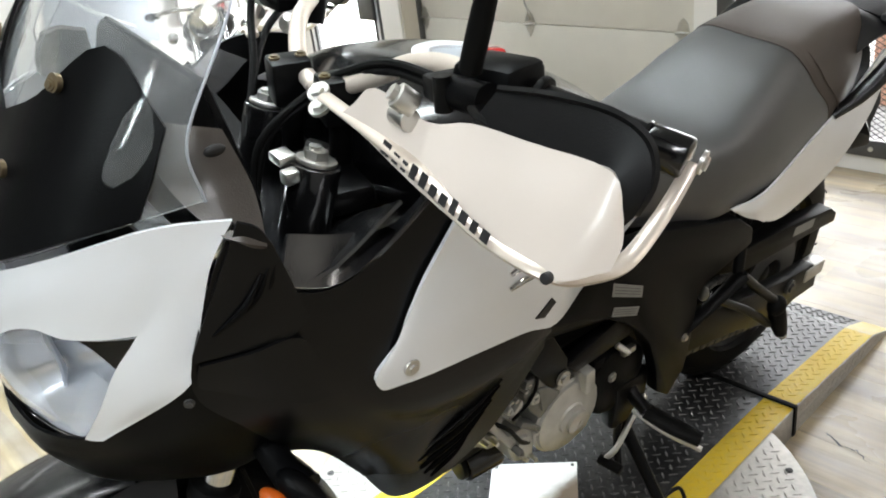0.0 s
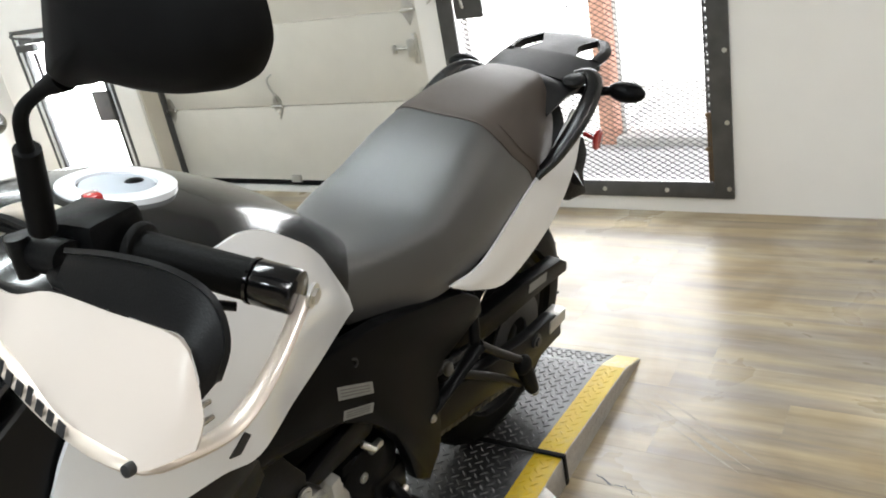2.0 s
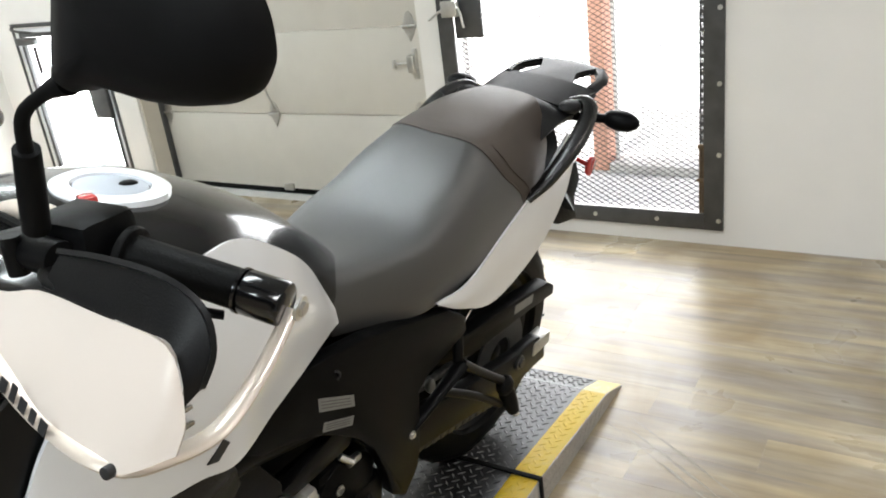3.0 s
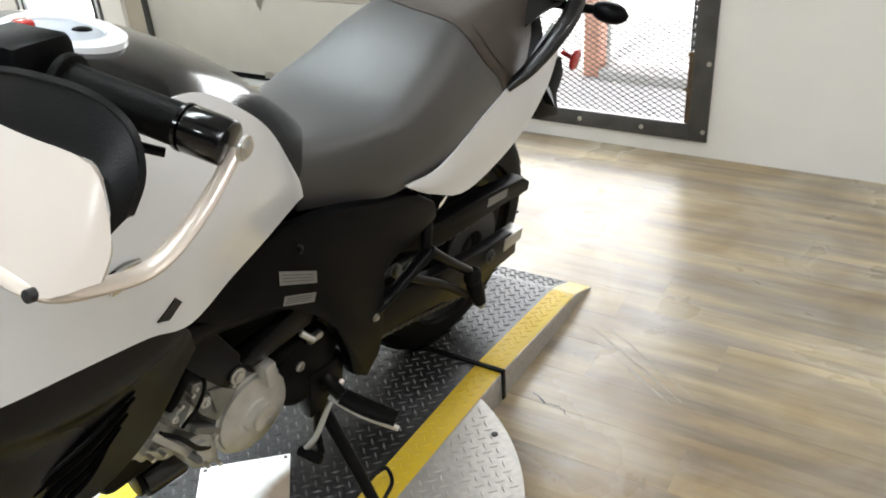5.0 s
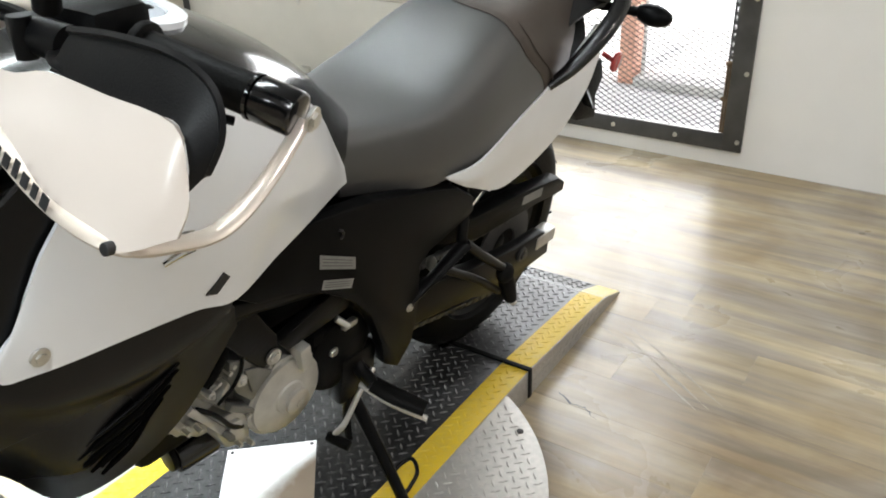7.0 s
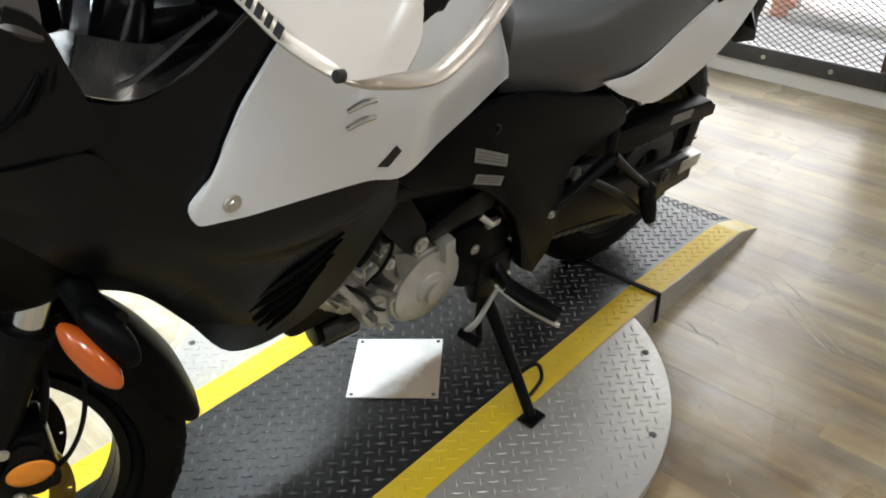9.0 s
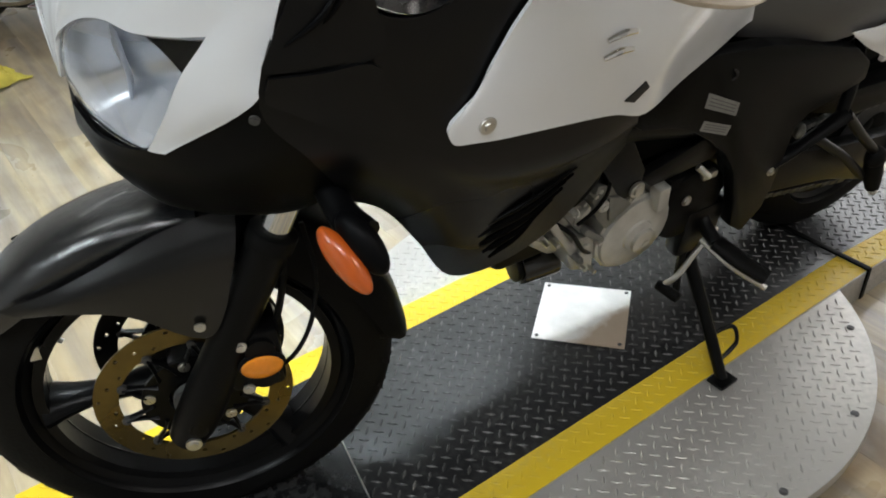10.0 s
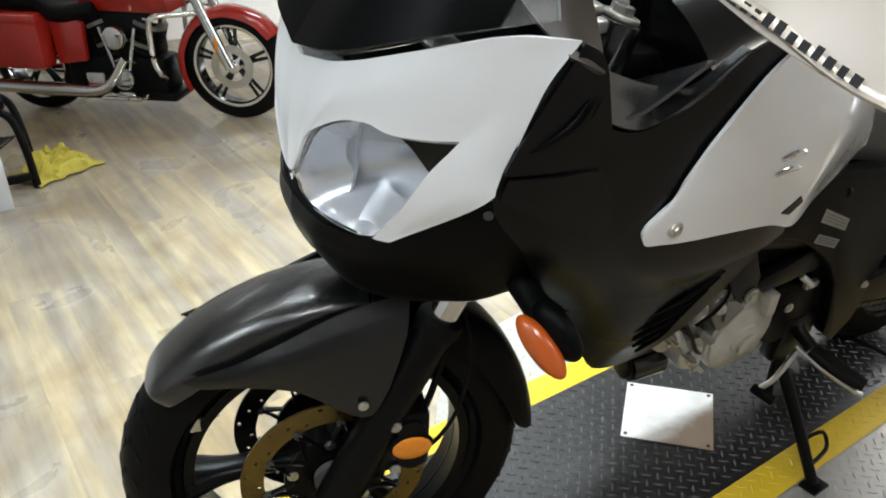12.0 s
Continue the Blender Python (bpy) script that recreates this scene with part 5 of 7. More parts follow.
for s in (False, True):
    sf = bpart("side_fairing", patch(side, 5, 5, 0.004, s), M_FAIRING, "black plastic side fairing")
    sx = -1 if s else 1
    bpart("cowl_vent", patch(vent, 5, 5, 0.004, s), M_FAIRING, "black ribbed vent panel", sf)
    for k in range(3):
        b = tube([(0.239 + 0.003 * k, 0.112 + 0.022 * k, 1.010 + 0.006 * k), (0.253, 0.142 + 0.014 * k, 1.038 + 0.006 * k), (0.2545, 0.163 + 0.008 * k, 1.068 + 0.004 * k)], [0.0012, 0.0032, 0.0014], 8, 4)
        bpart("vent_rib", mir(b) if s else b, M_BLACK_PLASTIC, "", sf)
    bpart("fork_shield", patch(shield, 5, 5, 0.004, s), M_FAIRING, "", sf)
    bpart("inner_lip", patch(lip, 5, 5, 0.004, s, (0, 0.3, 0.6)), M_TRAY, "satin black inner lip", sf)
    bpart("screen_stay", patch(stay, 4, 4, 0.006, s), M_STAY, "brownish grey screen stay", sf)
    bpart("stay_slot", xf(ball((0, 0, 0), 0.004, 0.011, 0.006, 14), Matrix.Translation((sx * 0.1905, 0.165, 1.170))), M_INK, "", sf)
    bpart("fairing_bolt", bolt((sx * 0.229, 0.079, 0.936), (sx, -0.5, 0), 0.0036, 0.004), M_STEEL, "", sf)
    for k, (z0, z1, y0, y1) in enumerate(((0.690, 0.737, 0.328, 0.490), (0.667, 0.713, 0.335, 0.480), (0.645, 0.694, 0.345, 0.470), (0.624, 0.676, 0.360, 0.455))):
        xo, y0 = 0.2475 - 0.0045 * k, y0 + 0.016
        b = tube([(xo, y0, z0), (xo + 0.006, (y0 + y1) / 2, (z0 + z1) / 2), (xo + 0.002, y1, z1)], [0.0015, 0.0038, 0.0015], 8, 4)
        bpart("louvre", mir(b) if s else b, M_BLACK_PLASTIC, "", sf)
        b = tube([(xo - 0.001, y0, z0 - 0.014), (xo + 0.0025, (y0 + y1) / 2, (z0 + z1) / 2 - 0.014), (xo - 0.002, y1, z1 - 0.014)], [0.002, 0.0058, 0.002], 8, 4)
        bpart("louvre_slot", mir(b) if s else b, M_VOID, "", sf)
shroud = [[(0.2775, 0.268, 0.880), (0.278, 0.266, 0.889), (0.279, 0.270, 0.899)], [(0.278, 0.277, 0.868), (0.280, 0.275, 0.895), (0.280, 0.290, 0.922)], [(0.280, 0.300, 0.864), (0.283, 0.298, 0.915), (0.281, 0.313, 0.962)],
          [(0.282, 0.34, 0.858), (0.285, 0.338, 0.93), (0.281, 0.343, 1.008)], [(0.282, 0.42, 0.848), (0.287, 0.42, 0.96), (0.272, 0.413, 1.073)], [(0.280, 0.50, 0.835), (0.285, 0.50, 0.96), (0.252, 0.50, 1.09)],
          [(0.273, 0.565, 0.812), (0.274, 0.57, 0.95), (0.234, 0.585, 1.088)], [(0.228, 0.67, 0.800), (0.246, 0.655, 0.93), (0.214, 0.655, 1.072)], [(0.194, 0.765, 0.797), (0.207, 0.752, 0.90), (0.203, 0.735, 1.016)],
          [(0.167, 0.835, 0.795), (0.178, 0.824, 0.865), (0.178, 0.80, 0.955)], [(0.153, 0.877, 0.796), (0.158, 0.868, 0.832), (0.160, 0.848, 0.888)], [(0.150, 0.892, 0.797), (0.150, 0.890, 0.808), (0.152, 0.882, 0.832)]]
for s in (False, True):
    sx = -1 if s else 1
    panel = [[(x, y, z - 0.055 * max(0.0, z - 0.93) / 0.16) for x, y, z in r] for r in shroud] if s else shroud
    sh = bpart("tank_shroud", patch(panel, 5, 5, 0.005, s), M_WHITE, "glossy white tank shroud")
    bpart("shroud_bolt", join_bm(cyl((sx * 0.281, 0.312, 0.886), (sx * 0.286, 0.312, 0.886), 0.0105, n=24, bev=0.001), cyl((sx * 0.285, 0.312, 0.886), (sx * 0.289, 0.312, 0.886), 0.006, n=6)), M_ALU, "chrome bolt", sh)
# black vent and chromed emblem bars on the left shroud
sh = [o for o in bike.children if o.name.startswith("tank_shroud")][0]
bpart("shroud_vent", side_plate([(0.512, 0.852), (0.540, 0.872), (0.548, 0.862), (0.528, 0.846)], 0.279, 0.004), M_INK, "small black vent", sh)
for dz in (0.0, 0.022):
    bpart("emblem_bar", tube([(0.2895, 0.455, 0.952 - dz), (0.2905, 0.475, 0.957 - dz), (0.2895, 0.496, 0.954 - dz)], [0.003, 0.0045, 0.003], 8, 3), M_CHROME, "chromed emblem bar", sh)

# --- windscreen, inner dash
scr = [[(0, -0.038, 1.045), (0.08, -0.024, 1.068), (0.165, 0.040, 1.112), (0.214, 0.138, 1.137)],
       [(0, 0.02, 1.14), (0.085, 0.03, 1.15), (0.165, 0.075, 1.175), (0.205, 0.135, 1.195)],
       [(0, 0.10, 1.25), (0.08, 0.108, 1.255), (0.15, 0.145, 1.265), (0.185, 0.19, 1.27)],
       [(0, 0.18, 1.35), (0.07, 0.187, 1.352), (0.13, 0.215, 1.355), (0.16, 0.25, 1.355)],
       [(0, 0.235, 1.42), (0.06, 0.241, 1.421), (0.112, 0.265, 1.423), (0.14, 0.297, 1.423)]]
ws = bpart("windscreen", join_bm(patch(scr, 5, 5, 0.004, False, (0, 0.6, 1.0)), patch(scr, 5, 5, 0.004, True, (0, 0.6, 1.0))), M_SCREEN, "clear smoked windscreen")
ws.visible_shadow = False
inn = [[(0, -0.046, 1.050), (0.08, -0.032, 1.073), (0.155, 0.020, 1.110), (0.200, 0.082, 1.132)], [(0, -0.004, 1.115), (0.078, 0.010, 1.138), (0.145, 0.064, 1.180), (0.198, 0.102, 1.167)],
       [(0, 0.038, 1.180), (0.06, 0.059, 1.209), (0.117, 0.113, 1.260), (0.192, 0.124, 1.206)]]
bpart("screen_base", join_bm(patch(inn, 4, 4, 0.004, False, (0, 0.6, 1.0)), patch(inn, 4, 4, 0.004, True, (0, 0.6, 1.0))), M_BLACK_PLASTIC, "matt black screen base")
for s in (1, -1):
    bpart("screen_edge", tube([(s * 0.141, 0.298, 1.423), (s * 0.161, 0.251, 1.355), (s * 0.186, 0.191, 1.27), (s * 0.206, 0.136, 1.195), (s * 0.215, 0.139, 1.137)], 0.0014, 8), M_CAPGREY, "", ws)
    for p in ((0.088, 0.072, 1.226), (0.066, 0.010, 1.152)):
        bpart("screen_bolt", join_bm(bolt((s * p[0], p[1] - 0.004, p[2]), (s * 0.35, -1, 0.6), 0.004, 0.004), cyl((s * p[0], p[1] + 0.002, p[2]), (s * (p[0] + 0.001), p[1] - 0.003, p[2] + 0.002), 0.009, n=20)), M_BRONZE, "", ws)
bpart("dash", xf(plate([(0.150, 1.03), (0.158, 1.115), (0.176, 1.200), (0.188, 1.212), (0.199, 1.205), (0.214, 1.150), (0.236, 1.06), (0.236, 1.03)], 0.26, Matrix(((0, 0, 1, 0), (1, 0, 0, 0), (0, 1, 0, 0), (0, 0, 0, 1))), 0.012), Matrix.Translation((-0.13, 0, 0))), M_BLACK_PLASTIC, "black instrument housing")
bpart("inner_tray", patch([[(0, 0.12, 1.02), (0.1, 0.13, 1.03), (0.235, 0.16, 1.10)], [(0, 0.22, 0.97), (0.1, 0.22, 0.98), (0.25, 0.22, 1.03)], [(0, 0.36, 0.96), (0.1, 0.36, 0.98), (0.252, 0.33, 1.08)]], 4, 4, 0.004), M_TRAY, "black inner fairing tray")
bpart("inner_tray", patch([[(0, 0.12, 1.02), (0.1, 0.13, 1.03), (0.235, 0.16, 1.10)], [(0, 0.22, 0.97), (0.1, 0.22, 0.98), (0.25, 0.22, 1.03)], [(0, 0.36, 0.96), (0.1, 0.36, 0.98), (0.252, 0.33, 1.08)]], 4, 4, 0.004, True), M_TRAY, "black inner fairing tray")

# --- indicators
for s in (1, -1):
    ax = Vector((s * 0.064, 0.022, -0.044)).normalized()
    rot = ax.to_track_quat("Z", "Y").to_matrix().to_4x4()
    a = tube([(s * 0.19, 0.165, 0.80), (s * 0.235, 0.160, 0.790), (s * 0.275, 0.165, 0.782)], [0.022, 0.018, 0.024], 12, 4)
    ind = bpart("indicator", join_bm(a, xf(ball((0, 0, 0), 0.018, 0.023, 0.042, 24), Matrix.Translation((s * 0.286, 0.160, 0.785)) @ rot)), M_BLACK_PLASTIC, "black indicator housing")
    bpart("indicator_lens", xf(ball((0, 0, 0), 0.015, 0.019, 0.045, 24), Matrix.Translation((s * 0.289, 0.137, 0.772)) @ rot), M_ORANGE, "orange indicator lens", ind)

# --- tank, cap, seat, tail
tank = [(0.40, [(0, 1.09), (0.08, 1.09), (0.16, 1.06), (0.22, 1.0), (0.23, 0.9)]), (0.50, [(0, 1.108), (0.10, 1.103), (0.18, 1.075), (0.235, 0.99), (0.24, 0.88)]),
        (0.62, [(0, 1.094), (0.10, 1.086), (0.17, 1.067), (0.212, 1.02), (0.21, 0.88)]), (0.72, [(0, 1.066), (0.09, 1.060), (0.155, 1.040), (0.192, 0.985), (0.185, 0.85)]),
        (0.82, [(0, 1.012), (0.085, 1.003), (0.135, 0.972), (0.155, 0.90), (0.148, 0.80)]), (0.90, [(0, 0.945), (0.08, 0.932), (0.115, 0.895), (0.13, 0.84), (0.12, 0.78)]),
        (0.97, [(0, 0.885), (0.06, 0.87), (0.09, 0.84), (0.10, 0.80), (0.10, 0.76)])]
tk = bpart("fuel_tank", loft(tank), M_BLACK_GLOSS, "glossy black fuel tank")
capm = Matrix.Translation((0.010, 0.620, 1.092)) @ pose(0, 0, 0, -10)
cap = bpart("filler_cap", xf(revolve([(0.047, -0.02), (0.076, -0.02), (0.074, 0.004), (0.066, 0.008), (0.050, 0.006)], (0, 0, 0), (0, 0, 1), 48), capm), M_WHITE, "white filler cap ring", tk)
bpart("cap_lid", xf(cyl((0, 0, -0.01), (0, 0, 0.004), 0.0468, n=48, bev=0.003), capm), M_CAPGREY, "grey lid", tk)
bpart("lock_cover", xf(join_bm(ball((0.005, 0.022, 0.004), 0.009, 0.014, 0.004)), capm), M_BLACK_PLASTIC, "", tk)
SEAT = [(0.90, [(0, 0.875), (0.07, 0.87), (0.098, 0.852), (0.113, 0.825), (0.12, 0.78), (0.12, 0.755)]), (1.0, [(0, 0.86), (0.08, 0.860), (0.122, 0.850), (0.139, 0.825), (0.15, 0.78), (0.145, 0.74)]),
        (1.1, [(0, 0.87), (0.10, 0.868), (0.150, 0.857), (0.168, 0.832), (0.180, 0.77), (0.17, 0.72)]), (1.2, [(0, 0.91), (0.10, 0.905), (0.152, 0.884), (0.172, 0.850), (0.185, 0.79), (0.185, 0.735)]),
        (1.27, [(0, 0.948), (0.10, 0.943), (0.147, 0.915), (0.168, 0.873), (0.18, 0.81), (0.18, 0.745)]), (1.34, [(0, 0.972), (0.095, 0.967), (0.138, 0.935), (0.160, 0.885), (0.170, 0.82), (0.168, 0.755)]),
        (1.44, [(0, 0.987), (0.09, 0.982), (0.125, 0.952), (0.146, 0.90), (0.157, 0.835), (0.152, 0.77)]), (1.52, [(0, 0.995), (0.085, 0.99), (0.112, 0.965), (0.132, 0.91), (0.145, 0.86), (0.14, 0.79)]),
        (1.62, [(0, 0.99), (0.07, 0.985), (0.092, 0.962), (0.108, 0.92), (0.12, 0.88), (0.12, 0.82)])]
SEAM = (1.33, 1.335, 1.35, 1.385, 1.45, 1.50)  # where the pillion cover begins, from the middle outwards


def seat_row(ys, swell=0.0):
    """A section of the seat, each point of the half profile at a station of its own."""
    st_y = [y for y, _ in SEAT]
    return (list(ys), [(float(np.interp(y, st_y, [p[i][0] for _, p in SEAT])) * (1 + swell), float(np.interp(y, st_y, [p[i][1] for _, p in SEAT])) + swell * 0.12) for i, y in enumerate(ys)])


rider = [seat_row([y] * 6) for y in (0.90, 1.0, 1.1)] + [seat_row([1.1 + (e - 1.1) * f for e in SEAM]) for f in (0.35, 0.65, 0.88, 1.0)]
pillion = [seat_row([e + (1.62 - e) * f for e in SEAM], w) for f, w in ((0.0, 0.0), (0.06, 0.02), (0.25, 0.02), (0.5, 0.012), (0.75, 0.0), (1.0, 0.0))]
TAIL = Matrix.Translation((0.020, 0, 0)) @ Matrix.Diagonal((0.9, 1, 1, 1))
st = bpart("seat", xf(loft(rider), TAIL), M_SEAT, "dark grey vinyl seat")
bpart("pillion_seat", xf(loft(pillion), TAIL), M_SEAT_REAR, "brownish black vinyl pillion seat", st)
edge_ys, edge_xz = seat_row(SEAM)
half = [(x * 1.004, y, z + 0.0008) for y, (x, z) in zip(edge_ys, edge_xz)]
bpart("seam", xf(tube([(-x, y, z) for x, y, z in half[:0:-1]] + half, 0.0022, 8, 5), TAIL), M_SEAT_REAR, "brown stitched seam", st)
bpart("seam", xf(tube([(-x * 1.01, y + 0.030, z + 0.004) for x, y, z in half[:0:-1]] + [(x * 1.01, y + 0.030, z + 0.004) for x, y, z in half], 0.0014, 8, 5), TAIL), M_SEAT_REAR, "", st)
tail = [[(0.190, 1.115, 0.738), (0.191, 1.118, 0.735), (0.190, 1.12, 0.732)], [(0.194, 1.22, 0.738), (0.194, 1.215, 0.704), (0.186, 1.212, 0.677)], [(0.170, 1.40, 0.775), (0.170, 1.40, 0.69), (0.162, 1.385, 0.603)],
        [(0.152, 1.55, 0.81), (0.152, 1.575, 0.72), (0.149, 1.595, 0.640)], [(0.140, 1.64, 0.845), (0.139, 1.68, 0.78), (0.136, 1.725, 0.715)], [(0.135, 1.71, 0.885), (0.133, 1.745, 0.84), (0.130, 1.77, 0.795)]]
for s in (False, True):
    bpart("tail_panel", patch(tail, 5, 5, 0.005, s), M_WHITE, "glossy white tail panel")
bpart("tail_core", loft([(1.2, [(0, 0.78), (0.12, 0.78), (0.15, 0.70), (0.12, 0.64)]), (1.5, [(0, 0.82), (0.11, 0.82), (0.13, 0.74), (0.1, 0.68)]), (1.72, [(0, 0.90), (0.08, 0.90), (0.11, 0.82), (0.08, 0.76)])]), M_BLACK_PLASTIC, "black tail underside")
# rack and grab rails, set a little askew like the tail itself
def skew(p):
    return (p[0], p[1] + 0.30 * p[0], p[2])


rk_rows = [[(s * x, y, z) for s, x, y, z in ((1, 0.126, 1.69, 0.948), (1, 0.06, 1.675, 0.962), (1, 0, 1.67, 0.966), (-1, 0.06, 1.675, 0.962), (-1, 0.126, 1.69, 0.948))],
           [(s * x, y, z) for s, x, y, z in ((1, 0.128, 1.75, 0.960), (1, 0.062, 1.745, 0.973), (1, 0, 1.74, 0.976), (-1, 0.062, 1.745, 0.973), (-1, 0.128, 1.75, 0.960))],
           [(s * x, y, z) for s, x, y, z in ((1, 0.128, 1.80, 0.968), (1, 0.070, 1.79, 0.980), (1, 0, 1.785, 0.983), (-1, 0.070, 1.79, 0.980), (-1, 0.128, 1.80, 0.968))]]
RACK = Matrix.Translation((0.026, 0, 0))
rk = bpart("rear_rack", xf(patch(rk_rows, 4, 4, 0.016, inward=(0, 1.7, 0.8)), RACK), M_DEFLECT, "black plastic rear rack")
mid_rows = [[(0.070, 1.79, 0.980), (0, 1.785, 0.983), (-0.070, 1.79, 0.980)], [(0.050, 1.845, 0.986), (0, 1.845, 0.989), (-0.050, 1.845, 0.986)], [(0.074, 1.905, 0.990), (0, 1.915, 0.993), (-0.074, 1.905, 0.990)], [(0.060, 1.935, 0.982), (0, 1.945, 0.985), (-0.060, 1.935, 0.982)]]
bpart("rack_tongue", xf(patch(mid_rows, 4, 4, 0.016, inward=(0, 1.8, 0.8)), RACK), M_DEFLECT, "", rk)
for s in (1, -1):
    bpart("rack_arm", xf(patch([[(s * x, y, z) for x, y, z in r] for r in ([(0.104, 1.795, 0.976), (0.116, 1.798, 0.974), (0.128, 1.80, 0.966)], [(0.102, 1.85, 0.984), (0.114, 1.855, 0.983), (0.126, 1.86, 0.974)], [(0.070, 1.905, 0.990), (0.088, 1.915, 0.988), (0.104, 1.91, 0.976)])], 4, 3, 0.018, inward=(0, 1.8, 0.8)), RACK), M_DEFLECT, "", rk)
    bpart("grab_rail", tube([skew((s * x * 0.9 + 0.020, y, z)) for x, y, z in ((0.145, 1.46, 0.795), (0.172, 1.50, 0.835), (0.192, 1.57, 0.90), (0.182, 1.645, 0.945), (0.155, 1.685, 0.962), (0.115, 1.69, 0.955))], [0.013, 0.018, 0.021, 0.020, 0.018, 0.016], 14, 6, 0.75), M_MUD, "black grab rail")
    bpart("rail_foot", ball((s * 0.118 + 0.020, 1.665 + s * 0.03, 0.955), 0.024, 0.034, 0.014), M_DEFLECT, "", rk)
    ri = bpart("rear_indicator", join_bm(cyl((s * 0.09, 1.77, 0.905), (s * 0.19, 1.79, 0.912), 0.011), xf(ball((0, 0, 0), 0.046, 0.030, 0.024, 20), Matrix.Translation((s * 0.222, 1.80, 0.912)))), M_BLACK_PLASTIC, "black rear indicator")
deck_rows = [[(s * x + 0.02, y, z) for s, x, y, z in ((1, 0.112, 1.585, 0.905), (1, 0.062, 1.60, 0.960), (1, 0, 1.605, 0.972), (-1, 0.062, 1.60, 0.960), (-1, 0.112, 1.585, 0.905))],
             [(s * x + 0.024, y, z) for s, x, y, z in ((1, 0.122, 1.645, 0.936), (1, 0.066, 1.65, 0.964), (1, 0, 1.65, 0.971), (-1, 0.066, 1.65, 0.964), (-1, 0.122, 1.645, 0.936))],
             [(s * x + 0.026, y, z) for s, x, y, z in ((1, 0.124, 1.70, 0.940), (1, 0.06, 1.70, 0.954), (1, 0, 1.70, 0.960), (-1, 0.06, 1.70, 0.954), (-1, 0.124, 1.70, 0.940))]]
bpart("tail_deck", patch(deck_rows, 4, 4, 0.012, inward=(0, 1.65, 0.8)), M_DEFLECT, "black plastic tail cover")
bpart("side_reflector", join_bm(cyl((0.13, 1.865, 0.755), (0.138, 1.865, 0.755), 0.026, n=24, bev=0.003), cyl((0.10, 1.85, 0.77), (0.131, 1.86, 0.757), 0.006)), M_RED, "round red side reflector")
bpart("mudguard_flap", side_plate([(1.84, 0.72), (1.95, 0.72), (1.985, 0.66), (1.965, 0.61), (2.0, 0.53), (1.88, 0.555), (1.80, 0.64)], -0.07, 0.13, 0.01), M_BLACK_PLASTIC, "black mudguard flap")
bpart("rear_mudguard", loft([(1.70, [(0, 0.86), (0.06, 0.86), (0.09, 0.80)]), (1.80, [(0, 0.78), (0.05, 0.78), (0.09, 0.70)]), (1.90, [(0, 0.66), (0.05, 0.66), (0.09, 0.60)])]), M_BLACK_PLASTIC, "black rear mudguard")

# --- side cover, frame
cover = [(0.629, 0.719), (0.665, 0.755), (0.703, 0.777), (0.795, 0.780), (0.925, 0.763), (1.05, 0.728), (1.173, 0.690), (1.235, 0.645), (1.245, 0.605), (1.18, 0.588), (1.11, 0.572), (1.085, 0.55), (1.09, 0.47), (1.092, 0.40), (1.086, 0.354), (1.048, 0.307), (1.004, 0.343), (0.985, 0.415), (0.948, 0.50), (0.905, 0.555), (0.858, 0.597), (0.80, 0.637), (0.751, 0.660), (0.682, 0.680)]
for s in (1, -1):
    b = side_plate(cover, 0.150, 0.03, 0.006)
    fc = bpart("frame_cover", mir(b) if s < 0 else b, M_BLACK_PLASTIC, "matt black frame cover")
bpart("cover_clip", tube([(0.181, 0.845, 0.742), (0.183, 0.852, 0.738), (0.182, 0.856, 0.728), (0.181, 0.85, 0.722)], 0.0022, 6), M_INK, "", fc)
for quad in (((0.805, 0.712), (0.890, 0.667), (0.892, 0.641), (0.806, 0.684)), ((0.816, 0.656), (0.890, 0.622), (0.885, 0.604), (0.812, 0.638))):
    lb = bpart("label", side_plate(quad, 0.1805, 0.0008), M_LABEL, "grey printed warning sticker", fc, False)
    (ya, za), (yb, zb), (yc, zc), (yd, zd) = quad
    for f in (0.28, 0.52, 0.76):
        p, q = (ya + (yd - ya) * f, za + (zd - za) * f), (yb + (yc - yb) * f, zb + (zc - zb) * f)
        e = 0.0016
        bpart("print_line", side_plate([(p[0] + 0.006, p[1] - 0.003), (q[0] - 0.008, q[1] + 0.004), (q[0] - 0.008, q[1] + 0.004 + e), (p[0] + 0.006, p[1] - 0.003 + e)], 0.1814, 0.0004), M_STEEL, "", lb, False)
fr = bpart("main_frame", join_bm(tube([(0.10, 0.36, 0.90), (0.16, 0.52, 0.72), (0.14, 0.70, 0.66), (0.12, 0.95, 0.56), (0.11, 1.05, 0.42)], 0.026, 10), side_plate([(0.60, 0.66), (0.66, 0.70), (0.735, 0.575), (0.735, 0.53), (0.70, 0.52)], 0.140, 0.022, 0.004), side_plate([(0.735, 0.555), (0.76, 0.525), (0.90, 0.535), (0.915, 0.565), (0.885, 0.60)], 0.140, 0.022, 0.005)), M_BLACK_METAL, "black frame")
bpart("clutch_arm", join_bm(cyl((0.15, 0.885, 0.515), (0.168, 0.90, 0.50), 0.007), box(0.150, 0.895, 0.485, 0.164, 0.93, 0.500, 0.004)), M_ALU, "", fr)
bpart("frame_bolt", bolt((0.163, 0.722, 0.540), (1, 0, 0), 0.010, 0.010), M_ALU, "", fr)
bpart("frame_core", box(-0.11, 0.45, 0.52, 0.11, 1.15, 0.80, 0.03), M_BLACK_PLASTIC, "dark inner frame and airbox")

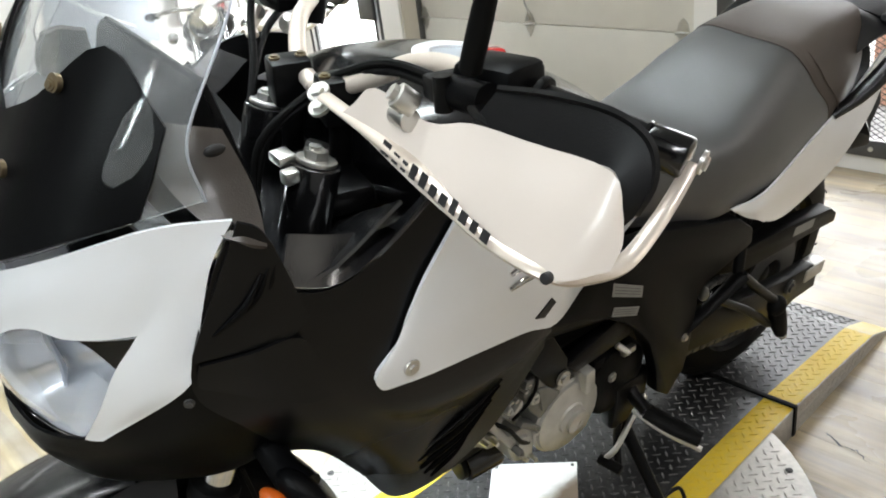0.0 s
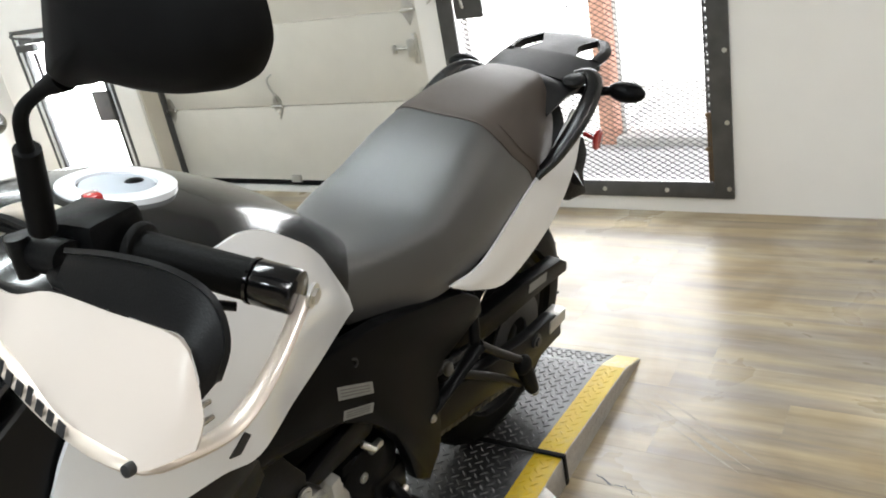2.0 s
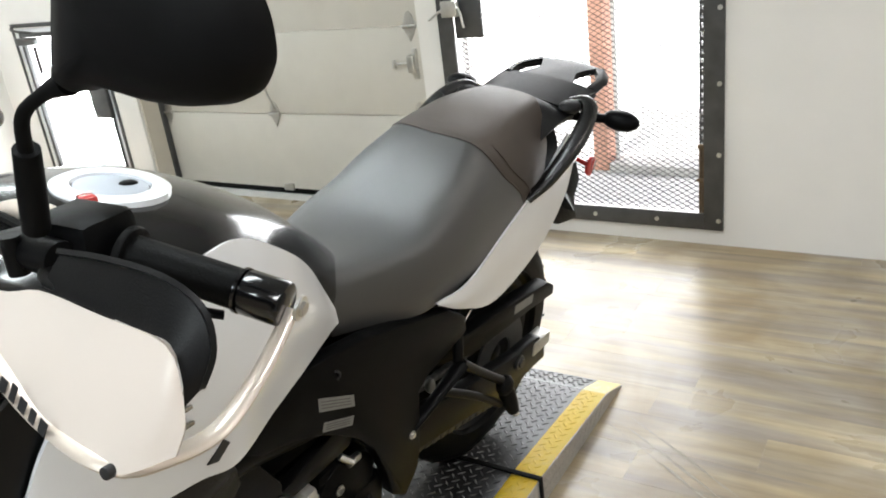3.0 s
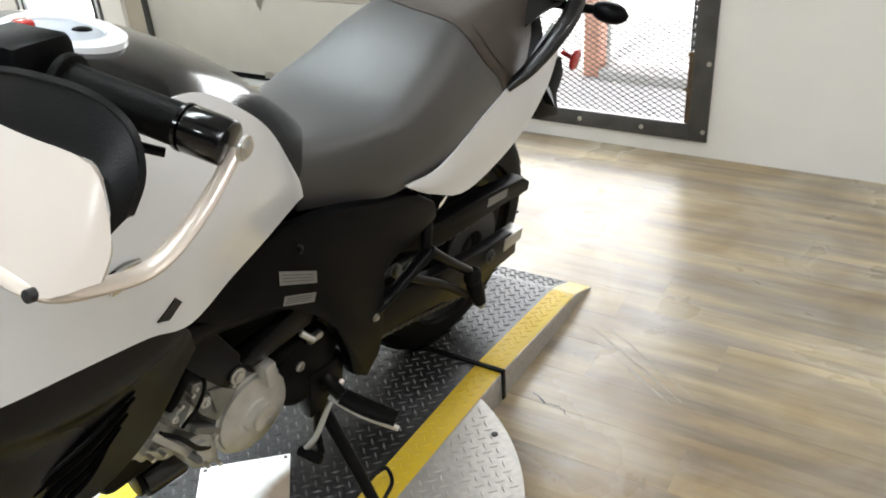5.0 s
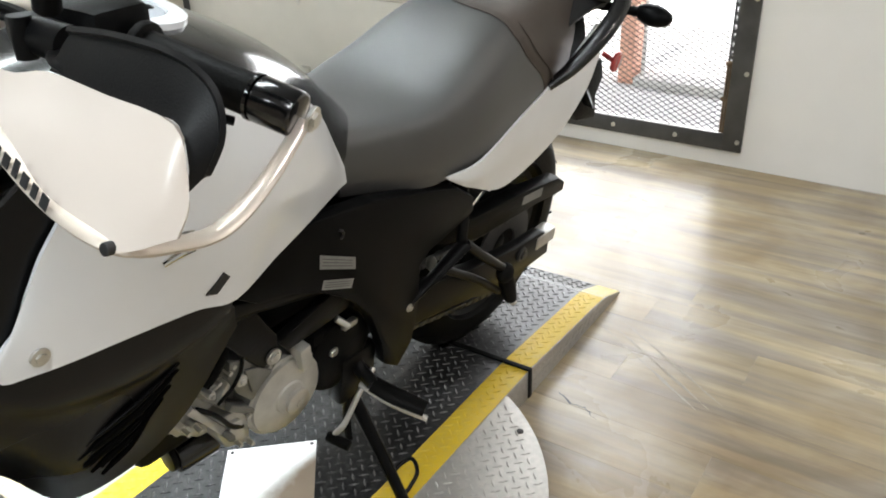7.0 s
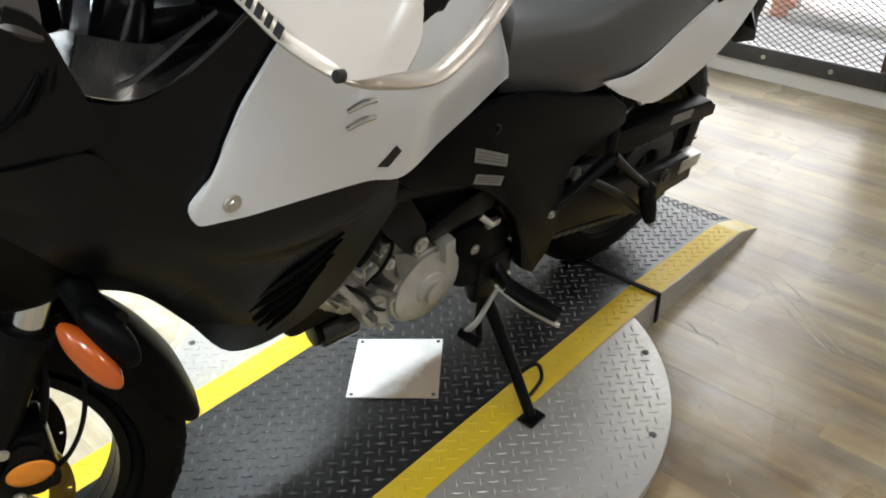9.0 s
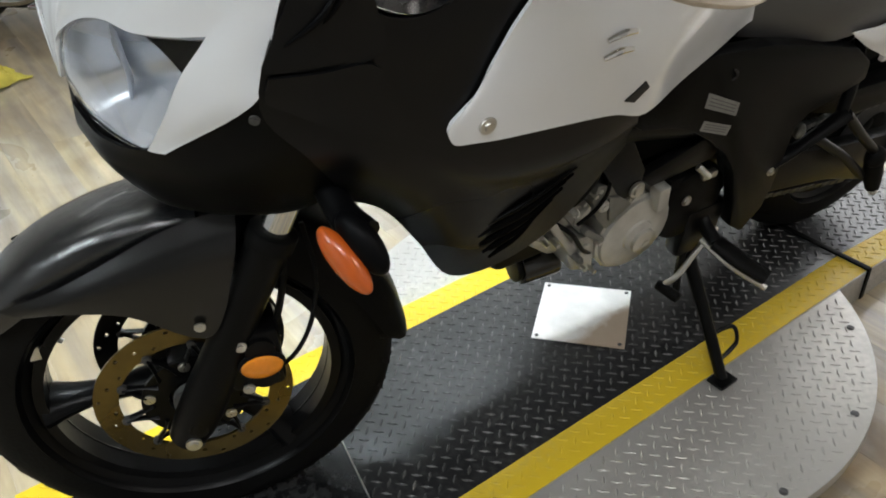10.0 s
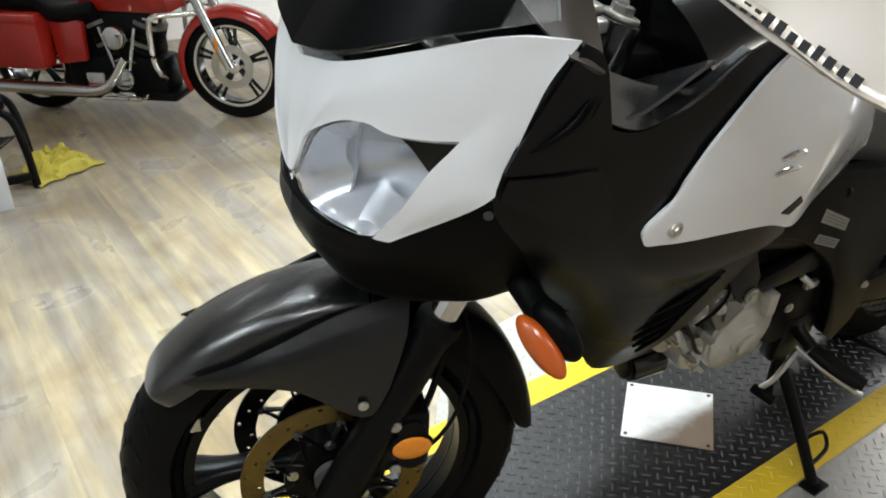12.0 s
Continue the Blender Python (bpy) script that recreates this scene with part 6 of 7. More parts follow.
# --- engine
en = bpart("engine", join_bm(box(-0.14, 0.64, 0.325, 0.09, 0.98, 0.50, 0.03), box(-0.10, 0.50, 0.38, 0.10, 0.66, 0.62, 0.02)), M_BLACK_METAL, "engine block")
cov = revolve([(0.0, 0.016), (0.030, 0.016), (0.033, 0.013), (0.066, 0.012), (0.077, 0.008), (0.079, 0.002), (0.084, 0.0), (0.084, -0.006), (0.084, -0.05), (0, -0.05)], (0.146, 0.765, 0.412), (1, 0, 0), 56, False)
bpart("generator_cover", cov, M_CAST, "round silver generator cover", en)
bpart("cover_cap", join_bm(revolve([(0.0, 0.006), (0.022, 0.006), (0.026, 0.003), (0.026, -0.004), (0, -0.004)], (0.166, 0.778, 0.396), (1, 0, 0), 32, False), cyl((0.171, 0.778, 0.396), (0.1735, 0.778, 0.396), 0.008, n=6)), M_ALU, "", en)
bpart("cover_lug", xf(box(0.13, -0.012, -0.026, 0.172, 0.012, 0.026, 0.003), Matrix.Translation((0, 0.793, 0.492)) @ pose(0, 0, 0, 8)), M_CAST, "", en)
bpart("cylinder_head", join_bm(side_plate([(0.50, 0.49), (0.53, 0.56), (0.59, 0.62), (0.64, 0.60), (0.69, 0.54), (0.70, 0.46), (0.67, 0.38), (0.61, 0.385), (0.55, 0.44)], -0.10, 0.208, 0.012),
                               side_plate([(0.633, 0.575), (0.668, 0.548), (0.647, 0.497), (0.601, 0.451), (0.555, 0.448), (0.535, 0.486), (0.580, 0.54)], 0.09, 0.038, 0.004)), M_CAST, "silver cylinder head", en)
bpart("clutch_case", join_bm(side_plate([(0.641, 0.572), (0.690, 0.562), (0.742, 0.512), (0.713, 0.489), (0.683, 0.458), (0.652, 0.498), (0.635, 0.543)], 0.08, 0.078, 0.005),
                             side_plate([(0.664, 0.545), (0.690, 0.536), (0.722, 0.508), (0.700, 0.492), (0.678, 0.486)], 0.157, 0.008, 0.003)), M_CAST_DARK, "grey casting", en)
bpart("case_foot", join_bm(side_plate([(0.627, 0.446), (0.672, 0.440), (0.690, 0.400), (0.691, 0.343), (0.640, 0.362), (0.622, 0.406)], 0.06, 0.082, 0.008), side_plate([(0.640, 0.430), (0.664, 0.425), (0.676, 0.372), (0.640, 0.385)], 0.141, 0.010, 0.003)), M_CAST, "", en)


def casting_bar(a, b, w, h, x):
    """A straight cast rib from a to b (fore-aft, height) standing proud at x."""
    a, b = Vector(a), Vector(b)
    n = Vector((a.y - b.y, b.x - a.x)).normalized() * w
    return side_plate([tuple(a + n), tuple(b + n), tuple(b - n), tuple(a - n)], x, h, 0.0025)


for a, b, w, h, mt in (((0.606, 0.556), (0.660, 0.536), 0.008, 0.020, M_CAST_DARK), ((0.658, 0.536), (0.623, 0.486), 0.006, 0.024, M_CAST), ((0.590, 0.531), (0.646, 0.458), 0.006, 0.018, M_CAST_DARK), ((0.570, 0.510), (0.636, 0.410), 0.007, 0.022, M_CAST),
                       ((0.560, 0.470), (0.610, 0.448), 0.005, 0.014, M_CAST), ((0.640, 0.470), (0.690, 0.425), 0.006, 0.030, M_CAST_DARK), ((0.600, 0.505), (0.632, 0.520), 0.004, 0.016, M_CAST)):
    bpart("casting_rib", casting_bar(a, b, w, h, 0.124), mt, "", en)
bpart("coolant_hose", tube([(0.10, 0.66, 0.63), (0.146, 0.640, 0.600), (0.150, 0.617, 0.565), (0.146, 0.600, 0.545)], 0.008, 10), M_RUBBER, "", en)
bpart("oil_pipe", tube([(0.140, 0.585, 0.50), (0.152, 0.612, 0.475), (0.154, 0.640, 0.43), (0.146, 0.668, 0.402)], 0.0045, 10), M_BLACK_METAL, "black oil pipe", en)
bpart("sensor_lead", tube([(0.135, 0.655, 0.60), (0.160, 0.662, 0.570), (0.162, 0.645, 0.530), (0.152, 0.618, 0.495)], 0.0032, 8), M_RUBBER, "", en)
for y, z, rr, mt in ((0.657, 0.526, 0.011, M_CAST), (0.598, 0.535, 0.007, M_CAST), (0.632, 0.412, 0.007, M_CAST_DARK)):
    bpart("casting_boss", join_bm(cyl((0.115, y, z), (0.164, y + 0.002, z), rr, n=20, bev=0.002), cyl((0.163, y + 0.002, z), (0.168, y + 0.002, z), rr * 0.55, n=6)), mt, "", en)
for y, z in ((0.556, 0.480), (0.578, 0.470), (0.640, 0.552), (0.618, 0.545), (0.655, 0.375), (0.680, 0.358), (0.676, 0.430), (0.720, 0.512), (0.648, 0.560)):
    bpart("engine_bolt", bolt((0.126, y, z), (1, 0, 0), 0.0042, 0.034), M_ALU, "", en)
bpart("frame_cap", cyl((0.160, 0.722, 0.540), (0.1635, 0.722, 0.540), 0.016, n=24, bev=0.001), M_BLACK_METAL, "", fr)
bpart("bolt_boss", revolve([(0.0, 0.012), (0.007, 0.012), (0.008, 0.018), (0.017, 0.018), (0.020, 0.014), (0.020, -0.02), (0, -0.02)], (0.122, 0.705, 0.463), (1, 0, 0), 24, False), M_CAST, "", en)
bpart("sprocket_cover", join_bm(cyl((0.08, 0.90, 0.42), (0.155, 0.90, 0.42), 0.085, n=36, bev=0.02), box(0.08, 0.83, 0.36, 0.15, 0.92, 0.50, 0.02)), M_BLACK_PLASTIC, "black sprocket cover", en)
bpart("cover_bolt", bolt((0.156, 0.875, 0.445), (1, 0, 0), 0.007, 0.006), M_ALU, "", en)
bpart("exhaust_header", tube([(0.02, 0.54, 0.50), (0.01, 0.50, 0.47), (0.0, 0.53, 0.40), (-0.02, 0.64, 0.345), (-0.05, 0.90, 0.33)], 0.020, 12), M_STEEL, "dark exhaust header", en)
of = bpart("oil_filter", cyl((0.068, 0.660, 0.328), (0.060, 0.585, 0.327), 0.034, n=32, bev=0.004), M_BLACK_GLOSS, "black oil filter", en)
bpart("filter_end", cyl((0.060, 0.585, 0.327), (0.059, 0.574, 0.327), 0.026, n=24, bev=0.002), M_BLACK_METAL, "", en)

# --- pegs, stand, shifter
pg = bpart("foot_peg", tube([(0.20, 0.945, 0.345), (0.25, 0.96, 0.335), (0.305, 0.982, 0.325)], [0.020, 0.021, 0.018], 12, 4, 0.6), M_RUBBER, "black rubber foot peg")
bpart("peg_plate", tube([(0.175, 0.935, 0.335), (0.24, 0.95, 0.318), (0.31, 0.985, 0.300)], 0.006, 8, 4), M_ALU, "", pg)
bpart("peg_bracket", join_bm(tube([(0.13, 0.98, 0.44), (0.15, 0.95, 0.37), (0.20, 0.945, 0.345)], 0.014, 10), box(0.12, 0.90, 0.28, 0.16, 1.0, 0.40, 0.012)), M_BLACK_METAL, "black peg bracket")
bpart("gear_lever", tube([(0.165, 0.985, 0.335), (0.18, 0.93, 0.318), (0.185, 0.89, 0.27), (0.178, 0.868, 0.245)], 0.006, 8), M_ALU, "bright gear lever")
bpart("lever_rubber", cyl((0.165, 0.862, 0.238), (0.215, 0.872, 0.238), 0.011, n=16, bev=0.003), M_RUBBER, "black rubber lever toe")
FOOT = BIKE.inverted() @ Vector((0.462, 0.690, 0.0882))
HOOP = BIKE.inverted() @ Vector((0.450, 0.742, 0.158))
PIVOT = Vector((0.135, 0.955, 0.27))
ss = bpart("side_stand", tube([PIVOT, (PIVOT + FOOT) / 2 + Vector((0.004, 0, 0)), FOOT], [0.016, 0.013, 0.012], 12), M_BLACK_METAL, "black side stand")
bpart("stand_foot", xf(box(-0.016, -0.028, -0.0035, 0.024, 0.022, 0.005, 0.003), Matrix.Translation(FOOT) @ BIKE.to_3x3().inverted().to_4x4()), M_BLACK_METAL, "", ss)
hd = (FOOT - PIVOT).normalized()
q = PIVOT + hd * ((HOOP - PIVOT).dot(hd))
out = Vector((0.0, 0.06, 0.012))
bpart("stand_tang", tube([q - hd * 0.02, q - hd * 0.018 + out * 0.6, q - hd * 0.008 + out, q + hd * 0.02 + out * 0.95, q + hd * 0.03 + out * 0.5, q + hd * 0.034], 0.0045, 8), M_BLACK_METAL, "", ss)
bpart("stand_spring", tube([(0.15, 0.93, 0.30), (0.16, 0.92, 0.25), (0.18, 0.91, 0.20)], 0.008, 8), M_BLACK_METAL, "", ss)

# --- rear wheel, swingarm, chain
RA = Vector((0, 1.56, 0.32))
rw = wheel(RA, 0.320, 0.15, 0.216, "rear_wheel", bpart)
tread_blocks(RA, 0.320, 0.15, 0.216, 30, rw, bpart)
bpart("sprocket_carrier", revolve([(0.0, -0.02), (0.15, -0.02), (0.155, 0.0), (0.15, 0.02), (0.0, 0.02)], RA + Vector((0.05, 0, 0)), (1, 0, 0), 48, False), M_RUBBER, "", rw)
bpart("rear_sprocket", revolve([(0.05, -0.003), (0.112, -0.003), (0.112, 0.003), (0.05, 0.003)], RA + Vector((0.085, 0, 0)), (1, 0, 0), 60), M_STEEL, "", rw)
for s in (1, -1):
    b = side_plate([(1.02, 0.44), (1.10, 0.45), (1.36, 0.385), (1.56, 0.35), (1.66, 0.345), (1.70, 0.325), (1.712, 0.255), (1.61, 0.255), (1.526, 0.225), (1.36, 0.290), (1.05, 0.36)], 0.108, 0.034, 0.006)
    sa = bpart("swingarm", mir(b) if s < 0 else b, M_BLACK_METAL, "black swingarm")
bpart("chain_adjuster", box(0.106, 1.635, 0.298, 0.146, 1.720, 0.336, 0.004), M_CAST, "bright swingarm end cap", sa)
bpart("axle_nut", bolt((0.143, 1.56, 0.325), (1, 0, 0), 0.013, 0.012), M_STEEL, "", sa)
bpart("chain_guard", side_plate([(1.20, 0.555), (1.352, 0.513), (1.526, 0.500), (1.728, 0.471), (1.765, 0.445), (1.765, 0.418), (1.64, 0.430), (1.50, 0.437), (1.37, 0.445), (1.22, 0.50)], 0.080, 0.040, 0.004), M_BLACK_PLASTIC, "black chain guard", sa)
bpart("guard_sticker", xf(box(-0.0005, -0.045, -0.012, 0.0005, 0.045, 0.012), Matrix.Translation((0.1212, 1.60, 0.468)) @ pose(0, 0, 0, -6)), M_LABEL, "pale sticker", sa, False)
for (y0, z0, y1, z1) in ((0.93, 0.46, 1.56, 0.41), (0.93, 0.335, 1.54, 0.187)):
    links = bmesh.new()
    L = math.hypot(y1 - y0, z1 - z0)
    n = int(L / 0.0159)
    for k in range(n):
        t = (k + 0.5) / n
        c = Vector((0.09, y0 + (y1 - y0) * t, z0 + (z1 - z0) * t))
        bb = box(-0.009 if k % 2 else -0.007, -0.010, -0.0065, 0.009 if k % 2 else 0.007, 0.010, 0.0065, 0.002)
        xf(bb, Matrix.Translation(c) @ pose(0, 0, 0, math.degrees(math.atan2(z1 - z0, y1 - y0))))
        me = bpy.data.meshes.new("tmp")
        bb.to_mesh(me)
        bb.free()
        links.from_mesh(me)
        bpy.data.meshes.remove(me)
    bpart("drive_chain", links, M_STEEL, "grey steel drive chain")["kind"] = "stuff"
pb = bpart("pillion_bracket", join_bm(tube([(0.165, 1.06, 0.455), (0.178, 1.12, 0.49), (0.190, 1.215, 0.545)], [0.016, 0.014, 0.018], 10, 5, 0.6), tube([(0.19, 1.215, 0.545), (0.192, 1.30, 0.470), (0.195, 1.386, 0.398)], 0.0105, 12), tube([(0.182, 1.165, 0.500), (0.190, 1.28, 0.42), (0.195, 1.382, 0.335)], 0.0095, 12)), M_BLACK_METAL, "black pillion peg bracket")
bpart("pillion_peg", join_bm(ball((0.200, 1.39, 0.385), 0.020, 0.024, 0.026, 16), tube([(0.200, 1.39, 0.385), (0.205, 1.405, 0.340), (0.212, 1.42, 0.30)], [0.018, 0.020, 0.015], 12)), M_RUBBER, "black pillion peg", pb)
bpart("peg_end", ball((0.214, 1.428, 0.288), 0.010, 0.012, 0.008, 12), M_ALU, "", pb)
bpart("bracket_bolt", bolt((0.178, 1.062, 0.458), (1, 0, 0), 0.006, 0.008), M_ALU, "", pb)
bpart("pivot_casting", ball((0.13, 1.19, 0.475), 0.012, 0.012, 0.018, 12), M_CAST_DARK, "", sa)
bpart("frame_stay", tube([(0.13, 1.26, 0.66), (0.165, 1.23, 0.60), (0.18, 1.215, 0.545)], 0.012, 10), M_BLACK_METAL, "black rear frame stay")
bpart("reflector_tab", box(0.118, 1.375, 0.575, 0.130, 1.395, 0.64, 0.003), M_WHITE, "small white tab")
bpart("shock_linkage", box(-0.06, 0.98, 0.28, 0.06, 1.14, 0.60, 0.02), M_BLACK_METAL, "black shock and linkage")
bpart("silencer", tube([(-0.17, 1.15, 0.35), (-0.20, 1.40, 0.50), (-0.20, 1.70, 0.60)], [0.04, 0.06, 0.055], 20), M_ALU, "brushed metal silencer")

# --- handlebar, levers, guards, mirrors (bars straight, then turned with the fork)
P_grip_in, P_grip_out = U((0.362, 0.412, 1.205)), U((0.490, 0.452, 1.188))
P_clamp = U((0.075, 0.36, 1.19))
for s in (1, -1):
    def S(p):
        p = Vector(p)
        return Vector((s * p.x, p.y, p.z))
    bar_line = ((0.0, 0.385, 1.112), (0.05, 0.395, 1.125), (0.10, 0.41, 1.149), (0.15, 0.42, 1.176), (0.22, 0.415, 1.197), (0.30, 0.408, 1.204), (0.362, 0.412, 1.205)) if s > 0 else ((0.0, 0.385, 1.112), (-0.05, 0.395, 1.124), (-0.13, 0.445, 1.148), (-0.23, 0.53, 1.140), (-0.29, 0.582, 1.118), STEER @ S(P_grip_in))
    hb = spart("handlebar_half", tube([U(p) for p in bar_line], 0.0118, 14), M_BAR, "champagne coloured handlebar")
    gdir = (P_grip_out - P_grip_in).normalized()
    spart("grip", join_bm(tube([S(P_grip_in), S((P_grip_in + P_grip_out) / 2), S(P_grip_out - gdir * 0.035)], 0.0175, 16, 3), cyl(S(P_grip_in - gdir * 0.008), S(P_grip_in), 0.024, n=20, bev=0.002)), M_RUBBER, "black rubber grip", hb)
    spart("bar_end", join_bm(cyl(S(P_grip_out - gdir * 0.034), S(P_grip_out + gdir * 0.004), 0.019, n=24, bev=0.003), cyl(S(P_grip_out - gdir * 0.037), S(P_grip_out - gdir * 0.034), 0.0195, n=24)), M_BLACK_GLOSS, "black bar end weight", hb)
    sw = P_grip_in - gdir * 0.045
    spart("switchgear", join_bm(xf(box(-0.04, -0.028, -0.026, 0.032, 0.03, 0.026, 0.010), Matrix.Translation(S(sw)) @ pose(0, 0, 0, 0, 0, s * 22)), cyl(S(sw + Vector((-0.02, -0.045, 0))), S(sw + Vector((0.03, -0.03, 0.0))), 0.016)), M_BLACK_PLASTIC, "black switch housing", hb)
    spart("lever", tube([S(sw + Vector((0.0, -0.030, -0.004))), S(sw + Vector((0.06, -0.040, -0.010))), S(P_grip_out + Vector((-0.04, -0.034, -0.012)))], [0.009, 0.008, 0.006], 10, 5, 0.6), M_BLACK_METAL, "black hand lever", hb)
    spart("lever_pivot", join_bm(cyl(S(sw + Vector((-0.012, -0.055, -0.016))), S(sw + Vector((-0.012, -0.055, 0.018))), 0.009), box(*(lambda a, b: (min(a.x, b.x), min(a.y, b.y), min(a.z, b.z), max(a.x, b.x), max(a.y, b.y), max(a.z, b.z)))(S(sw + Vector((-0.05, -0.06, -0.012))), S(sw + Vector((-0.015, -0.02, 0.012)))), 0.004)), M_BLACK_METAL, "black lever perch", hb)
    # guard: metal backbone and plastic shell
    g0, g1, g2, g3 = U((0.145, 0.312, 1.166)), U((0.30, 0.288, 1.158)), U((0.503, 0.282, 1.150)), U((0.497, 0.452, 1.190))
    hg = spart("hand_guard", tube([S(g0), S(g1 + Vector((0, 0.010, 0.004))), S(U((0.42, 0.284, 1.150))), S(U((0.498, 0.285, 1.150))), S(U((0.512, 0.315, 1.140))), S(U((0.510, 0.362, 1.131))), S(U((0.503, 0.412, 1.150))), S(U((0.497, 0.455, 1.184)))], [0.009, 0.010, 0.012, 0.0125, 0.0105, 0.0095, 0.0085, 0.0075], 12, 5, 0.5), M_BAR, "champagne metal hand guard bar")
    top = [(0.205, 0.308, 1.180), (0.232, 0.316, 1.203), (0.300, 0.325, 1.190), (0.352, 0.333, 1.205), (0.43, 0.330, 1.217), (0.512, 0.326, 1.228), (0.534, 0.319, 1.20)]
    mid = [(0.198, 0.304, 1.173), (0.240, 0.307, 1.180), (0.300, 0.308, 1.171), (0.352, 0.308, 1.178), (0.43, 0.302, 1.187), (0.517, 0.304, 1.195), (0.541, 0.312, 1.184)]
    low = [(0.190, 0.300, 1.165), (0.248, 0.298, 1.156), (0.300, 0.291, 1.151), (0.352, 0.284, 1.148), (0.43, 0.274, 1.148), (0.505, 0.276, 1.150), (0.541, 0.302, 1.166)]
    b = patch([[tuple(U(p)) for p in r] for r in (top, mid, low)], 5, 4, 0.005, False, (0.35, 0.7, 1.15))
    spart("guard_shell", mir(b) if s < 0 else b, M_GUARD, "ivory plastic guard shell", hg)
    dfl = [[(0.348, 0.337, 1.203), (0.42, 0.334, 1.214), (0.48, 0.332, 1.222), (0.512, 0.330, 1.226), (0.528, 0.324, 1.205), (0.527, 0.322, 1.185)],
           [(0.362, 0.342, 1.226), (0.425, 0.342, 1.238), (0.485, 0.342, 1.246), (0.518, 0.341, 1.240), (0.533, 0.335, 1.218), (0.531, 0.327, 1.192)],
           [(0.368, 0.346, 1.236), (0.428, 0.348, 1.249), (0.488, 0.349, 1.256), (0.522, 0.348, 1.247), (0.537, 0.341, 1.224), (0.533, 0.331, 1.196)],
           [(0.374, 0.340, 1.242), (0.43, 0.342, 1.255), (0.49, 0.344, 1.262), (0.525, 0.346, 1.252), (0.539, 0.341, 1.228), (0.534, 0.332, 1.199)]]
    b = patch([[tuple(U(p)) for p in r] for r in dfl], 1, 4, 0.004, False, (0.4, 0.7, 1.10))
    spart("deflector", mir(b) if s < 0 else b, M_DEFLECT, "black plastic deflector", hg)
    if s > 0:
        wd = [0.014, 0.010, 0.008, 0.010, 0.010, 0.010, 0.010, 0.008, 0.010, 0.008, 0.010]
        e0, e1 = Vector((0.272, 0.2945, 1.1555)), Vector((0.446, 0.2715, 1.1500))
        along = (e1 - e0).normalized()
        upv = Vector((0.0, 0.55, 1.0)).normalized()
        out = along.cross(upv).normalized()
        out = out if out.y < 0 else -out
        tot, run = sum(wd) + 0.0055 * 10, 0.0
        for k, ww in enumerate(wd):
            f0 = (run + ww / 2) / tot
            run += ww + 0.0055
            tall = 0.0125 if k in (0, 3, 4, 7) else 0.0095
            c = e0 + (e1 - e0) * f0 + upv * (tall / 2 + 0.002) + out * 0.0052
            M = Matrix((along.to_4d(), upv.to_4d(), out.to_4d(), (0, 0, 0, 1))).transposed()
            M.translation = c
            for col in range(3):
                M[3][col] = 0
            bb = box(-ww / 2, -tall / 2, -0.0004, ww / 2, tall / 2, 0.0004)
            part("mark_bar", xf(bb, M), M_INK, hg, "black printed bar", False)
    gb = Vector((0.504, 0.276, 1.151))
    spart("guard_bolt", cyl(S(U(gb + Vector((0, 0.004, 0)))), S(U(gb + Vector((0.001, -0.004, 0.002)))), 0.0048, n=20, bev=0.001), M_INK, "", hg)
    spart("end_bolt", bolt(S(g3 + gdir * 0.008), S(gdir), 0.007, 0.006), M_ALU, "", hg)
    spart("clamp_bolt", join_bm(cyl(S(U((0.285, 0.322, 1.200))), S(U((0.276, 0.308, 1.214))), 0.013, n=18, bev=0.003), cyl(S(U((0.278, 0.310, 1.212))), S(U((0.274, 0.304, 1.218))), 0.008, n=6), cyl(S(U((0.262, 0.318, 1.188))), S(U((0.290, 0.314, 1.190))), 0.011, n=16, bev=0.002)), M_ALU, "", hg)
    # mirror
    m0, m1, m2 = U((0.323, 0.356, 1.240)), U((0.363, 0.343, 1.343)), U((0.412, 0.352, 1.376))
    off = Vector() if s > 0 else UNSTEER.to_3x3() @ Vector((0.097, 0.018, 0.030))
    mr = spart("mirror", tube([S(m0) + off, S(m0 + (m1 - m0) * 0.62) + off, S(m1) + off, S((m1 + m2) / 2 + Vector((0, 0, 0.004))) + off, S(m2) + off], [0.0056, 0.0056, 0.0052, 0.005, 0.009], 14), M_MIRROR, "black mirror on a stalk")
    spart("stalk_boot", tube([S(m0) + off, S(m0 + (m1 - m0) * 0.36) + off, S(m0 + (m1 - m0) * 0.74) + off], [0.0108, 0.0108, 0.0098], 16, 3), M_MIRROR, "black rubber boot", mr)
    out_l = [(0.398, 1.371), (0.414, 1.365), (0.45, 1.375), (0.50, 1.377), (0.545, 1.383), (0.572, 1.393), (0.585, 1.409), (0.588, 1.423), (0.582, 1.445), (0.562, 1.468), (0.52, 1.482), (0.46, 1.482), (0.432, 1.468), (0.418, 1.43), (0.406, 1.395)]
    bmm = bmesh.new()
    cx = sum(p[0] for p in out_l) / len(out_l)
    cz = sum(p[1] for p in out_l) / len(out_l)
    ol = [(q[0], q[1]) for q in spline([(*p, 0) for p in out_l + out_l[:1]], 4)][:-1]
    ringsv = []
    for f, d in ((0.985, 0.010), (1.0, 0.0), (0.93, -0.016), (0.74, -0.030), (0.46, -0.038), (0.18, -0.041)):
        ringsv.append([bmm.verts.new((cx - 0.003 + (x - cx) * f * 0.962, 0.365 + d, cz + 0.003 + (z - cz) * f)) for x, z in ol])
    for A, B in zip(ringsv, ringsv[1:]):
        for k in range(len(A)):
            bmm.faces.new((A[k], A[(k + 1) % len(A)], B[(k + 1) % len(A)], B[k]))
    bmm.faces.new(ringsv[0])
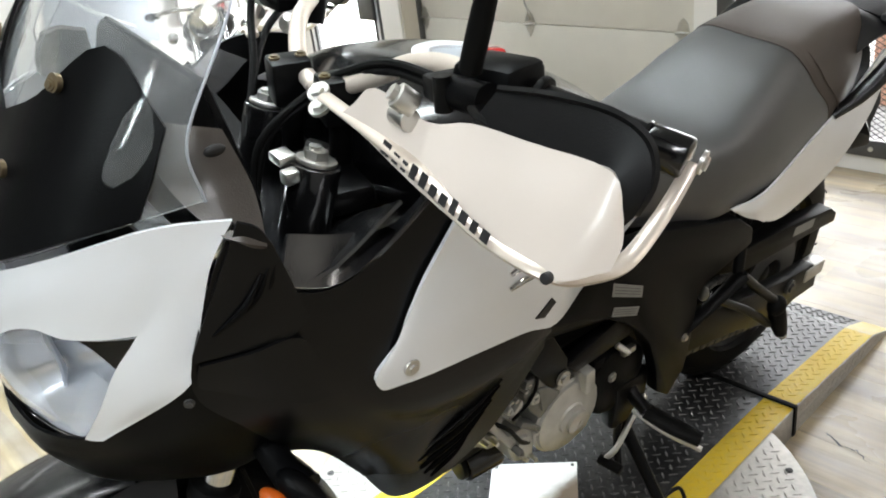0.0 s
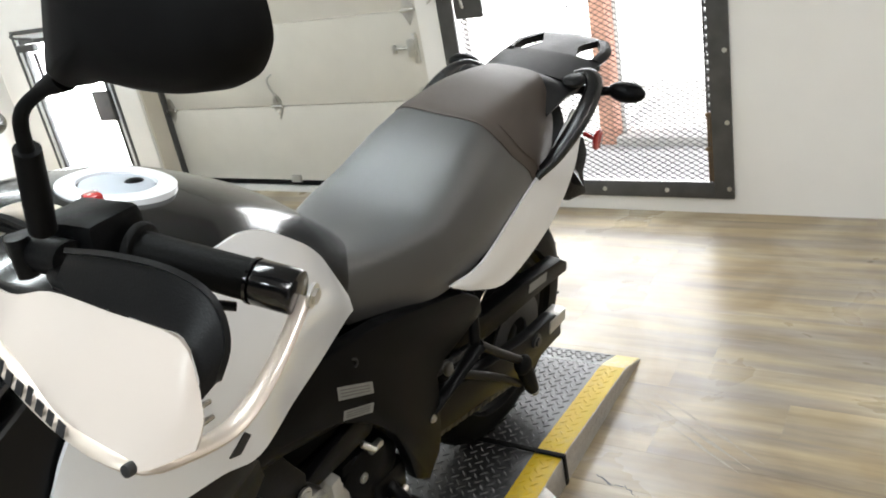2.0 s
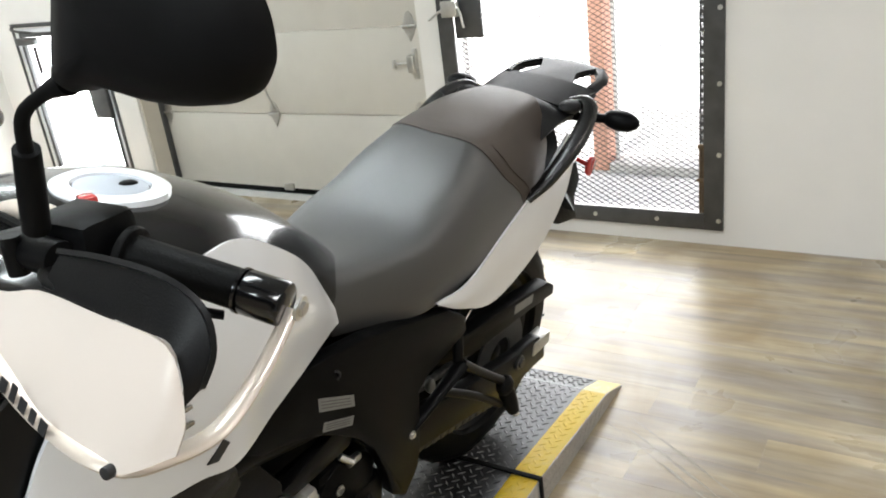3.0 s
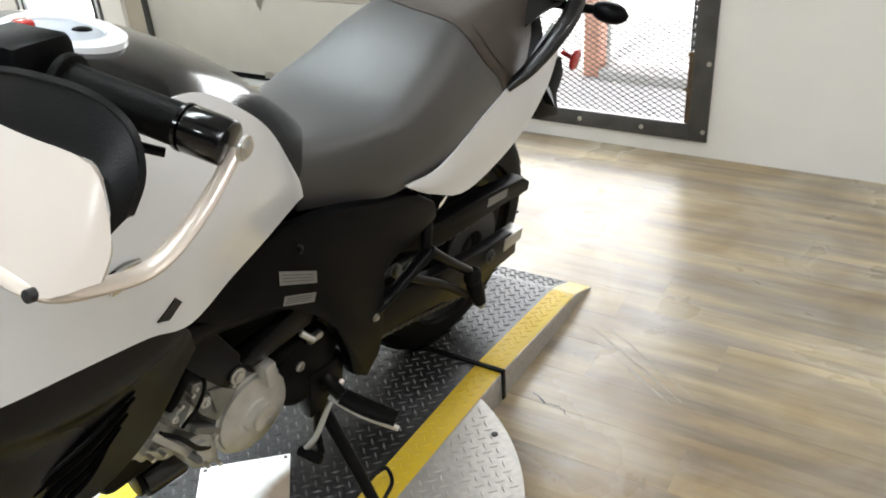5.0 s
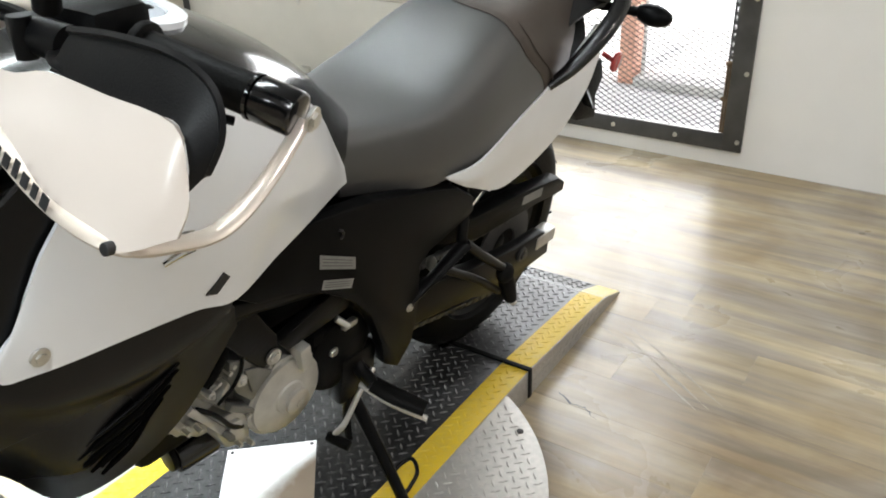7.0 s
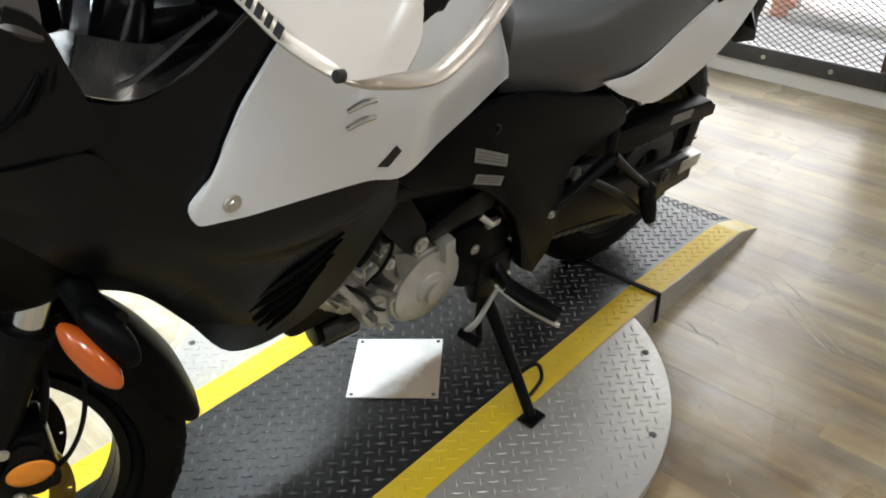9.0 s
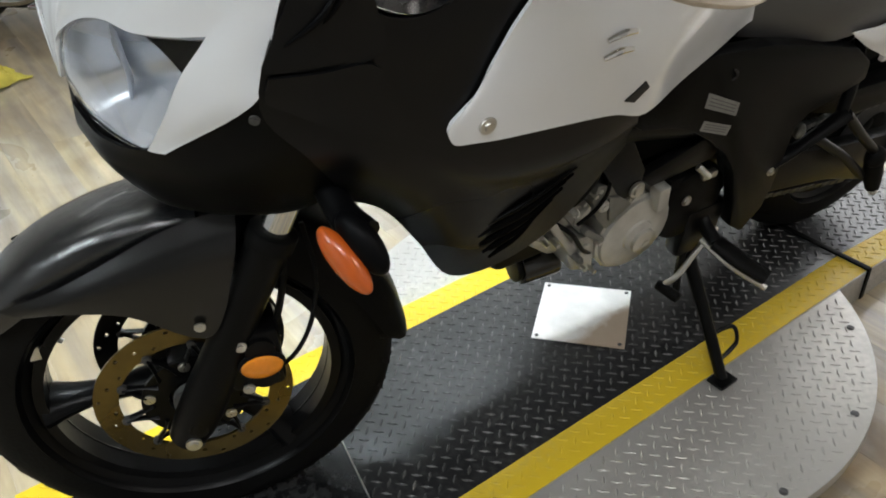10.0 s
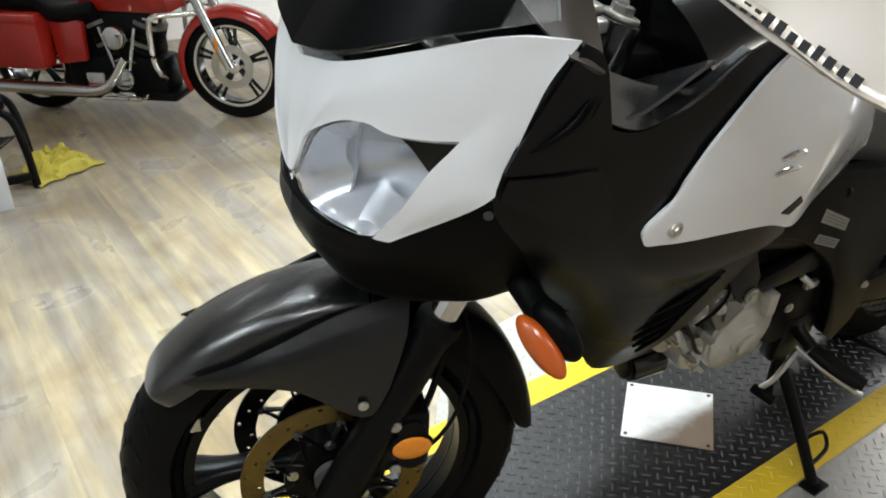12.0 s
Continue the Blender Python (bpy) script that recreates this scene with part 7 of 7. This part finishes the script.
    bmm.faces.new(ringsv[-1][::-1])
    bmesh.ops.recalc_face_normals(bmm, faces=bmm.faces)
    xf(bmm, UNSTEER @ Matrix.Translation((0, 0.0, 0)))
    spart("mirror_shell", xf(mir(bmm), Matrix.Translation(off)) if s < 0 else bmm, M_MIRROR, "matt black mirror housing", mr)
# master cylinder, clamps, yoke (turned places)
bpart("mirror_clamp", join_bm(box(-0.262, 0.530, 1.168, -0.222, 0.562, 1.190, 0.004), tube([(-0.228, 0.545, 1.188), (-0.222, 0.535, 1.150), (-0.215, 0.520, 1.105)], [0.016, 0.015, 0.013], 14)), M_BLACK_METAL, "black lever clamp under the mirror")
rsv = bpart("brake_reservoir", box(-0.285, 0.466, 1.128, -0.222, 0.528, 1.178, 0.005), M_BLACK_PLASTIC, "black brake fluid reservoir")
bpart("reservoir_cap", box(-0.287, 0.464, 1.1785, -0.220, 0.530, 1.187, 0.003), M_BLACK_METAL, "black reservoir lid", rsv)
bpart("reservoir_nipple", cyl((-0.235, 0.500, 1.187), (-0.235, 0.500, 1.200), 0.008, n=14, bev=0.002), M_BLACK_PLASTIC, "", rsv)
bpart("banjo_bolt", join_bm(bolt((-0.205, 0.470, 1.118), (0.4, -1, 0.2), 0.009, 0.012), cyl((-0.21, 0.48, 1.10), (-0.20, 0.468, 1.13), 0.008, n=14)), M_ALU, "bright brake line union")
for cx_, cy_ in ((-0.045, 0.376), (0.045, 0.392)):
    bc = bpart("bar_clamp", xf(box(-0.022, -0.026, -0.042, 0.022, 0.026, 0.016, 0.005), Matrix.Translation((cx_, cy_, 1.122)) @ pose(0, 0, 0, 0, 0, -16)), M_BLACK_METAL, "black bar clamp")
    for d_ in (-0.016, 0.016):
        bpart("clamp_screw", bolt((cx_ + 0.3 * d_, cy_ + d_, 1.138), (0, 0, 1), 0.0048, 0.005), M_BRONZE, "bronze coloured screw", bc)
    bpart("bar_riser", cyl((cx_, cy_ - 0.008, 1.0), (cx_, cy_, 1.082), 0.015, n=18), M_BLACK_METAL, "", bc)
spart("top_yoke", box(-0.13, P_clamp.y - 0.04, 0.985, 0.13, P_clamp.y + 0.03, 1.02, 0.012), M_BLACK_METAL, "black top yoke")
spart("yoke_nut", cyl((0, P_clamp.y - 0.005, 1.02), (0, P_clamp.y + 0.002, 1.034), 0.02, n=6), M_ALU, "bright yoke nut")
for fx, fy, fz in ((0.118, 0.309, 1.078), (-0.095, 0.365, 1.060)):
    ft = bpart("fork_top", cyl((fx, fy - 0.03, fz - 0.10), (fx, fy, fz), 0.030, n=28, bev=0.003), M_BLACK_GLOSS, "black fork top")
    bpart("fork_cap", join_bm(cyl((fx, fy, fz), (fx, fy + 0.002, fz + 0.006), 0.024, n=28, bev=0.002), cyl((fx, fy, fz + 0.006), (fx, fy + 0.003, fz + 0.016), 0.015, n=6), cyl((fx, fy, fz + 0.016), (fx, fy + 0.001, fz + 0.022), 0.007, n=14)), M_ALU, "bright fork cap", ft)
spart("lower_yoke", box(-0.13, 0.21, 0.86, 0.13, 0.29, 0.90, 0.012), M_BLACK_METAL, "black lower yoke")
spart("ignition", cyl((0, 0.42, 1.02), (0, 0.425, 1.06), 0.022, n=24, bev=0.003), M_BLACK_PLASTIC, "black ignition switch")
for d_ in (0.0, 0.010):
    bpart("cable", tube([(0.24, 0.395, 1.182 + d_), (0.14, 0.405, 1.168 + d_), (0.07, 0.40, 1.142 + d_), (0.02, 0.375, 1.108 + d_), (0.0, 0.312 - d_, 1.06), (0.02, 0.27, 0.98)], 0.005, 8), M_RUBBER, "black control cable")
bpart("brake_line", tube([(-0.215, 0.455, 1.150), (-0.205, 0.425, 1.180), (-0.19, 0.405, 1.150), (-0.14, 0.375, 1.10), (-0.10, 0.34, 1.045), (-0.09, 0.33, 0.96)], 0.0055, 8), M_RUBBER, "black brake line")
bpart("cable", tube([(-0.25, 0.49, 1.13), (-0.19, 0.42, 1.115), (-0.13, 0.36, 1.06), (-0.10, 0.33, 0.98)], 0.0055, 8), M_RUBBER, "black control cable")
spart("start_switch", box(0.262, P_grip_in.y - 0.012, P_grip_in.z + 0.026, 0.282, P_grip_in.y + 0.002, P_grip_in.z + 0.034, 0.002), M_RED, "red thumb switch")
bpart("cable_clip", box(0.085, 0.268, 1.082, 0.112, 0.290, 1.094, 0.003), M_ALU, "bright cable clip")
bpart("wire_plug", box(0.118, 0.262, 1.070, 0.134, 0.280, 1.086, 0.003), M_ALU, "bright wire plug")
for s in (1, -1):
    bpart("arm_bolt", bolt((0.118 if s > 0 else 0.135, 0.322 if s > 0 else 0.312, 1.158 if s > 0 else 1.150), (0.1, -0.6, 1), 0.0085, 0.009), M_ALU, "bright guard bolt")

# ---- the red touring motorcycle by the west side ----
RD = Vector((-0.70, -0.714, 0)).normalized()
RB = Matrix(((RD.x, -RD.y, 0, -2.655), (RD.y, RD.x, 0, 0.715), (0, 0, 1, 0), (0, 0, 0, 1)))  # u back, v to its right side, w up
red = thing("motorcycle", "red touring motorcycle with chrome engine and saddlebags", "motorcycle", at=RB)


def rp(name, bm, mat, label="", parent=None):
    return part(name, bm, mat, parent or red, label)


def road_wheel(put, c, r, w, rim, own, blades=10, mat=M_CHROME):
    wh = put("wheel", revolve([(rim - 0.02, -w * 0.3), (rim, -w * 0.42), (rim + 0.006, -w * 0.40), (rim + 0.006, w * 0.40), (rim, w * 0.42), (rim - 0.02, w * 0.3)], c, (0, 1, 0), 56), M_BLACK_GLOSS, "black rim with a bright lip", own)
    for q in (-1, 1):
        put("rim_lip", revolve([(rim - 0.012, q * w * 0.40), (rim + 0.005, q * w * 0.43), (rim + 0.004, q * w * 0.46), (rim - 0.012, q * w * 0.44)], c, (0, 1, 0), 56), mat, "chrome rim lip", wh)
    prof = [(rim + (r - rim) * math.sin(math.pi * k / 10) ** 0.7, -math.cos(math.pi * k / 10) * w / 2) for k in range(11)]
    put("tyre", revolve(prof, c, (0, 1, 0), 56), M_RUBBER, "", wh)
    put("hub", cyl(c - Vector((0, w * 0.5, 0)), c + Vector((0, w * 0.5, 0)), 0.035, n=24, bev=0.004), M_CHROME, "", wh)
    for k in range(blades):
        a = 2 * math.pi * (k // 2) / (blades // 2) + (0.10 if k % 2 else -0.10) + 0.3
        d = Vector((math.cos(a), 0, math.sin(a)))
        put("spoke", tube([c + d * 0.03, c + d * (rim - 0.01)], [0.011, 0.008], 8, 2), M_BLACK_GLOSS, "", wh)
    return wh


FC, RC = Vector((0, 0, 0.26)), Vector((1.03, 0, 0.235))
fwh = road_wheel(rp, FC, 0.262, 0.09, 0.196, red)
rp("brake_disc", ring(FC + Vector((0, 0.05, 0)), (0, 1, 0), 0.066, 0.104, 0.002, 48), M_ALU, "drilled disc", fwh)
road_wheel(rp, RC, 0.235, 0.12, 0.165, red)
rows = []
for a in (208, 190, 165, 130, 95, 60, 35):
    d = Vector((-math.cos(radians(a)), 0, math.sin(radians(a))))
    rows.append([tuple(FC + d * (0.285 - k * 0.05) + Vector((0, u * 0.062, 0))) for u, k in ((-1, 1), (-0.8, 0.3), (0, 0), (0.8, 0.3), (1, 1))])
rp("front_fender", patch(rows, 4, 3, 0.004, inward=tuple(FC)), M_REDPAINT, "glossy red front fender")
for s in (1, -1):
    fk = rp("fork_leg", tube([FC + Vector((0, s * 0.075, 0)), FC + Vector((0.09, s * 0.075, 0.22)), FC + Vector((0.16, s * 0.075, 0.40))], [0.024, 0.024, 0.022], 14), M_CHROME, "chrome fork leg")
    rp("reflector", ball(FC + Vector((0.045, s * 0.10, 0.115)), 0.009, 0.004, 0.045), M_AMBER, "amber reflector", fk)
    rp("saddlebag", join_bm(box(0.86, s * 0.15 - 0.06, 0.25, 1.30, s * 0.15 + 0.06, 0.50, 0.03)), M_REDPAINT, "glossy red saddlebag")
    rp("bag_lid", box(0.86, s * 0.15 - 0.062, 0.455, 1.305, s * 0.15 + 0.062, 0.512, 0.02), M_REDPAINT, "glossy red lid")
    rp("side_cover", side_plate_v([(0.70, 0.28), (0.85, 0.26), (0.86, 0.46), (0.78, 0.50), (0.69, 0.46)], s * 0.10, 0.03), M_REDPAINT, "red side cover")
    rp("crash_bar", tube([(0.13, s * 0.09, 0.515), (0.23, s * 0.16, 0.518), (0.296, s * 0.18, 0.508), (0.318, s * 0.18, 0.460), (0.320, s * 0.18, 0.322), (0.306, s * 0.165, 0.250), (0.33, s * 0.08, 0.20)], 0.013, 12), M_CHROME, "chrome crash bar")
    rp("exhaust_pipe", tube([(0.50, s * 0.12, 0.30), (0.62, s * 0.14, 0.16), (0.85, s * 0.15, 0.15), (1.25, s * 0.16, 0.16)], [0.022, 0.024, 0.032, 0.034], 14), M_CHROME, "chrome exhaust pipe")
rp("fuel_tank", loft_u([(0.26, [(0, 0.62), (0.08, 0.61), (0.11, 0.56), (0.08, 0.51)]), (0.42, [(0, 0.68), (0.10, 0.67), (0.13, 0.60), (0.09, 0.51)]), (0.70, [(0, 0.62), (0.07, 0.61), (0.09, 0.56), (0.06, 0.51)])]), M_REDPAINT, "glossy red fuel tank")
rp("saddle", loft_u([(0.62, [(0, 0.56), (0.09, 0.56), (0.12, 0.52), (0.09, 0.48)]), (0.80, [(0, 0.54), (0.13, 0.54), (0.16, 0.50), (0.12, 0.46)]), (0.92, [(0, 0.60), (0.12, 0.60), (0.14, 0.54), (0.11, 0.48)]), (1.15, [(0, 0.60), (0.10, 0.60), (0.12, 0.55), (0.09, 0.49)])]), M_RUBBER, "black leather saddle")
rp("rear_fender", loft_u([(0.85, [(0, 0.52), (0.07, 0.51), (0.085, 0.40)]), (1.10, [(0, 0.53), (0.07, 0.52), (0.085, 0.38)]), (1.33, [(0, 0.42), (0.07, 0.41), (0.08, 0.28)])]), M_REDPAINT, "red rear fender")
eng = rp("engine", join_bm(box(0.32, -0.085, 0.10, 0.84, 0.085, 0.30, 0.03), box(0.36, -0.07, 0.28, 0.80, 0.07, 0.52, 0.03)), M_BLACK_METAL, "black engine case")
for c0, c1 in (((0.48, 0, 0.26), (0.40, 0, 0.47)), ((0.58, 0, 0.26), (0.66, 0, 0.47))):
    for k in range(7):
        t0, t1 = k / 7, (k + 0.55) / 7
        p0 = Vector(c0) + (Vector(c1) - Vector(c0)) * t0
        p1 = Vector(c0) + (Vector(c1) - Vector(c0)) * t1
        rp("cooling_fin", cyl(p0, p1, 0.085, n=24), M_BLACK_METAL if k % 3 else M_CAST_DARK, "", eng)
    rp("rocker_cover", cyl(Vector(c1), Vector(c1) + (Vector(c1) - Vector(c0)).normalized() * 0.05, 0.075, 0.055, n=24, bev=0.01), M_CHROME, "", eng)
for s in (1, -1):
    rp("cam_cover", cyl((0.53, s * 0.09, 0.20), (0.53, s * 0.125, 0.20), 0.055, n=32, bev=0.008), M_CHROME, "chrome cam cover", eng)
    rp("primary_cover", box(0.62, s * 0.105 - 0.02, 0.15, 0.72, s * 0.105 + 0.02, 0.23, 0.012), M_CHROME, "", eng)
    rp("air_cleaner", join_bm(cyl((0.53, s * 0.09, 0.40), (0.53, s * 0.145, 0.40), 0.055, n=28, bev=0.012)), M_CHROME, "chrome air cleaner", eng)
    rp("footboard", box(0.38, s * 0.20 - 0.05, 0.135, 0.58, s * 0.20 + 0.05, 0.155, 0.006), M_CHROME, "chrome footboard")
    rp("pushrod_tube", join_bm(cyl((0.50, s * 0.095, 0.24), (0.44, s * 0.095, 0.44), 0.009), cyl((0.57, s * 0.095, 0.24), (0.62, s * 0.095, 0.44), 0.009)), M_CHROME, "", eng)
rp("lower_frame", box(0.28, -0.10, 0.09, 1.0, 0.10, 0.13, 0.012), M_BLACK_METAL, "black frame rails")

# ---- a chrome cruiser behind, seen past the windscreen ----
CB = Matrix.Translation((-2.53, 1.43, 0)) @ pose(0, 0, 0, 0, 0, 152)
cru = thing("motorcycle", "black cruiser motorcycle with chrome headlamp and fork", "motorcycle", at=CB)


def cp(name, bm, mat, label="", parent=None):
    return part(name, bm, mat, parent or cru, label)


CF, CRr = Vector((0, 0, 0.27)), Vector((1.15, 0, 0.26))
road_wheel(cp, CF, 0.27, 0.09, 0.20, cru, 12)
road_wheel(cp, CRr, 0.26, 0.12, 0.18, cru, 12)
for s in (1, -1):
    cp("fork_leg", tube([CF + Vector((0, s * 0.075, 0)), CF + Vector((0.13, s * 0.075, 0.30)), CF + Vector((0.25, s * 0.075, 0.58))], [0.022, 0.021, 0.018], 14), M_CHROME, "chrome fork leg")
    cp("handlebar", tube([(0.28, 0, 0.88), (0.29, s * 0.12, 0.90), (0.31, s * 0.20, 0.90), (0.42, s * 0.27, 0.87)], 0.012, 10), M_CHROME, "chrome handlebar")
    cp("grip", cyl((0.39, s * 0.252, 0.878), (0.49, s * 0.305, 0.858), 0.017, n=14, bev=0.003), M_RUBBER, "black grip")
    cp("indicator", ball((0.20, s * 0.19, 0.78), 0.035, 0.03, 0.03), M_CHROME, "chrome indicator")
hl2 = cp("headlamp", revolve([(0.0, 0.10), (0.05, 0.085), (0.085, 0.03), (0.092, 0.0), (0.085, -0.008), (0.08, 0.004), (0.0, 0.01)], (0.13, 0, 0.83), (1, 0, 0.05), 40, False), M_CHROME, "chrome headlamp shell")
cp("lamp_lens", ball((0.128, 0, 0.83), 0.012, 0.079, 0.079, 24), M_CLEAR, "clear lens", hl2)
cp("triple_clamp", box(0.20, -0.10, 0.83, 0.30, 0.10, 0.87, 0.012), M_BLACK_METAL, "black fork clamp")
cp("fork_brace", box(0.12, -0.10, 0.56, 0.16, 0.10, 0.60, 0.01), M_BLACK_METAL, "black fork brace")
cp("fuel_tank", loft_u([(0.36, [(0, 0.78), (0.07, 0.77), (0.10, 0.71), (0.06, 0.66)]), (0.52, [(0, 0.83), (0.12, 0.81), (0.15, 0.74), (0.08, 0.66)]), (0.80, [(0, 0.76), (0.07, 0.75), (0.09, 0.70), (0.06, 0.64)])]), M_BLACK_GLOSS, "black fuel tank")
cp("saddle", loft_u([(0.74, [(0, 0.68), (0.10, 0.68), (0.13, 0.63), (0.09, 0.58)]), (0.92, [(0, 0.65), (0.14, 0.65), (0.16, 0.60), (0.11, 0.56)]), (1.25, [(0, 0.70), (0.09, 0.70), (0.10, 0.64), (0.08, 0.58)])]), M_SEAT, "black saddle")
cp("engine", join_bm(box(0.38, -0.12, 0.16, 0.80, 0.12, 0.40, 0.04), cyl((0.50, 0, 0.38), (0.42, 0, 0.62), 0.095, n=24), cyl((0.62, 0, 0.38), (0.70, 0, 0.62), 0.095, n=24), box(0.20, -0.09, 0.14, 0.95, 0.09, 0.62, 0.03)), M_BLACK_METAL, "black engine and frame")
cp("air_cleaner", cyl((0.56, 0.10, 0.50), (0.56, 0.17, 0.50), 0.07, n=28, bev=0.012), M_CHROME, "chrome air cleaner")
cp("air_cleaner", cyl((0.56, -0.10, 0.50), (0.56, -0.17, 0.50), 0.07, n=28, bev=0.012), M_CHROME, "chrome air cleaner")
cp("lower_fork", box(0.03, -0.10, 0.36, 0.10, 0.10, 0.56, 0.02), M_BLACK_METAL, "black fork shroud")
cp("fender", patch([[tuple(CF + Vector((-math.cos(radians(a)), 0, math.sin(radians(a)))) * (0.295 - k * 0.05) + Vector((0, u * 0.065, 0))) for u, k in ((-1, 1), (-0.8, 0.3), (0, 0), (0.8, 0.3), (1, 1))] for a in (20, 60, 100, 140, 175)], 4, 3, 0.004, inward=tuple(CF)), M_BLACK_GLOSS, "black front fender")
cp("exhaust_pipe", tube([(0.46, 0.13, 0.50), (0.40, 0.17, 0.36), (0.60, 0.18, 0.22), (1.3, 0.18, 0.22)], [0.022, 0.022, 0.03, 0.034], 14), M_CHROME, "chrome exhaust")

# ---- plank floor ----
PW, PL_ = 0.152, 1.22
plank_mesh = {}


def plank(x0, x1, y0):
    key = round(x1 - x0, 3)
    if key not in plank_mesh:
        L, g, t = x1 - x0, 0.0001, 0.004
        me = bpy.data.meshes.new("plank")
        c = 0.0003
        V = [(g, g, -t), (L - g, g, -t), (L - g, PW - g, -t), (g, PW - g, -t), (g, g, -c), (L - g, g, -c), (L - g, PW - g, -c), (g, PW - g, -c),
             (g + c, g + c, 0), (L - g - c, g + c, 0), (L - g - c, PW - g - c, 0), (g + c, PW - g - c, 0)]
        me.from_pydata(V, [], [(0, 1, 5, 4), (1, 2, 6, 5), (2, 3, 7, 6), (3, 0, 4, 7), (4, 5, 9, 8), (5, 6, 10, 9), (6, 7, 11, 10), (7, 4, 8, 11), (8, 9, 10, 11)])
        me.materials.append(M_PLANK)
        plank_mesh[key] = me
    return plank_mesh[key]


rng = random.Random(5)
far_v, far_f, near_n = [], [], 0
y = YB
row = 0
while y < YF - 0.001:
    off = rng.uniform(0, PL_)
    x = XL - off
    while x < XR:
        x0, x1 = max(x, XL), min(x + PL_, XR)
        if x1 - x0 > 0.02:
            near = -3.6 < (x0 + x1) / 2 < 2.4 and -1.2 < y < YF
            me = plank(x0, round(x1, 4), y)
            if near and near_n < 300:
                ob = new("plank", me)
                ob.location = (x0, y, 0)
                ob.parent = floor
                near_n += 1
            else:
                i = len(far_v)
                far_v.extend((x0 + v.co.x, y + v.co.y, v.co.z) for v in me.vertices)
                far_f.extend(tuple(i + k for k in p.vertices) for p in me.polygons)
        x += PL_
    y += PW
me = bpy.data.meshes.new("planks_beyond")
me.from_pydata(far_v, [], far_f)
me.materials.append(M_PLANK)
o = new("planks_beyond", me)
o.parent = floor
o["kind"] = "stuff"
